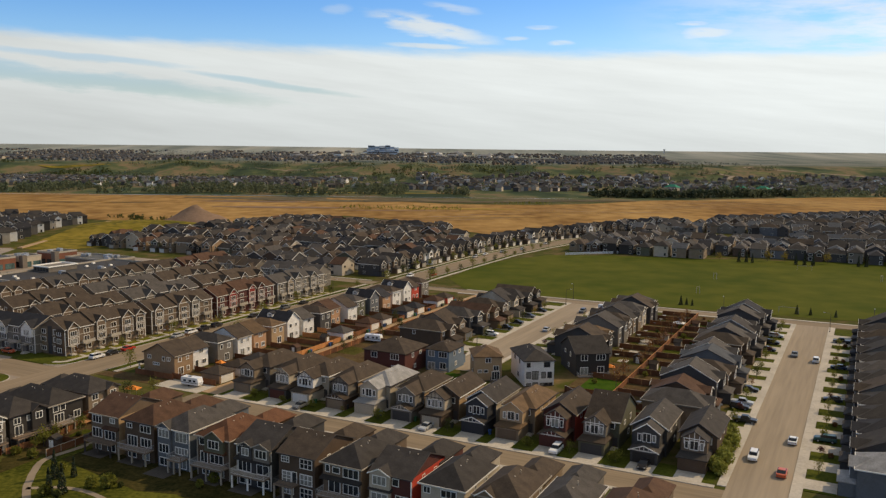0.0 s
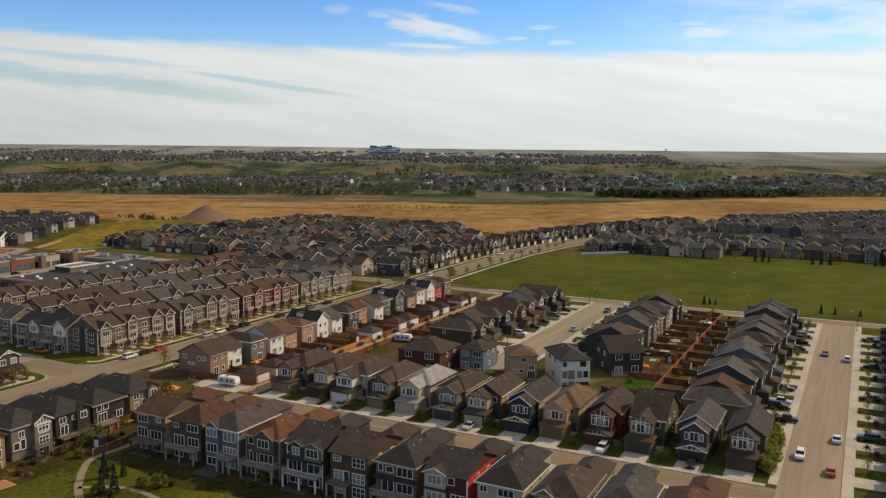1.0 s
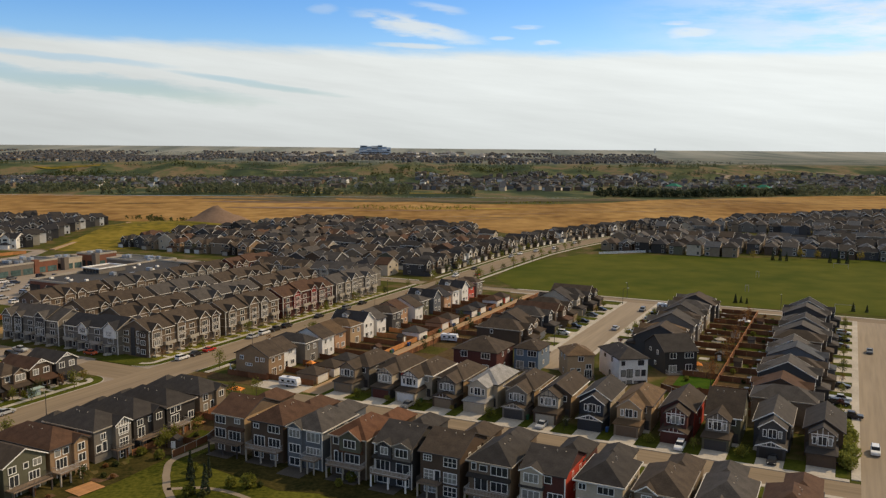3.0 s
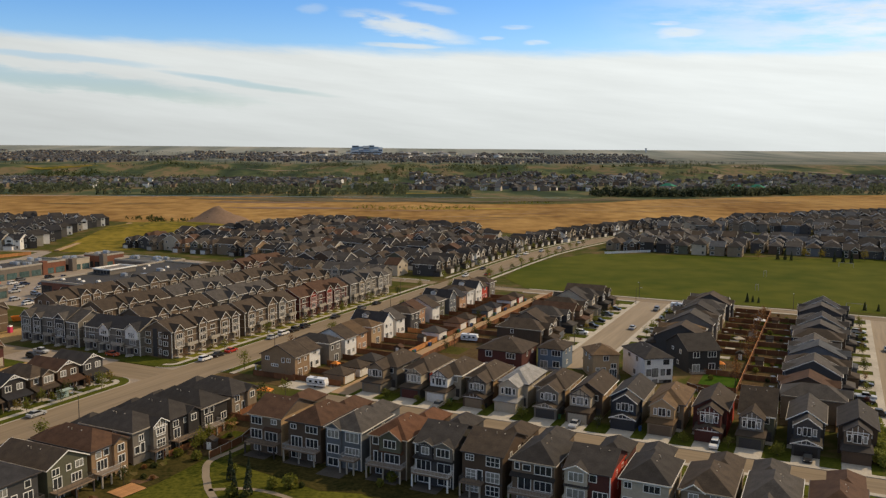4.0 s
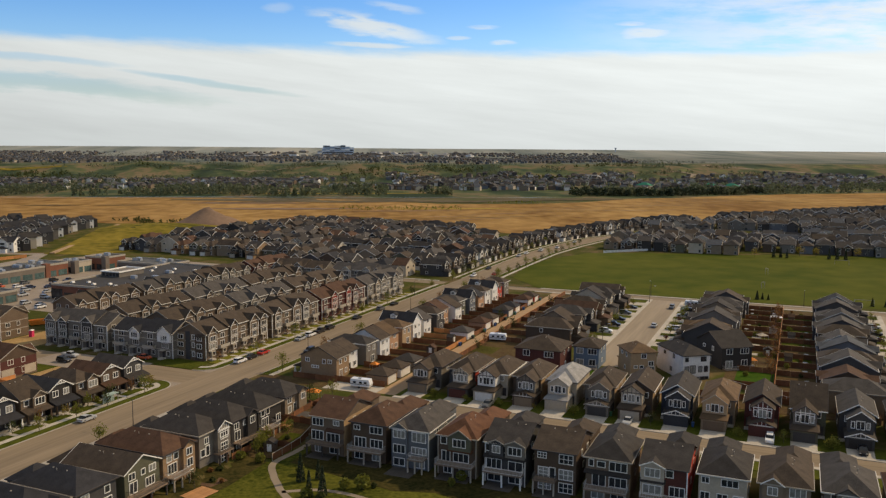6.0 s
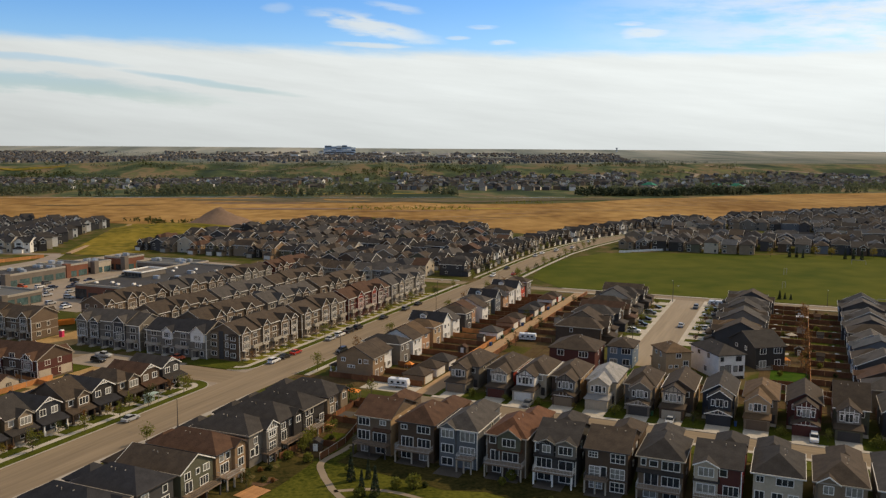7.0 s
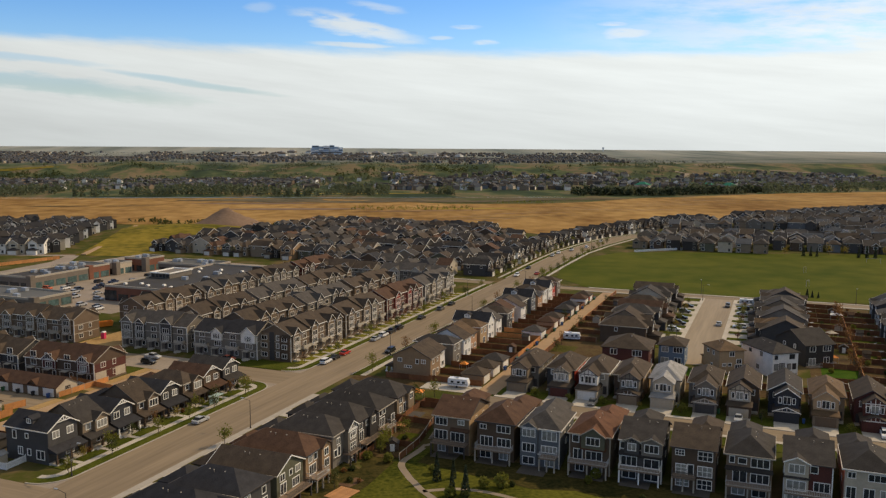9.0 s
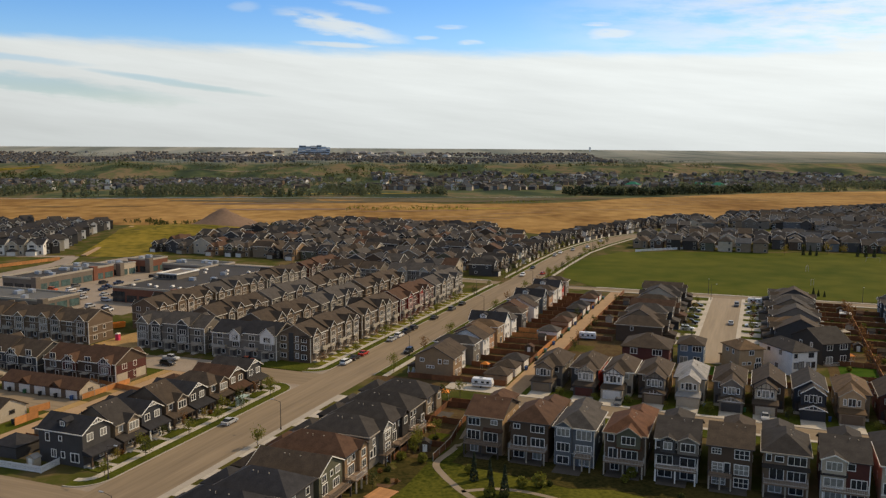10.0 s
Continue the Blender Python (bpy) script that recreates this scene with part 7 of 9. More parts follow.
band("yellow_slope", [(-1080, 2235), (-1040, 2245), (-1000, 2250), (-960, 2254), (-920, 2250), (-890, 2242)], 30, HILLGRASS, "slope of bright yellow grass in the hills", "slope", 0.6)
for k in range(16):
    band("field_track", [(-160 + k * 34 + j * 15, 690 + k * 27 + j * (3.5 - 0.5 * k) + 7 * math.sin(j * 0.5 + k)) for j in range(5 + k % 4 * 3)], 1.3 + 0.5 * (k % 3), (MARSH, TRACK, SOIL)[k % 3], "faint wheel track in the stubble", "track", 0.45)
band("field_track", [(330, 1130), (360, 1085), (385, 1050), (420, 1020), (470, 1000), (540, 990)], 3.0, MARSH, "dark track slanting over the stubble", "track", 0.45)


def heap(v, u, r, h, label, seed, mat):
    b = Build()
    n, rings = 22, 7
    pts = [[(math.cos(a * 2 * math.pi / n) * r * k / rings, math.sin(a * 2 * math.pi / n) * r * k / rings * 0.8) for a in range(n)] for k in range(1, rings + 1)]
    z = lambda x, y, k: max(0.0, h * (1 - (k / rings)) ** 1.15 * (1 + 0.35 * noise.noise((x * 0.09, y * 0.09, seed)))) - (0.3 if k == rings else 0)
    b.v = [(0, 0, h)] + [(x, y, z(x, y, k + 1)) for k, ring in enumerate(pts) for x, y in ring]
    b.f = [(0, 1 + a, 1 + (a + 1) % n) for a in range(n)]
    for k in range(rings - 1):
        b.f += [(1 + k * n + a, 1 + (k + 1) * n + a, 1 + (k + 1) * n + (a + 1) % n, 1 + k * n + (a + 1) % n) for a in range(n)]
    return thing("soil_mound", at(v, u, height(*xy(v, u)) - 0.2, 0), label, "soil heap", data=b.mesh("soil_mound", mat, smooth=True))


heap(-502, 530, 33, 14.5, "large bare heap of brown soil on the stubble", 1.0, SOIL)
heap(-478, 528, 12, 4.0, "small heap of brown soil beside the large one", 2.0, SOIL)

# ---- hospital on the horizon ----
HGL = material("hospital_glass", (0.26, 0.35, 0.46), 0.2, 0.2, 0.02, 0.1, spec=0.6)
HWL = material("hospital_cladding", (0.44, 0.48, 0.54), 0.6, 0.15, 0.02, 0.1)
hosp = thing("hospital", Matrix.Translation((-303, 4250, 30)), "large blue-grey hospital of stacked blocks on the horizon", "hospital")
for k, (x, w, y0, z1, mat_) in enumerate(((-58, 34, -16, 55, HGL), (-30, 26, -10, 51, HWL), (-4, 28, -18, 54, HWL), (24, 24, -8, 57, HGL), (46, 24, -14, 50, HWL), (68, 20, -10, 46, HGL), (0, 150, -26, 26, HWL), (-70, 22, -22, 40, HWL))):
    b = Build()
    b.box(x - w / 2, x + w / 2, y0, 24 + k * 1.5, 0, z1)
    blk = part("block", b.mesh("block", mat_), hosp)
    for j in range(4):
        b = Build()
        b.box(x - w / 2 + 1.5, x + w / 2 - 1.5, y0 - 0.5, y0, z1 - 8 - j * 9, z1 - 3.5 - j * 9)
        part("window_band", b.mesh("window_band", (GLASS, HGL, TRIM)[(k + j) % 3]), blk)
mast = thing("water_tower", Matrix.Translation((1240, 4700, 55)), "tiny water tower on the horizon", "tower")
b = Build()
b.cyl((0, 0, 0), (0, 0, 20), 3, 3, 8)
part("shaft", b.mesh("shaft", HWL), mast)
b = Build()
b.cyl((0, 0, 20), (0, 0, 27), 5, 7, 10)
part("tank", b.mesh("tank", HWL), mast)


# ---- fences ----
# paler wood for cap rails: sunlight on the fence tops put into colour
CAP = material("sunlit_fence_cap", (0.36, 0.24, 0.14), 0.85, 0.2, 0.6, 5.0)
WHITE_F = material("white_vinyl_fence", (0.68, 0.68, 0.67), 0.5, 0.06, 1.0, 6.0)


def fence(v0, u0, v1, u1, mat=None, h=1.6, name="wood_fence", label="brown stained board fence between yards", z=None, top=None):
    mat = mat or FENCE
    d = Vector((v1 - v0, u1 - u0))
    n = max(1, round(d.length / 3.9))
    ln = d.length / n
    key = ("panel", round(ln, 2), h, mat.name)
    if key not in CACHE:
        b = Build()
        if mat is WHITE_F:  # pickets between two rails
            for z0 in (0.15, h - 0.35):
                b.box(0.05, ln - 0.05, -0.04, 0.04, z0, z0 + 0.2)
            x = 0.12
            while x < ln - 0.12:
                b.box(x, x + 0.17, -0.025, 0.025, 0.05, h - 0.05)
                x += 0.25
        else:
            b.box(0.05, ln - 0.05, -0.03, 0.03, 0.05, h)
        CACHE[key] = b.mesh("panel", mat)
        b = Build()
        b.box(-0.06, 0.06, -0.06, 0.06, -0.6, h + 0.08)
        CACHE[key, "post"] = b.mesh("post", top or mat)
        b = Build()
        b.box(0.0, ln, -0.06, 0.06, h, h + 0.06)
        CACHE[key, "cap"] = b.mesh("cap_rail", top or mat)
    root = thing(name, at(v0, u0, 0, math.degrees(math.atan2(d.y, d.x))), label, "fence", "yard fences")
    near = min(u0, u1) < 200 or mat is WHITE_F
    for k in range(n + 1):
        f = k / n
        zz = height(*xy(v0 + d.x * f, u0 + d.y * f))
        if near or k in (0, n):
            part("post", CACHE[key, "post"], root, m=pose(k * ln, 0, zz))
        if k < n:
            g = (k + 1) / n
            z2 = height(*xy(v0 + d.x * g, u0 + d.y * g))
            tilt = -math.degrees(math.atan2(z2 - zz, ln))
            part("panel", CACHE[key], root, m=pose(k * ln, 0, zz, 0, tilt, 0))
            if top:
                part("cap_rail", CACHE[key, "cap"], root, m=pose(k * ln, 0, zz, 0, tilt, 0))
    return root


# the orange cap paints the sun on this fence's top edge
fence(-55.5, 206, -55.5, 328, FENCE, label="brown board fence with a sunlit-orange cap between yards", top=FENCE_N)
for k in range(8):
    fence(-68.6, 251.3 + k * 10.6, -55.7, 251.3 + k * 10.6, top=CAP)
fence(-68, 205.5, -55.7, 206.2)
fence(-66, 223, -55.8, 223)
for k in range(11):
    fence(-55.3, 199.6 + k * 11.2, -44.7, 199.6 + k * 11.2, top=CAP)
for k in range(18):
    u = 165.75 + k * 8.5
    new_wood = k in (7, 8)
    fence(-167.4, u, -152.0 if k not in (1, 2, 3) else -158.6, u, FENCE_N if new_wood else FENCE)
    if k in (3, 4, 5, 6, 8, 11, 14):
        fence(-152.0, u, -152.0, u + 8.5, FENCE_N if k in (4, 5, 6) else FENCE)
for k in range(8):
    fence(-145.4, 230.2 + k * 11.6, -134.2, 230.2 + k * 11.6, top=CAP)
fence(-145.4, 190, -145.4, 328, FENCE, top=CAP)
fence(-143, 192.5, -24, 192.5)
for k in range(12):
    fence(-136.2 + k * 9.5, 184.5, -136.2 + k * 9.5, 192.3)
fence(-23.4, 192, -23.4, 186.5)
fence(-68, 206, -46, 190, top=CONCRETE)
fence(-152.6, 114.5, -152.6, 140, top=TRIM_T, label="brown board fence with pale rails beside the path")
fence(-160.0, 110.5, -160.0, 146, label="dark board fence behind the walkout houses")
for k, u in enumerate((76, 87, 98.3, 109.5, 120.5, 131.8)):
    fence(-164.2, u, -160.2, u)
fence(-160, 146, -147, 146.2)
fence(-166, 164.5, -180, 164.5)
for k in range(8):
    fence(-226.0, 87 + k * 8.0, -238, 87 + k * 8.0, h=1.6)
fence(-262, 128, -238, 124.5, FENCE_N, h=1.4, label="new orange construction fence beside the lane")
fence(-242, 72.6, -219.6, 73.6, WHITE_F, h=1.5, name="white_fence", label="low white vinyl fence at the corner yard")
fence(-219.6, 73.6, -219.9, 78.5, WHITE_F, h=1.5, name="white_fence", label="low white vinyl fence at the corner yard")
fence(-472, 282, -466, 320, FENCE_N, h=1.9, label="orange site fence beside the road")
fence(-163, 487, -146, 504, WHITE_F, h=1.5, name="white_fence", label="long white vinyl fence at the field's edge")
fence(-146, 504, -114, 532, WHITE_F, h=1.5, name="white_fence", label="long white vinyl fence at the field's edge")

# ---- yards and lawns ----
YARD = material("yard_soil_and_grass", (0.095, 0.052, 0.028), 0.95, 0.35, 0.22, 1.5, 0.3, tint=(0.12, 0.088, 0.036), spec=0.04)
slab("yard_ground", -69, -44.6, 205, 328, -0.3, 0.06, YARD, "brown bare yards with thin grass", "yard")
slab("yard_ground", -167.6, -151.9, 166, 320, -0.3, 0.06, YARD, "brown bare yards behind the laned houses", "yard")
slab("yard_ground", -145.2, -134, 190, 328, -0.3, 0.06, YARD, "brown yards along the lane", "yard")
slab("yard_ground", -142, -24, 184.3, 192.3, -0.3, 0.06, YARD, "brown back yards with patchy grass", "yard")
BRIGHT = material("watered_lawn", (0.034, 0.078, 0.006), 1.0, 0.2, 0.3, 2.0, 0.4, tint=(0.055, 0.098, 0.009), spec=0.03)
slab("lawn", -66, -56, 207, 222.6, 0.061, 0.09, BRIGHT, "bright green square of lawn", "lawn")
slab("lawn", -105.5, -99.5, 196, 208, -0.3, 0.08, BRIGHT, "bright green lawn beside the houses", "lawn")
slab("yard_ground", -133.9, -128.7, 190, 232, -0.3, 0.05, YARD, "brown yard beside the maroon house", "yard")
slab("lawn", -145, -138, 212, 221, 0.061, 0.09, GRASS, "green back lawn beside the lane", "lawn")
slab("lawn", -226, -211.5, 159, 167, -0.3, 0.14, LAWN, "green corner lawn before the townhouses", "lawn")
slab("lawn", -27.4, -22.3, 188, 328, -0.3, 0.11, LAWN, "green front lawns between driveways", "lawn")
slab("lawn", -7.3, -1.7, 165, 328, -0.3, 0.11, LAWN, "green front lawns between driveways", "lawn")
slab("lawn", -115.2, -109.1, 230, 328, -0.3, 0.11, LAWN, "green front lawns between driveways", "lawn")
slab("lawn", -94.0, -87.7, 238, 328, -0.3, 0.11, LAWN, "green front lawns between driveways", "lawn")
slab("lawn", -146, -23, 159.7, 166.4, -0.3, 0.10, LAWN, "green front lawns between driveways", "lawn")
slab("lawn", -147, -25, 143, 148.3, -0.3, 0.10, LAWN, "green front lawns between driveways", "lawn")
slab("lawn", -213.2, -208.7, 78, 139.5, -0.3, 0.14, LAWN, "patchy front lawns of the laned houses", "lawn")
slab("lawn", -211.6, -208.7, 167, 304, -0.3, 0.14, SPRING, "narrow front lawns of the townhouses", "lawn")
for k in range(6):
    slab("lawn", -262.4 + k * 5.6, -260.2 + k * 5.6, 160.4, 165.2, 0.061, 0.09, GRASS, "narrow strip of dark grass between parking pads", "lawn")
slab("trailer_pad", -167, -151.6, 158.3, 165.4, -0.3, 0.05, CONCRETE, "pale concrete pad beside the lane", "pavement")
slab("bare_verge", -188.8, -167.2, 158.7, 164.3, -0.3, 0.05, YARD, "bare brown ground beside the side street", "ground")
slab("dirt_lot", -249.0, -246.1, 122, 146.4, -0.3, 0.03, SAND, "sandy bare ground beside the lane", "ground")
slab("yard_ground", -276, -249.1, 121.4, 127.3, -0.3, 0.03, YARD, "dark narrow yards behind the garages", "yard")
slab("lawn", -262, -249.1, 139.7, 145.9, -0.3, 0.05, LAWN, "patch of lawn at the end of the townhouses", "lawn")
fence(-249.0, 114.4, -248.4, 131.0, FENCE_N, h=1.5, label="orange-stained board fence beside the garages", top=TRIM_T)
fence(-248.0, 93.0, -248.0, 99.6, FENCE_N, h=1.9, label="orange-stained board screen round the bins")
fence(-252.0, 100.8, -251.0, 106.0, FENCE_N, h=1.7, label="orange-stained board fence at the garage lane")
slab("dirt_lot", -239.9, -226, 78, 146.4, -0.3, 0.03, SAND, "sandy bare yards behind the laned houses", "ground")
slab("garage_lane", -316, -249.1, 104.2, 113.7, -0.3, 0.03, ASPHALT_V, "dark asphalt lane before a row of garages", "lane")
slab("dirt_lot", -249.0, -246.1, 99.7, 113.6, -0.3, 0.03, SAND, "sandy bare ground at the garage lane", "ground")
slab("lawn", -252, -246.1, 86, 99.6, -0.3, 0.03, LAWN, "rough grass round the bin screen", "lawn")
slab("dirt_lot", -292, -276.2, 150, 210, -0.3, 0.05, SAND, "sandy building ground between townhouses", "ground")
sheet("green", [(-159, 60), (-159, 108), (-152.8, 114), (-152.4, 123), (-24, 123), (-24, 60)], GREEN, "mown grass of the green behind the walkout houses", "lawn", lift=0.05, step=6)
for k in range(24):
    u = 171 + k * 5.6
    slab("front_path", -211.2, -208.7, u, u + 1.1, 0.141, 0.16, CONCRETE, "short concrete path to a townhouse stoop", "path")
for k in range(8):
    slab("front_path", -213.2, -208.7, 81.5 + k * 8.05, 82.7 + k * 8.05, 0.141, 0.17, CONCRETE, "concrete path to a porch", "path")


def path_line(pts, half):
    b = Build()
    row = []
    for i, (v, u) in enumerate(pts):
        a, c = pts[max(0, i - 1)], pts[min(len(pts) - 1, i + 1)]
        d = Vector((c[0] - a[0], c[1] - a[1])).normalized()
        row.append([(v - d.y * k, u + d.x * k) for k in (-half, half)])
    for p, q in zip(row, row[1:]):
        b.face([(*xy(v, u), height(*xy(v, u)) + 0.1) for v, u in (p[1], q[1], q[0], p[0])])
    return thing("footpath", Matrix(), "pale concrete footpath winding over the green", "path", kind="structure", data=b.mesh("footpath", TRACK))


def curve(pts, n=8):
    out = []
    for i in range(len(pts) - 1):
        p0, p1, p2, p3 = (Vector(pts[max(0, min(len(pts) - 1, i + k))]) for k in (-1, 0, 1, 2))
        for j in range(n):
            t = j / n
            out.append(tuple(0.5 * ((2 * p1) + (p2 - p0) * t + (2 * p0 - 5 * p1 + 4 * p2 - p3) * t * t + (3 * p1 - p0 - 3 * p2 + p3) * t ** 3)))
    return out + [tuple(pts[-1])]


path_line(curve([(-150.4, 146), (-150.6, 131), (-151.0, 121), (-151.4, 113.2), (-147.5, 107.6), (-144.6, 104.6), (-140.8, 101), (-132, 95), (-115, 86)]), 0.75)
path_line(curve([(-141.4, 101.4), (-138.5, 103.4), (-134.9, 105.2), (-128, 105.6), (-116, 103), (-100, 100)]), 0.6)


# ---- vehicles ----
PAINT = {k: material("car_paint_" + k, c, 0.35, 0.05, 0.5, 2.0, spec=0.3, coat=0.25) for k, c in dict(white=(0.75, 0.75, 0.74), silver=(0.42, 0.43, 0.44), black=(0.02, 0.02, 0.022), grey=(0.12, 0.125, 0.13),
         red=(0.45, 0.03, 0.02), orange=(0.55, 0.11, 0.04), blue=(0.028, 0.042, 0.08), green=(0.03, 0.09, 0.08)).items()}
HEADLIGHT = material("headlight_lens", (0.6, 0.6, 0.58), 0.15, 0.05, 1.0, 2.0, spec=0.6)
TAILLIGHT = material("taillight_lens", (0.30, 0.01, 0.01), 0.2, 0.05, 1.0, 2.0, spec=0.6)


def loft(b, poly, ys, scales):
    n = len(poly)
    cz = sum(z for _, z in poly) / n
    i0 = len(b.v)
    for y, s in zip(ys, scales):
        b.v += [(x * s, y, cz + (z - cz) * (s * 0.5 + 0.5)) for x, z in poly]
    for k in range(len(ys) - 1):
        for i in range(n):
            j = (i + 1) % n
            b.f.append((i0 + k * n + i, i0 + (k + 1) * n + i, i0 + (k + 1) * n + j, i0 + k * n + j))
    b.f += [tuple(i0 + i for i in range(n)), tuple(i0 + (len(ys) - 1) * n + i for i in reversed(range(n)))]
    b.mi += [0] * (len(b.f) - len(b.mi))


SHAPES = {
    "sedan": ([(-2.28, 0.30), (2.3, 0.30), (2.36, 0.62), (2.2, 0.78), (1.15, 0.94), (-1.75, 0.98), (-2.3, 0.88)], [(1.1, 0.92), (0.35, 1.40), (-1.0, 1.42), (-1.9, 0.95)], [(0.35, 1.39), (0.25, 1.45), (-0.95, 1.46), (-1.05, 1.40)]),
    "suv": ([(-2.32, 0.36), (2.32, 0.36), (2.4, 0.75), (2.2, 0.95), (1.15, 1.08), (-2.2, 1.12), (-2.38, 0.9)], [(1.1, 1.06), (0.5, 1.62), (-2.0, 1.64), (-2.25, 1.1)], [(0.5, 1.61), (0.4, 1.70), (-1.95, 1.72), (-2.05, 1.62)]),
    "pickup": ([(-2.75, 0.42), (2.65, 0.42), (2.75, 0.85), (2.55, 1.05), (1.4, 1.16), (-2.7, 1.16), (-2.8, 0.9)], [(1.35, 1.14), (0.8, 1.74), (-0.75, 1.76), (-0.95, 1.16)], [(0.8, 1.73), (0.7, 1.82), (-0.7, 1.84), (-0.8, 1.74)])}
NCAR = {"sedan": "sedan car", "suv": "sport utility car", "pickup": "pickup truck"}


def car(v, u, rot, shape, paint, full=True):
    root = thing("parked_" + shape if shape != "suv" else "parked_suv", at(v, u, RZ + 0.03, rot), f"{paint} {NCAR[shape]} standing on the street or driveway", "truck" if shape == "pickup" else "car", "parked vehicles")
    body, cab, top = SHAPES[shape]
    if ("car", shape, paint) not in CACHE:
        b = Build()
        loft(b, body, (-0.92, -0.86, -0.6, 0.6, 0.86, 0.92), (0.95, 0.985, 1, 1, 0.985, 0.95))
        CACHE["car", shape, paint] = b.mesh("body", PAINT[paint])
        b = Build()
        loft(b, top, (-0.68, -0.6, 0.6, 0.68), (0.96, 1, 1, 0.96))
        CACHE["top", shape, paint] = b.mesh("roof", PAINT[paint])
    if ("cab", shape) not in CACHE:
        b = Build()
        loft(b, cab, (-0.80, -0.72, 0.72, 0.80), (0.94, 1, 1, 0.94))
        CACHE["cab", shape] = b.mesh("glasshouse", CARGLASS)
        b = Build()
        b.cyl((0, -0.11, 0), (0, 0.11, 0), 0.34, 0.34, 12)
        CACHE["wheel"] = b.mesh("wheel", TYRE)
        b = Build()
        b.cyl((0, -0.125, 0), (0, 0.125, 0), 0.2, 0.2, 8)
        CACHE["rim"] = b.mesh("rim", METAL)
        b = Build()
        b.box(-0.05, 0.05, -0.18, 0.18, -0.07, 0.07)
        CACHE["lamp"] = b.mesh("headlight", HEADLIGHT)
        b = Build()
        b.box(-0.05, 0.05, -0.13, 0.13, -0.1, 0.1)
        CACHE["tail"] = b.mesh("taillight", TAILLIGHT)
    part("body", CACHE["car", shape, paint], root)
    part("glasshouse", CACHE["cab", shape], root)
    part("roof", CACHE["top", shape, paint], root)
    lx = body[1][0]
    for sx in (-1, 1):
        for sy in (-1, 1):
            w = part("wheel", CACHE["wheel"], root, m=pose(sx * lx * 0.62, sy * 0.82, 0.31))
            if full:
                part("rim", CACHE["rim"], w)
    for sy in (-1, 1) if full else ():
        part("headlight", CACHE["lamp"], root, m=pose(body[2][0] - 0.06, sy * 0.62, body[2][1] + 0.03))
        part("taillight", CACHE["tail"], root, m=pose(body[-1][0] + 0.06, sy * 0.68, body[-1][1] - 0.12))
    return root


UP, DOWN, WEST = 90, -90, 180
for v, u, r, s, p in (
        (-11.2, 192.4, UP, "sedan", "white"), (-17.7, 178.0, DOWN, "suv", "white"), (-11.6, 171.3, UP, "sedan", "orange"), (-17.2, 277.6, DOWN, "sedan", "grey"), (-10.8, 273.0, UP, "suv", "white"),
        (-22.4, 202.0, 0, "pickup", "black"), (-25.0, 212.4, 0, "suv", "black"), (-24.9, 216.2, 0, "pickup", "silver"), (-24.8, 230.0, 0, "sedan", "black"), (-25.2, 292.0, 0, "suv", "black"), (-25.3, 281.6, 0, "sedan", "grey"),
        (-25.0, 303.6, 0, "suv", "silver"), (-4.9, 196.6, 180, "suv", "green"), (-4.6, 305.1, 180, "pickup", "black"), (-4.3, 267.1, 180, "sedan", "blue"), (-4.6, 230.5, 180, "sedan", "black"),
        (-55.2, 162.2, DOWN, "suv", "white"), (-36.8, 162.6, DOWN, "sedan", "black"), (-120.8, 161.2, DOWN, "sedan", "grey"), (-86.2, 162.0, DOWN, "sedan", "silver"),
        (-112.2, 258.4, 0, "suv", "white"), (-98.0, 274.4, UP, "sedan", "silver"), (-112.2, 307.0, 0, "sedan", "black"), (-112.2, 294.0, 0, "suv", "grey"), (-112.0, 281.5, 0, "sedan", "black"), (-111.9, 270.0, 0, "pickup", "black"),
        (-97.2, 313.5, DOWN, "suv", "grey"), (-90.8, 272.0, 180, "suv", "white"), (-90.9, 298.9, 180, "sedan", "silver"), (-90.9, 309, 180, "suv", "black"),
        (-203.2, 171.2, UP, "suv", "white"), (-203.2, 177.0, UP, "sedan", "black"), (-203.2, 183.0, UP, "sedan", "red"), (-203.2, 204.1, UP, "sedan", "silver"), (-203.2, 210.3, UP, "suv", "white"), (-203.2, 216.5, UP, "pickup", "black"),
        (-203.2, 223.0, UP, "suv", "black"), (-203.2, 243.0, UP, "sedan", "black"), (-203.2, 262.2, UP, "suv", "grey"), (-203.2, 274.2, UP, "sedan", "black"), (-202.9, 112.4, UP, "sedan", "silver"), (-191.2, 190.6, DOWN, "suv", "black"),
        (-203.6, 388.5, DOWN, "sedan", "black"), (-205.2, 446, DOWN, "suv", "silver"), (-205.2, 461, DOWN, "sedan", "white"), (-201.0, 478, DOWN, "pickup", "silver"), (-193.5, 370, UP, "sedan", "red"), (-195.6, 498, UP, "suv", "white"), (-201.5, 360.6, DOWN, "suv", "white"), (-194, 537, DOWN, "sedan", "silver"),
        (-254.6, 155.6, 0, "pickup", "silver"), (-251.6, 150.4, 0, "suv", "black"), (-232.4, 163.0, 0, "sedan", "orange")):
    car(v, u, r, s, p, u < 225 and v > -260)
LOT = random.Random(5)
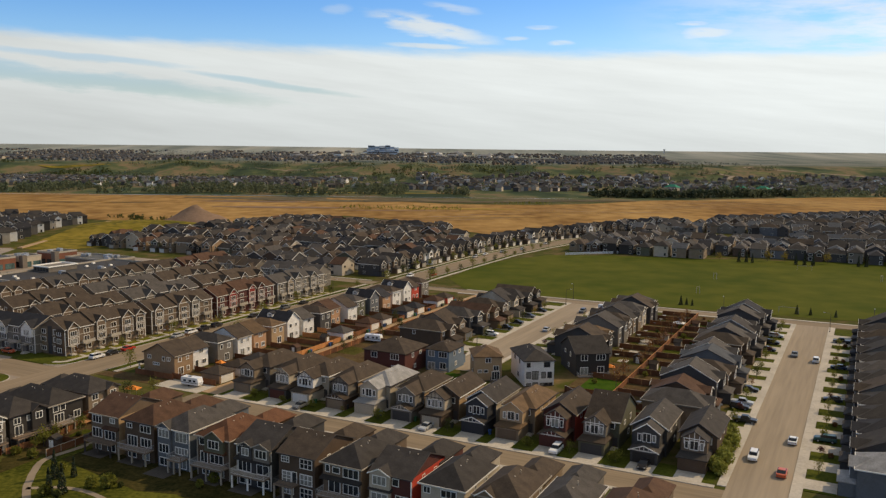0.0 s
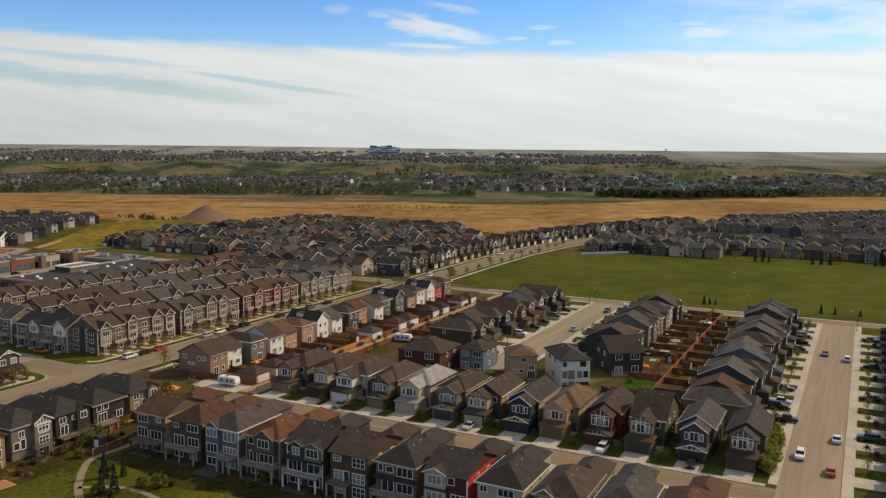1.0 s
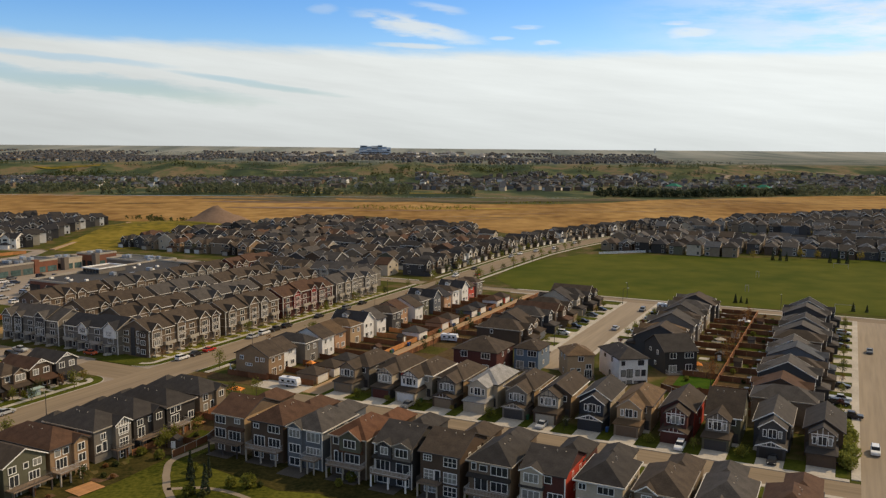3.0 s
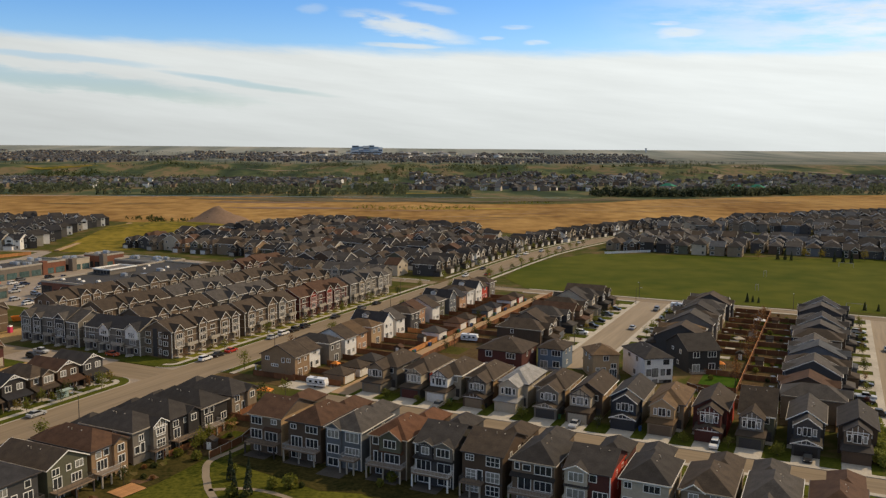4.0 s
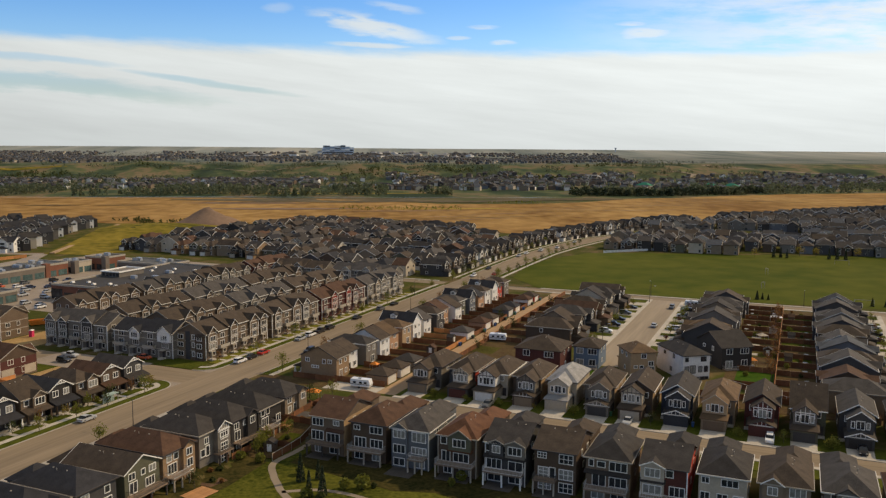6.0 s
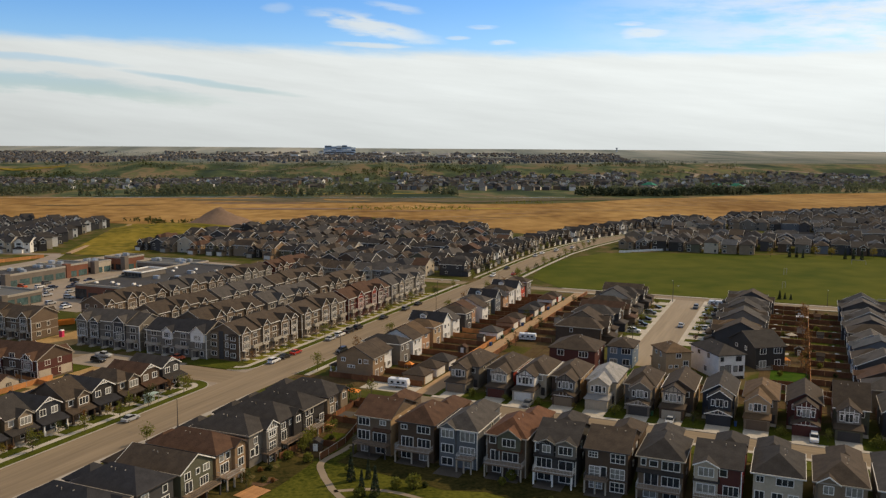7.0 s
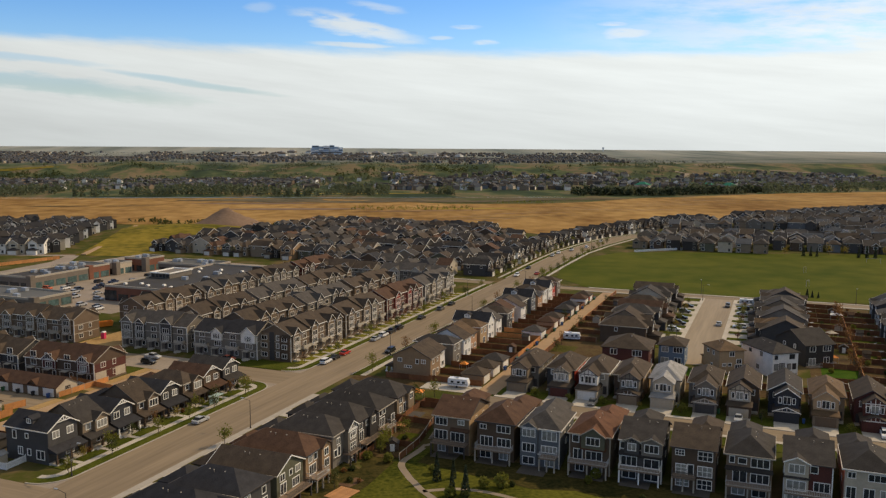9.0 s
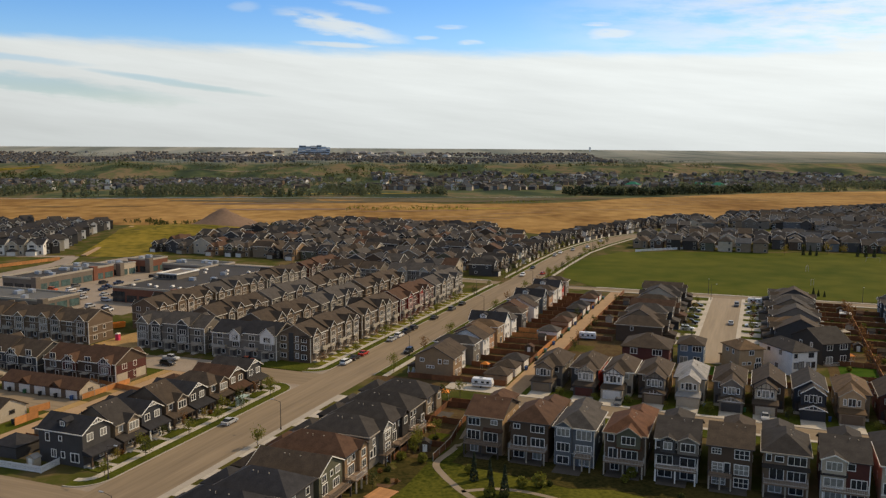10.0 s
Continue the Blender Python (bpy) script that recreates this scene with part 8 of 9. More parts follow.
for i, (v, u) in enumerate(((-386.5, 238), (-371.8, 241.8), (-366.5, 247.3), (-369.2, 253), (-362.9, 257), (-356, 237), (-350.4, 237.7), (-372.7, 264), (-366.8, 270.7), (-332.6, 213.0), (-328.3, 209.1), (-350, 213), (-345, 226), (-358, 226), (-352, 251), (-352, 263), (-357, 280), (-362, 290), (-352, 295), (-380, 262), (-375, 228), (-362, 216), (-385, 250), (-379, 241), (-346, 237), (-341, 213), (-374, 215), (-370, 285), (-350, 305), (-360, 305), (-372, 226), (-360, 270), (-368, 236))):
    car(v, u, 90 if i % 3 else 0, LOT.choice(["sedan", "suv", "suv", "pickup"]), LOT.choice(["white", "silver", "black", "grey", "black", "orange", "blue"]), False)


def trailer(v, u, rot, label):
    root = thing("camper_trailer", at(v, u, 0.1, rot) @ Matrix.Scale(0.88, 4), label, "camper trailer", "camper trailers")
    white = PAINT["white"]
    b = Build()
    loft(b, [(-3.2, 0.55), (3.1, 0.55), (3.3, 1.4), (2.9, 2.75), (-3.1, 2.8), (-3.3, 2.2)], (-1.2, -1.12, 1.12, 1.2), (0.985, 1, 1, 0.985))
    part("body", b.mesh("body", white), root)
    for x in (-1.8, 0.2, 1.8):
        b = Build()
        b.box(x - 0.45, x + 0.45, -1.24, -1.19, 1.5, 2.1)
        part("window", b.mesh("window", CARGLASS), root)
    b = Build()
    b.box(-3.1, 2.9, -1.225, -1.19, 1.1, 1.3)
    part("stripe", b.mesh("stripe", PAINT["grey"]), root)
    for y in (-1, 1):
        b = Build()
        b.cyl((-0.4, y - 0.1, 0.28), (-0.4, y + 0.1, 0.28), 0.33, 0.33, 12)
        part("wheel", b.mesh("wheel", TYRE), root)
    b = Build()
    b.box(-1.0, 0.0, -0.4, 0.4, 2.75, 3.05)
    part("roof_unit", b.mesh("roof_unit", METAL), root)
    b = Build()
    b.prism([(3.1, 0.5), (4.3, 0.5), (4.3, 0.62), (3.1, 0.62)], -0.08, 0.08)
    part("drawbar", b.mesh("drawbar", TYRE), root)
    return root


trailer(-157.4, 162.8, 4, "white camper trailer parked beside the lane garages")
trailer(-142.4, 230.4, 8, "white camper trailer in a back yard by the lane")
trailer(-90.2, 321.5, 0, "white camper trailer on a driveway")


# ---- shops ----
BRICK = material("red_brown_cladding", (0.19, 0.075, 0.042), 0.8, 0.2, 0.2, 2.0)
STONE = material("grey_stone_cladding", (0.165, 0.135, 0.105), 0.8, 0.2, 0.2, 2.0)
FLAT = material("flat_roof_membrane", (0.10, 0.10, 0.095), 0.9, 0.15, 0.08, 0.8)
TEALGLASS = material("teal_shop_glass", (0.07, 0.115, 0.11), 0.1, 0.4, 0.3, 1.0, spec=0.5)
DARKROOF = material("dark_roof_membrane", (0.045, 0.042, 0.04), 0.95, 0.2, 0.08, 0.8)


def shop(v0, v1, u0, u1, h, wall, accent, roof, label, units=4):
    w, d = v1 - v0, u1 - u0
    root = thing("shop_building", at((v0 + v1) / 2, (u0 + u1) / 2), label, "shop", "shops by the car park")
    b = Build()
    b.box(-w / 2, w / 2, -d / 2, d / 2, -0.3, h - 0.6)
    part("wall", b.mesh("wall", wall), root)
    b = Build()
    b.box(-w / 2 + 0.4, w / 2 - 0.4, -d / 2 + 0.4, d / 2 - 0.4, h - 0.6, h - 0.45)
    part("flat_roof", b.mesh("flat_roof", roof), root)
    b = Build()
    z0, z1 = h - 0.6, h + 0.25
    o, i = [(-w / 2 - .1, -d / 2 - .1), (w / 2 + .1, -d / 2 - .1), (w / 2 + .1, d / 2 + .1), (-w / 2 - .1, d / 2 + .1)], [(-w / 2 + .4, -d / 2 + .4), (w / 2 - .4, -d / 2 + .4), (w / 2 - .4, d / 2 - .4), (-w / 2 + .4, d / 2 - .4)]
    pts = [(*p, z0) for p in o] + [(*p, z1) for p in o] + [(*p, z0) for p in i] + [(*p, z1) for p in i]
    fs = []
    for k in range(4):
        j = (k + 1) % 4
        fs += [(k, j, 4 + j, 4 + k), (4 + k, 4 + j, 12 + j, 12 + k), (8 + j, 8 + k, 12 + k, 12 + j)]
    b.solid(pts, fs)
    part("parapet", b.mesh("parapet", TRIM_T), root)
    r = random.Random(int(w * 10 + d))
    for k in range(units):
        x, y = r.uniform(-w / 2 + 3, w / 2 - 3), r.uniform(-d / 2 + 3, d / 2 - 3)
        b = Build()
        b.box(x - 1.3, x + 1.3, y - 0.9, y + 0.9, h - 0.45, h + 0.9)
        part("roof_unit", b.mesh("roof_unit", METAL), root)
    n = max(2, int(w / 6))
    for k in range(n):
        x = -w / 2 + w * (k + 0.5) / n
        b = Build()
        b.box(x - w / n * 0.4, x + w / n * 0.4, -d / 2 - 0.06, -d / 2 + 0.02, 0.3, 3.2)
        part("shop_window", b.mesh("shop_window", GLASS), root)
    n = max(2, int(d / 6))
    for k in range(n):
        y = -d / 2 + d * (k + 0.5) / n
        b = Build()
        b.box(w / 2 - 0.02, w / 2 + 0.06, y - d / n * 0.4, y + d / n * 0.4, 0.3, 3.2)
        part("shop_window", b.mesh("shop_window", TEALGLASS), root)
    b = Build()
    b.box(w / 2 - 2.6, w / 2 + 0.3, -d / 2 - 0.3, -d / 2 + 2.4, -0.2, h + 0.5)
    part("corner_tower", b.mesh("corner_tower", accent), root)
    return root


big_shop = shop(-342, -309.5, 227, 300, 6.5, BRICK, BRICK, DARKROOF, "large red-brown shop with a dark flat roof", 3)
b = Build()
b.box(-15.2, -4.8, -9.7, 5.7, 6.0, 8.2)
roof_house = part("roof_house", b.mesh("roof_house", WALLS["grey"]), big_shop)
b = Build()
for x0, x1, y0, y1 in ((-15.6, -4.4, -10.1, -9.4), (-15.6, -4.4, 5.4, 6.1), (-15.6, -14.9, -9.4, 5.4), (-5.1, -4.4, -9.4, 5.4)):
    b.box(x0, x1, y0, y1, 8.2, 8.7)
part("parapet", b.mesh("parapet", TRIM), roof_house, "white parapet")
for k in range(5):
    b = Build()
    b.box(-14.6 + k * 2.0, -13.0 + k * 2.0, -9.78, -9.7, 6.4, 7.9)
    part("window", b.mesh("window", GLASS), roof_house)
for k in range(10):
    b = Build()
    x, y = -12 + (k % 5) * 6.0, -29 + (k // 5) * 9 + (k % 2) * 3 if k < 5 else 12 + (k % 2) * 9
    b.prism([(x - 0.7, 6.0), (x + 0.7, 6.0), (x + 0.45, 6.7), (x - 0.45, 6.7)], y - 0.7, y + 0.7)
    part("skylight", b.mesh("skylight", WALLS["white"]), big_shop)
b = Build()
b.box(-16.35, -10.0, -36.62, -36.4, 0.3, 4.6)
part("shop_window", b.mesh("shop_window", GLASS), big_shop)
shop(-411, -391, 233, 267, 6.0, STONE, STONE, DARKROOF, "long stone-clad shop row with glass fronts and a dark flat roof", 7)
shop(-411, -391, 267.6, 281, 6.4, BRICK, BRICK, FLAT, "red-brown end shop of the row with a flat roof", 3)
shop(-404, -389.5, 284, 295, 6.0, WALLS["light"], STONE, FLAT, "pale shop with a white canopy edge and a flat roof", 4)
shop(-398, -384, 299, 313, 7.0, BRICK, STONE, FLAT, "brick shop with a pale corner tower", 3)
shop(-376, -343.5, 299, 316, 5.5, STONE, BRICK, FLAT, "grey shop row with many roof units", 9)
shop(-404, -349, 197, 216, 5.0, STONE, STONE, FLAT, "long low pale building with a flat roof and roof units", 8)


# ---- street furniture ----
def street_lamp(v, u, rot, h=6.6):
    if "lamp_post" not in CACHE:
        b = Build()
        b.cyl((0, 0, -0.3), (0, 0, h), 0.11, 0.06, 8)
        b.cyl((0, 0, 0), (0, 0, 0.5), 0.2, 0.18, 8)
        CACHE["lamp_post"] = b.mesh("pole", TRIM_D)
        b = Build()
        b.cyl((0, 0, h - 0.1), (1.9, 0, h + 0.35), 0.05, 0.04, 6)
        CACHE["lamp_arm"] = b.mesh("arm", TRIM_D)
        b = Build()
        b.box(1.75, 2.5, -0.16, 0.16, h + 0.26, h + 0.42)
        CACHE["lamp_head"] = b.mesh("lamp_head", METAL)
    root = thing("street_lamp", at(v, u, 0.1, rot), "tall dark street lamp with a curved arm", "street lamp", "street lamps")
    part("pole", CACHE["lamp_post"], root)
    part("arm", CACHE["lamp_arm"], root)
    part("lamp_head", CACHE["lamp_head"], root)


for k in range(12):
    u = 76 + k * 37
    if not 140 < u < 160:
        street_lamp(-205.0 if k % 2 == 0 else -189.4, u, 0 if k % 2 == 0 else 180)
street_lamp(-8.9, 322, 180)
street_lamp(-109.3, 240, 0)
street_lamp(-108.0, 325, 0)
for v in (-110, -48, 5):
    street_lamp(v, 340.6, -90)
street_lamp(-187.4, 58, 180)


def goal(v, u, rot, w, h, label):
    root = thing("goal", at(v, u, 0.1, rot), label, "goal", "goals on the field")
    for x in (-w / 2, w / 2):
        b = Build()
        b.cyl((x, 0, 0), (x, 0, h), 0.09, 0.09, 6)
        part("post", b.mesh("post", RAIL), root)
    b = Build()
    b.cyl((-w / 2, 0, h), (w / 2, 0, h), 0.09, 0.09, 6)
    part("crossbar", b.mesh("crossbar", RAIL), root)


goal(-25, 353, 0, 7.3, 2.4, "white football goal at the field's edge")
goal(-28, 490, 0, 7.3, 2.4, "white football goal at the far side")
goal(-65.6, 430.8, 40, 1.6, 3.2, "small white practice frame on the grass")
goal(-65.4, 382.9, 40, 1.6, 3.0, "small white practice frame on the grass")
goal(8.9, 464.1, 60, 1.6, 3.2, "small white practice frame on the grass")

shelter = thing("bus_shelter", at(-207.6, 124.5, 0.15, 90), "glass bus shelter with a pale teal roof", "bus shelter")
TEAL = material("teal_glass_roof", (0.34, 0.43, 0.38), 0.25, 0.1, 0.5, 2.0)
b = Build()
b.prism([(-2.0, 2.4), (2.0, 2.4), (1.9, 2.55), (-1.9, 2.55)], -0.9, 0.9)
part("roof", b.mesh("roof", TEAL), shelter)
for x, y in ((-1.8, -0.7), (1.8, -0.7), (-1.8, 0.7), (1.8, 0.7)):
    b = Build()
    b.box(x - 0.05, x + 0.05, y - 0.05, y + 0.05, 0, 2.4)
    part("post", b.mesh("post", METAL), shelter)
b = Build()
b.box(-1.75, 1.75, 0.68, 0.72, 0.3, 2.2)
part("back_pane", b.mesh("back_pane", TEAL), shelter)

# ---- yard things ----
BLUE_T = material("blue_pool_cover", (0.04, 0.22, 0.55), 0.4, 0.1, 0.6, 3.0)
ORANGE_T = material("orange_fabric", (0.75, 0.24, 0.03), 0.7, 0.12, 0.8, 4.0)
pool = thing("garden_pool", at(-158.5, 232.8, 0.06), "above-ground pool with a bright blue cover", "pool")
b = Build()
b.cyl((0, 0, 0), (0, 0, 1.2), 2.2, 2.2, 20)
part("side", b.mesh("side", WALLS["light"]), pool)
b = Build()
b.cyl((0, 0, 1.2), (0, 0, 1.26), 2.1, 2.1, 20)
part("cover", b.mesh("cover", BLUE_T), pool)


def canopy_tent(v, u, rot, w, d, mat, label):
    root = thing("garden_canopy", at(v, u, height(*xy(v, u)) + 0.05, rot), label, "canopy", "garden canopies")
    for x in (-w / 2, w / 2):
        for y in (-d / 2, d / 2):
            b = Build()
            b.cyl((x, y, 0), (x, y, 2.1), 0.04, 0.04, 6)
            part("leg", b.mesh("leg", METAL), root)
    b = Build()
    o = 0.15
    p = [(-w / 2 - o, -d / 2 - o, 2.1), (w / 2 + o, -d / 2 - o, 2.1), (w / 2 + o, d / 2 + o, 2.1), (-w / 2 - o, d / 2 + o, 2.1), (0, 0, 2.9)]
    b.solid(p, [(0, 1, 4), (1, 2, 4), (2, 3, 4), (3, 0, 4), (3, 2, 1, 0)])
    part("canopy", b.mesh("canopy", mat), root)


canopy_tent(-163.6, 148.5, 10, 3.6, 2.2, ORANGE_T, "bright orange fabric canopy in a yard")
canopy_tent(-62.5, 229.0, 20, 2.6, 2.0, ORANGE_T, "orange fabric canopy beside a deck")
canopy_tent(-162.0, 179.0, 0, 2.2, 1.6, ORANGE_T, "small orange fabric canopy in a back yard")
canopy_tent(-57.6, 301.5, 0, 4.0, 3.0, WALLS["white"], "white fabric canopy in a back yard")
canopy_tent(-61.0, 266.0, 30, 3.0, 2.6, WALLS["light"], "pale fabric canopy in a back yard")


def shed(v, u, rot, wall, roof, label, w=2.6, d=2.2):
    root = thing("garden_shed", at(v, u, height(*xy(v, u)) + 0.05, rot), label, "shed", "garden sheds")
    b = Build()
    b.box(-w / 2, w / 2, -d / 2, d / 2, 0, 2.0)
    gable_wall(b, (-w / 2, w / 2), -d / 2, d / 2, 2.0, 0.6)
    part("wall", b.mesh("wall", WALLS[wall]), root)
    b = Build()
    gable_roof(b, (-w / 2, w / 2), -d / 2, d / 2, 2.0, 0.6, over=0.2, ends=(0.15, 0.15), t=0.1)
    part("roof", b.mesh("roof", ROOFS[roof]), root)
    b = Build()
    b.box(-0.5, 0.5, -d / 2 - 0.05, -d / 2 + 0.02, 0.05, 1.8)
    part("door", b.mesh("door", TRIM), root)


shed(-224.0, 76.0, 0, "light", "light", "small pale pink garden shed by the white fence", 2.0, 1.7)
shed(-156.5, 119.5, 20, "brown", "dark", "small dark garden shed behind the fence")
for k, (v, u) in enumerate(((-58.5, 246), (-52.5, 240), (-58, 280), (-52, 272), (-58.6, 312), (-52.4, 306), (-140.5, 262), (-140, 300), (-156, 206), (-156, 222), (-156.5, 283))):
    shed(v, u, 90 * (k % 4), ["brown", "taupe", "light", "grey"][k % 4], ["dark", "taupe", "brown"][k % 3], "small garden shed in a fenced yard")


def patio_set(v, u, rot):
    root = thing("patio_table", at(v, u, height(*xy(v, u)) + 0.07, rot), "small pale patio table in a yard", "table", "patio tables")
    b = Build()
    b.cyl((0, 0, 0.70), (0, 0, 0.76), 0.7, 0.7, 14)
    part("tabletop", b.mesh("tabletop", RAIL), root)
    b = Build()
    b.cyl((0, 0, 0), (0, 0, 0.7), 0.06, 0.05, 8)
    part("leg", b.mesh("leg", METAL), root)


YR = random.Random(77)
for k in range(10):
    patio_set(-66.5 + YR.uniform(-0.6, 0.6), 250 + k * 7.8, YR.uniform(0, 90))
for k in range(9):
    patio_set(-47.5 + YR.uniform(-0.6, 0.6), 204 + k * 11.2, YR.uniform(0, 90))
BIN = {k: material("bin_plastic_" + k, c, 0.6, 0.05, 1.0, 4.0) for k, c in dict(blue=(0.03, 0.08, 0.22), black=(0.03, 0.03, 0.03), green=(0.04, 0.12, 0.05)).items()}


def bin_(v, u, rot, col):
    root = thing("wheeled_bin", at(v, u, 0.12, rot), f"{col} plastic wheeled bin", "bin", "wheeled bins")
    if ("bin", col) not in CACHE:
        b = Build()
        b.solid([(-.25, -.3, 0), (.25, -.3, 0), (.25, .3, 0), (-.25, .3, 0), (-.32, -.38, 1), (.32, -.38, 1), (.32, .38, 1), (-.32, .38, 1)], [(0, 3, 2, 1), (4, 5, 6, 7), (0, 1, 5, 4), (1, 2, 6, 5), (2, 3, 7, 6), (3, 0, 4, 7)])
        CACHE["bin", col] = b.mesh("bin_body", BIN[col])
        b = Build()
        b.prism([(-.36, 1.0), (.36, 1.0), (.3, 1.1), (-.3, 1.08)], -0.42, 0.42)
        CACHE["binlid", col] = b.mesh("lid", BIN[col])
    part("bin_body", CACHE["bin", col], root)
    part("lid", CACHE["binlid", col], root)


for k in range(12):
    bin_(-151.2, 184 + k * 11.3, 90, ("blue", "black", "green")[k % 3])
    bin_(-151.2, 185 + k * 11.3, 90, ("black", "green", "blue")[k % 3])
for k in range(5):
    bin_(-272.5 + k * 5.3, 113.2, 0, ("black", "green", "black", "black", "blue")[k])
    bin_(-249.4 - 0.2 * (k % 2), 93.8 + k * 1.2, 90, ("black", "green", "black", "blue", "black")[k])
for k in range(8):
    bin_(-71.9 - k * 9.5, 165.6, 0, ("blue", "black", "green")[k % 3])


def container(v, u, rot, label):
    root = thing("waste_container", at(v, u, 0.05, rot), label, "container", "waste containers")
    b = Build()
    b.solid([(-2.6, -1.1, 0.2), (2.6, -1.1, 0.2), (2.6, 1.1, 0.2), (-2.6, 1.1, 0.2), (-3.0, -1.2, 1.9), (3.0, -1.2, 1.9), (3.0, 1.2, 1.9), (-3.0, 1.2, 1.9), (-2.85, -1.05, 1.9), (2.85, -1.05, 1.9), (2.85, 1.05, 1.9), (-2.85, 1.05, 1.9), (-2.5, -1.0, 0.7), (2.5, -1.0, 0.7), (2.5, 1.0, 0.7), (-2.5, 1.0, 0.7)],
            [(0, 3, 2, 1), (0, 1, 5, 4), (1, 2, 6, 5), (2, 3, 7, 6), (3, 0, 4, 7), (4, 5, 9, 8), (5, 6, 10, 9), (6, 7, 11, 10), (7, 4, 8, 11), (8, 9, 13, 12), (9, 10, 14, 13), (10, 11, 15, 14), (11, 8, 12, 15), (12, 13, 14, 15)])
    part("tub", b.mesh("tub", ORANGE_T), root)
    for x in (-1.8, -0.6, 0.6, 1.8):
        b = Build()
        b.box(x - 0.06, x + 0.06, -1.27, -1.1, 0.25, 1.85)
        part("rib", b.mesh("rib", ORANGE_T), root)


container(-303, 186, 60, "orange-brown waste container near the townhouses")
toilet = thing("portable_toilet", at(-288.8, 171, 0.05, 10), "bright pink portable toilet on the building site", "toilet")
PINK = material("pink_plastic", (0.65, 0.05, 0.14), 0.5, 0.08, 1.0, 4.0)
b = Build()
b.box(-0.6, 0.6, -0.6, 0.6, 0.0, 2.1)
part("cabin", b.mesh("cabin", PINK), toilet)
b = Build()
b.prism([(-0.68, 2.1), (0.68, 2.1), (0.4, 2.4), (-0.4, 2.4)], -0.68, 0.68)
part("roof", b.mesh("roof", WALLS["white"]), toilet)
b = Build()
b.box(-0.4, 0.4, -0.65, -0.58, 0.1, 1.9)
part("door", b.mesh("door", PINK), toilet)

# ---- gardens behind the boulevard houses ----
BED = material("garden_bed_soil", (0.10, 0.050, 0.026), 0.95, 0.3, 0.4, 3.0, 0.4, tint=(0.15, 0.085, 0.04))
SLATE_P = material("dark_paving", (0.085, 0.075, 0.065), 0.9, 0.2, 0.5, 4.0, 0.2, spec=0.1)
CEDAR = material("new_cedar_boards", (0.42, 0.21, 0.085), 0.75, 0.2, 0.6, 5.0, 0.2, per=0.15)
# rough brownish grass, its colour deepened for the shade the houses cast
YGRASS = material("rough_shaded_grass", (0.030, 0.034, 0.009), 1.0, 0.35, 0.12, 1.4, 0.4, tint=(0.075, 0.058, 0.018), spec=0.03)
sheet("back_yard", [(-148.5, 122.9), (-148.5, 115), (-139, 113.4), (-131, 112), (-122, 110.6), (-114, 113), (-104, 111), (-95, 113.5), (-84, 112), (-72, 113.5), (-60, 112.4), (-45, 114), (-24, 113), (-24, 122.9)], YGRASS, "rough back yards below the decks, darkened in colour for house shade", "yard", lift=0.09, step=4)
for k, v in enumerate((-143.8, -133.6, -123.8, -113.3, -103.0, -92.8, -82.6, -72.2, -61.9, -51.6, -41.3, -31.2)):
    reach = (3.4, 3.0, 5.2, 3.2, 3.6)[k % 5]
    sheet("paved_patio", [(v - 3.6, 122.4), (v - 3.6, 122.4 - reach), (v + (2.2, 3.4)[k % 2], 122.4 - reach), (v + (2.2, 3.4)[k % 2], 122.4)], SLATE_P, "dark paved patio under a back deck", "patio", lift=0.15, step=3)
sheet("back_yard", [(-163, 72), (-154, 84), (-152.6, 100), (-153.2, 113), (-160, 122), (-160, 146), (-163, 146)], YGRASS, "rough olive and brown grass of the fenced back yards", "yard", lift=0.11, step=4)
for outline in ([(-158.6, 97.5), (-155.4, 97.6), (-154.4, 101.8), (-158.8, 103.2)], [(-161.2, 84), (-157.8, 84), (-157.6, 89.5), (-161.2, 89.5)], [(-161.2, 115), (-158.9, 115), (-158.9, 119), (-161.2, 119)], [(-155, 86.5), (-152.7, 88), (-152.9, 91), (-155, 90.6)]):
    sheet("garden_bed", outline, BED, "dug brown garden bed behind a house", "garden bed", lift=0.16, step=3)
sheet("fenced_yard", [(-161.6, 112.6), (-153.0, 115.6), (-153.0, 140), (-161.6, 144)], YARD, "brown bare fenced yards with thin grass", "yard", lift=0.2, step=3)
sheet("lawn", [(-158.6, 123.2), (-154.0, 123.2), (-154.0, 128.6), (-158.6, 128.6)], LAWN, "small square of lawn in a fenced yard", "lawn", lift=0.26, step=3)
sheet("paved_patio", [(-161.0, 133.2), (-156.6, 133.2), (-156.6, 138.6), (-161.0, 138.6)], SLATE_P, "dark paved patio behind a house", "patio", lift=0.26, step=3)
for u in (122.2, 132.4, 143.0):
    fence(-161.4, u, -152.9, u, label="brown board fence across the back yards")
platform = thing("timber_platform", at(-159.6, 130.2, height(*xy(-159.6, 130.2)) + 0.2, 4), "low platform of new cedar boards beside a house", "deck")
b = Build()
b.box(-1.4, 1.4, -0.9, -0.75, 0, 0.5)
b.box(-1.4, 1.4, 0.75, 0.9, 0, 0.5)
part("joist", b.mesh("joist", FENCE), platform)
b = Build()
b.box(-0.17, 0.17, -1.1, 1.1, 0.5, 0.56)
plank = b.mesh("board", CEDAR)
for k in range(8):
    part("board", plank, platform, m=pose(-1.33 + k * 0.38, 0, 0))
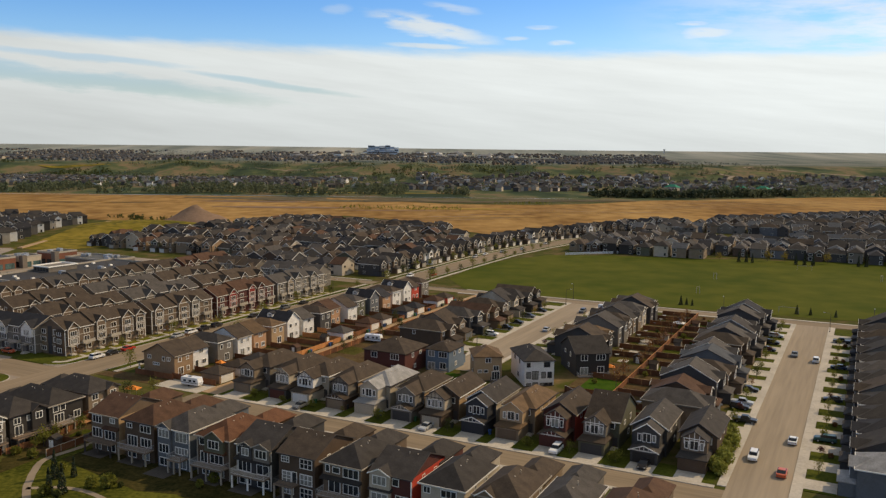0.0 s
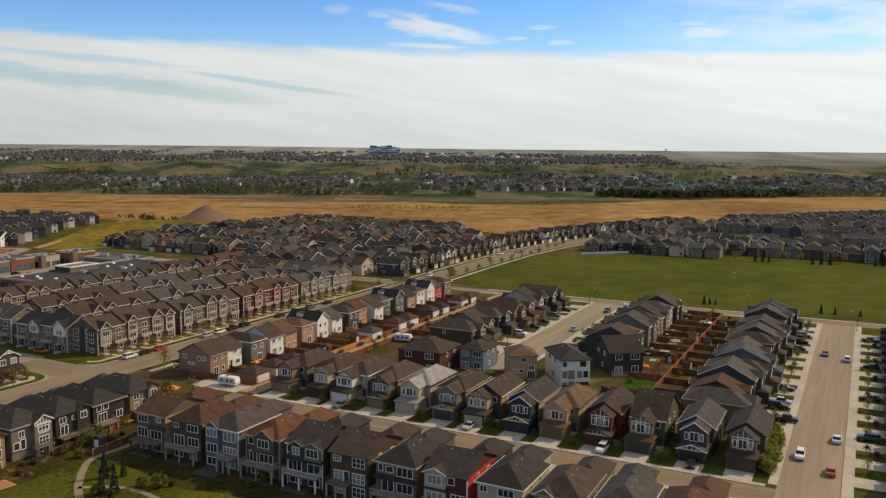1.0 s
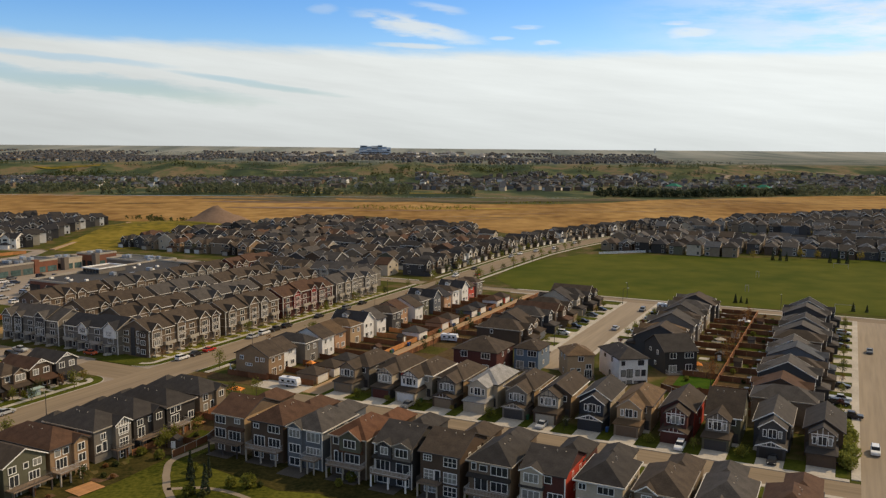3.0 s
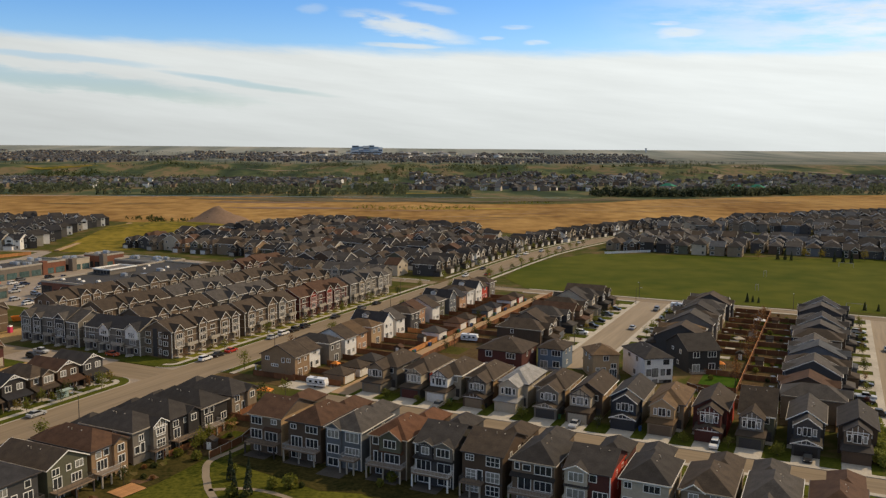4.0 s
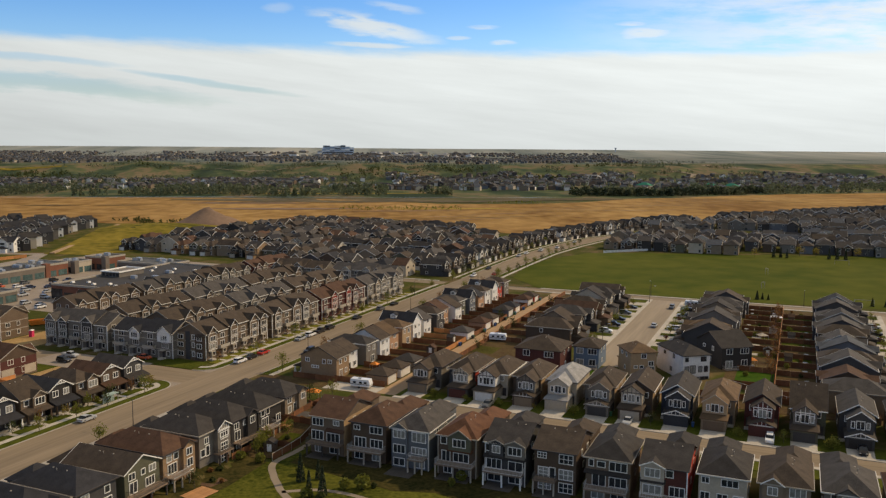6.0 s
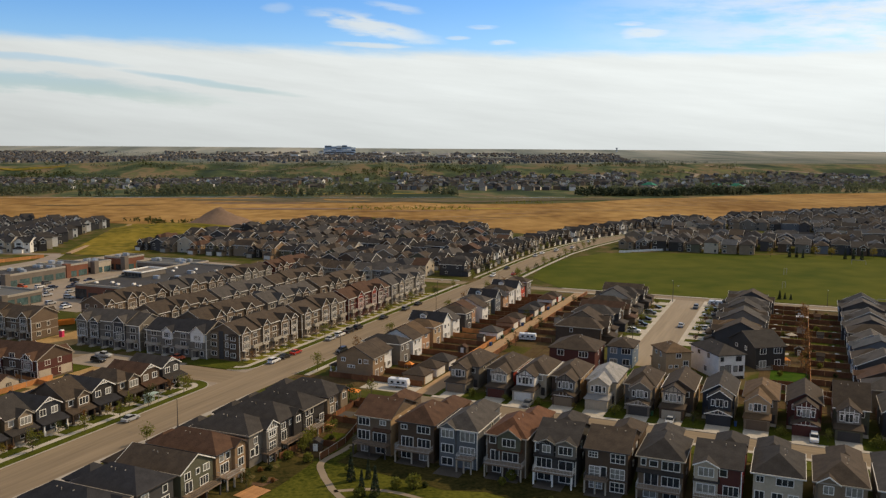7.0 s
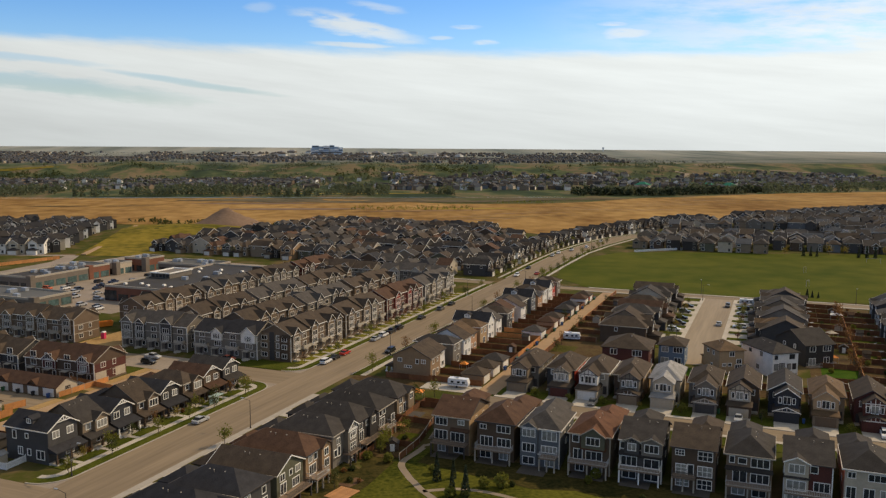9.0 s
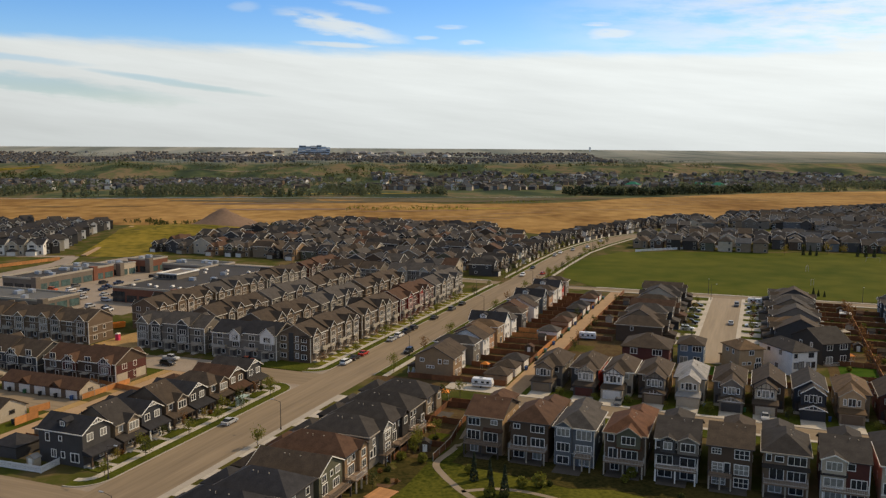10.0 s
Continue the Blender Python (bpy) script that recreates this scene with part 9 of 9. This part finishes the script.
patio = thing("timber_patio", at(-155.3, 94.2, height(*xy(-155.3, 94.2)) + 0.05, -8), "low patio of new orange cedar boards on the grass", "patio")
b = Build()
b.box(-2.3, 2.3, -2.6, -2.4, 0, 0.14)
b.box(-2.3, 2.3, 2.4, 2.6, 0, 0.14)
part("joist", b.mesh("joist", BED), patio)
b = Build()
b.box(-0.17, 0.17, -2.8, 2.8, 0.14, 0.2)
board = b.mesh("board", CEDAR)
for k in range(12):
    part("board", board, patio, m=pose(-2.1 + k * 0.38, 0, 0))
for v, u, s, t in ((-159.3, 119.6, 1.5, 3), (-158.9, 112, 1.2, 3), (-158.9, 105, 1.1, 1), (-159.9, 103.3, 0.9, 2), (-154.3, 112.5, 1.3, 3), (-156.8, 100, 0.9, 1), (-154.9, 100.5, 0.8, 2), (-161.6, 96.5, 0.9, 1), (-158, 88, 0.8, 2), (-161, 92, 1.0, 1), (-156.5, 126, 1.1, 1), (-157.2, 133.5, 1.0, 2),
                   (-131.0, 107.6, 1.35, 3), (-127.7, 109.0, 1.9, 3), (-136, 101.3, 1.3, 1), (-143, 110.6, 1.1, 3), (-126, 110.5, 1.0, 1), (-111.5, 120.5, 1.2, 3), (-112.4, 117.5, 1.0, 3), (-101, 113, 1.1, 1)):
    plant(SHRUBS[t], v, u, s)
for v, u, s in ((-159.2, 122.2, 0.9), (-157.8, 116, 0.75), (-188.2, 101.8, 0.9)):
    plant(TREES[0], v, u, s)
for k in range(26):  # thin hedges and beds in the eastern back yards
    plant(SHRUBS[(1, 2, 3)[k % 3]], (-57.6, -53.4, -63.5, -48.2)[k % 4] + YR.uniform(-1, 1), 208 + k * 4.6, 1.0)
for u in (238, 262, 286, 309):
    slab("lawn", -54.8, -46, u, u + 8.5, 0.061, 0.09, LAWN, "small square of back lawn between fences", "lawn")
    slab("lawn", -67, -56.2, u + 4, u + 11, 0.061, 0.09, GRASS, "thin back lawn between fences", "lawn")
for k in range(6):
    slab("patio_slab", -64.5, -61.5, 244 + k * 13, 247 + k * 13, 0.091, 0.12, CONCRETE, "small concrete patio behind a house", "patio")
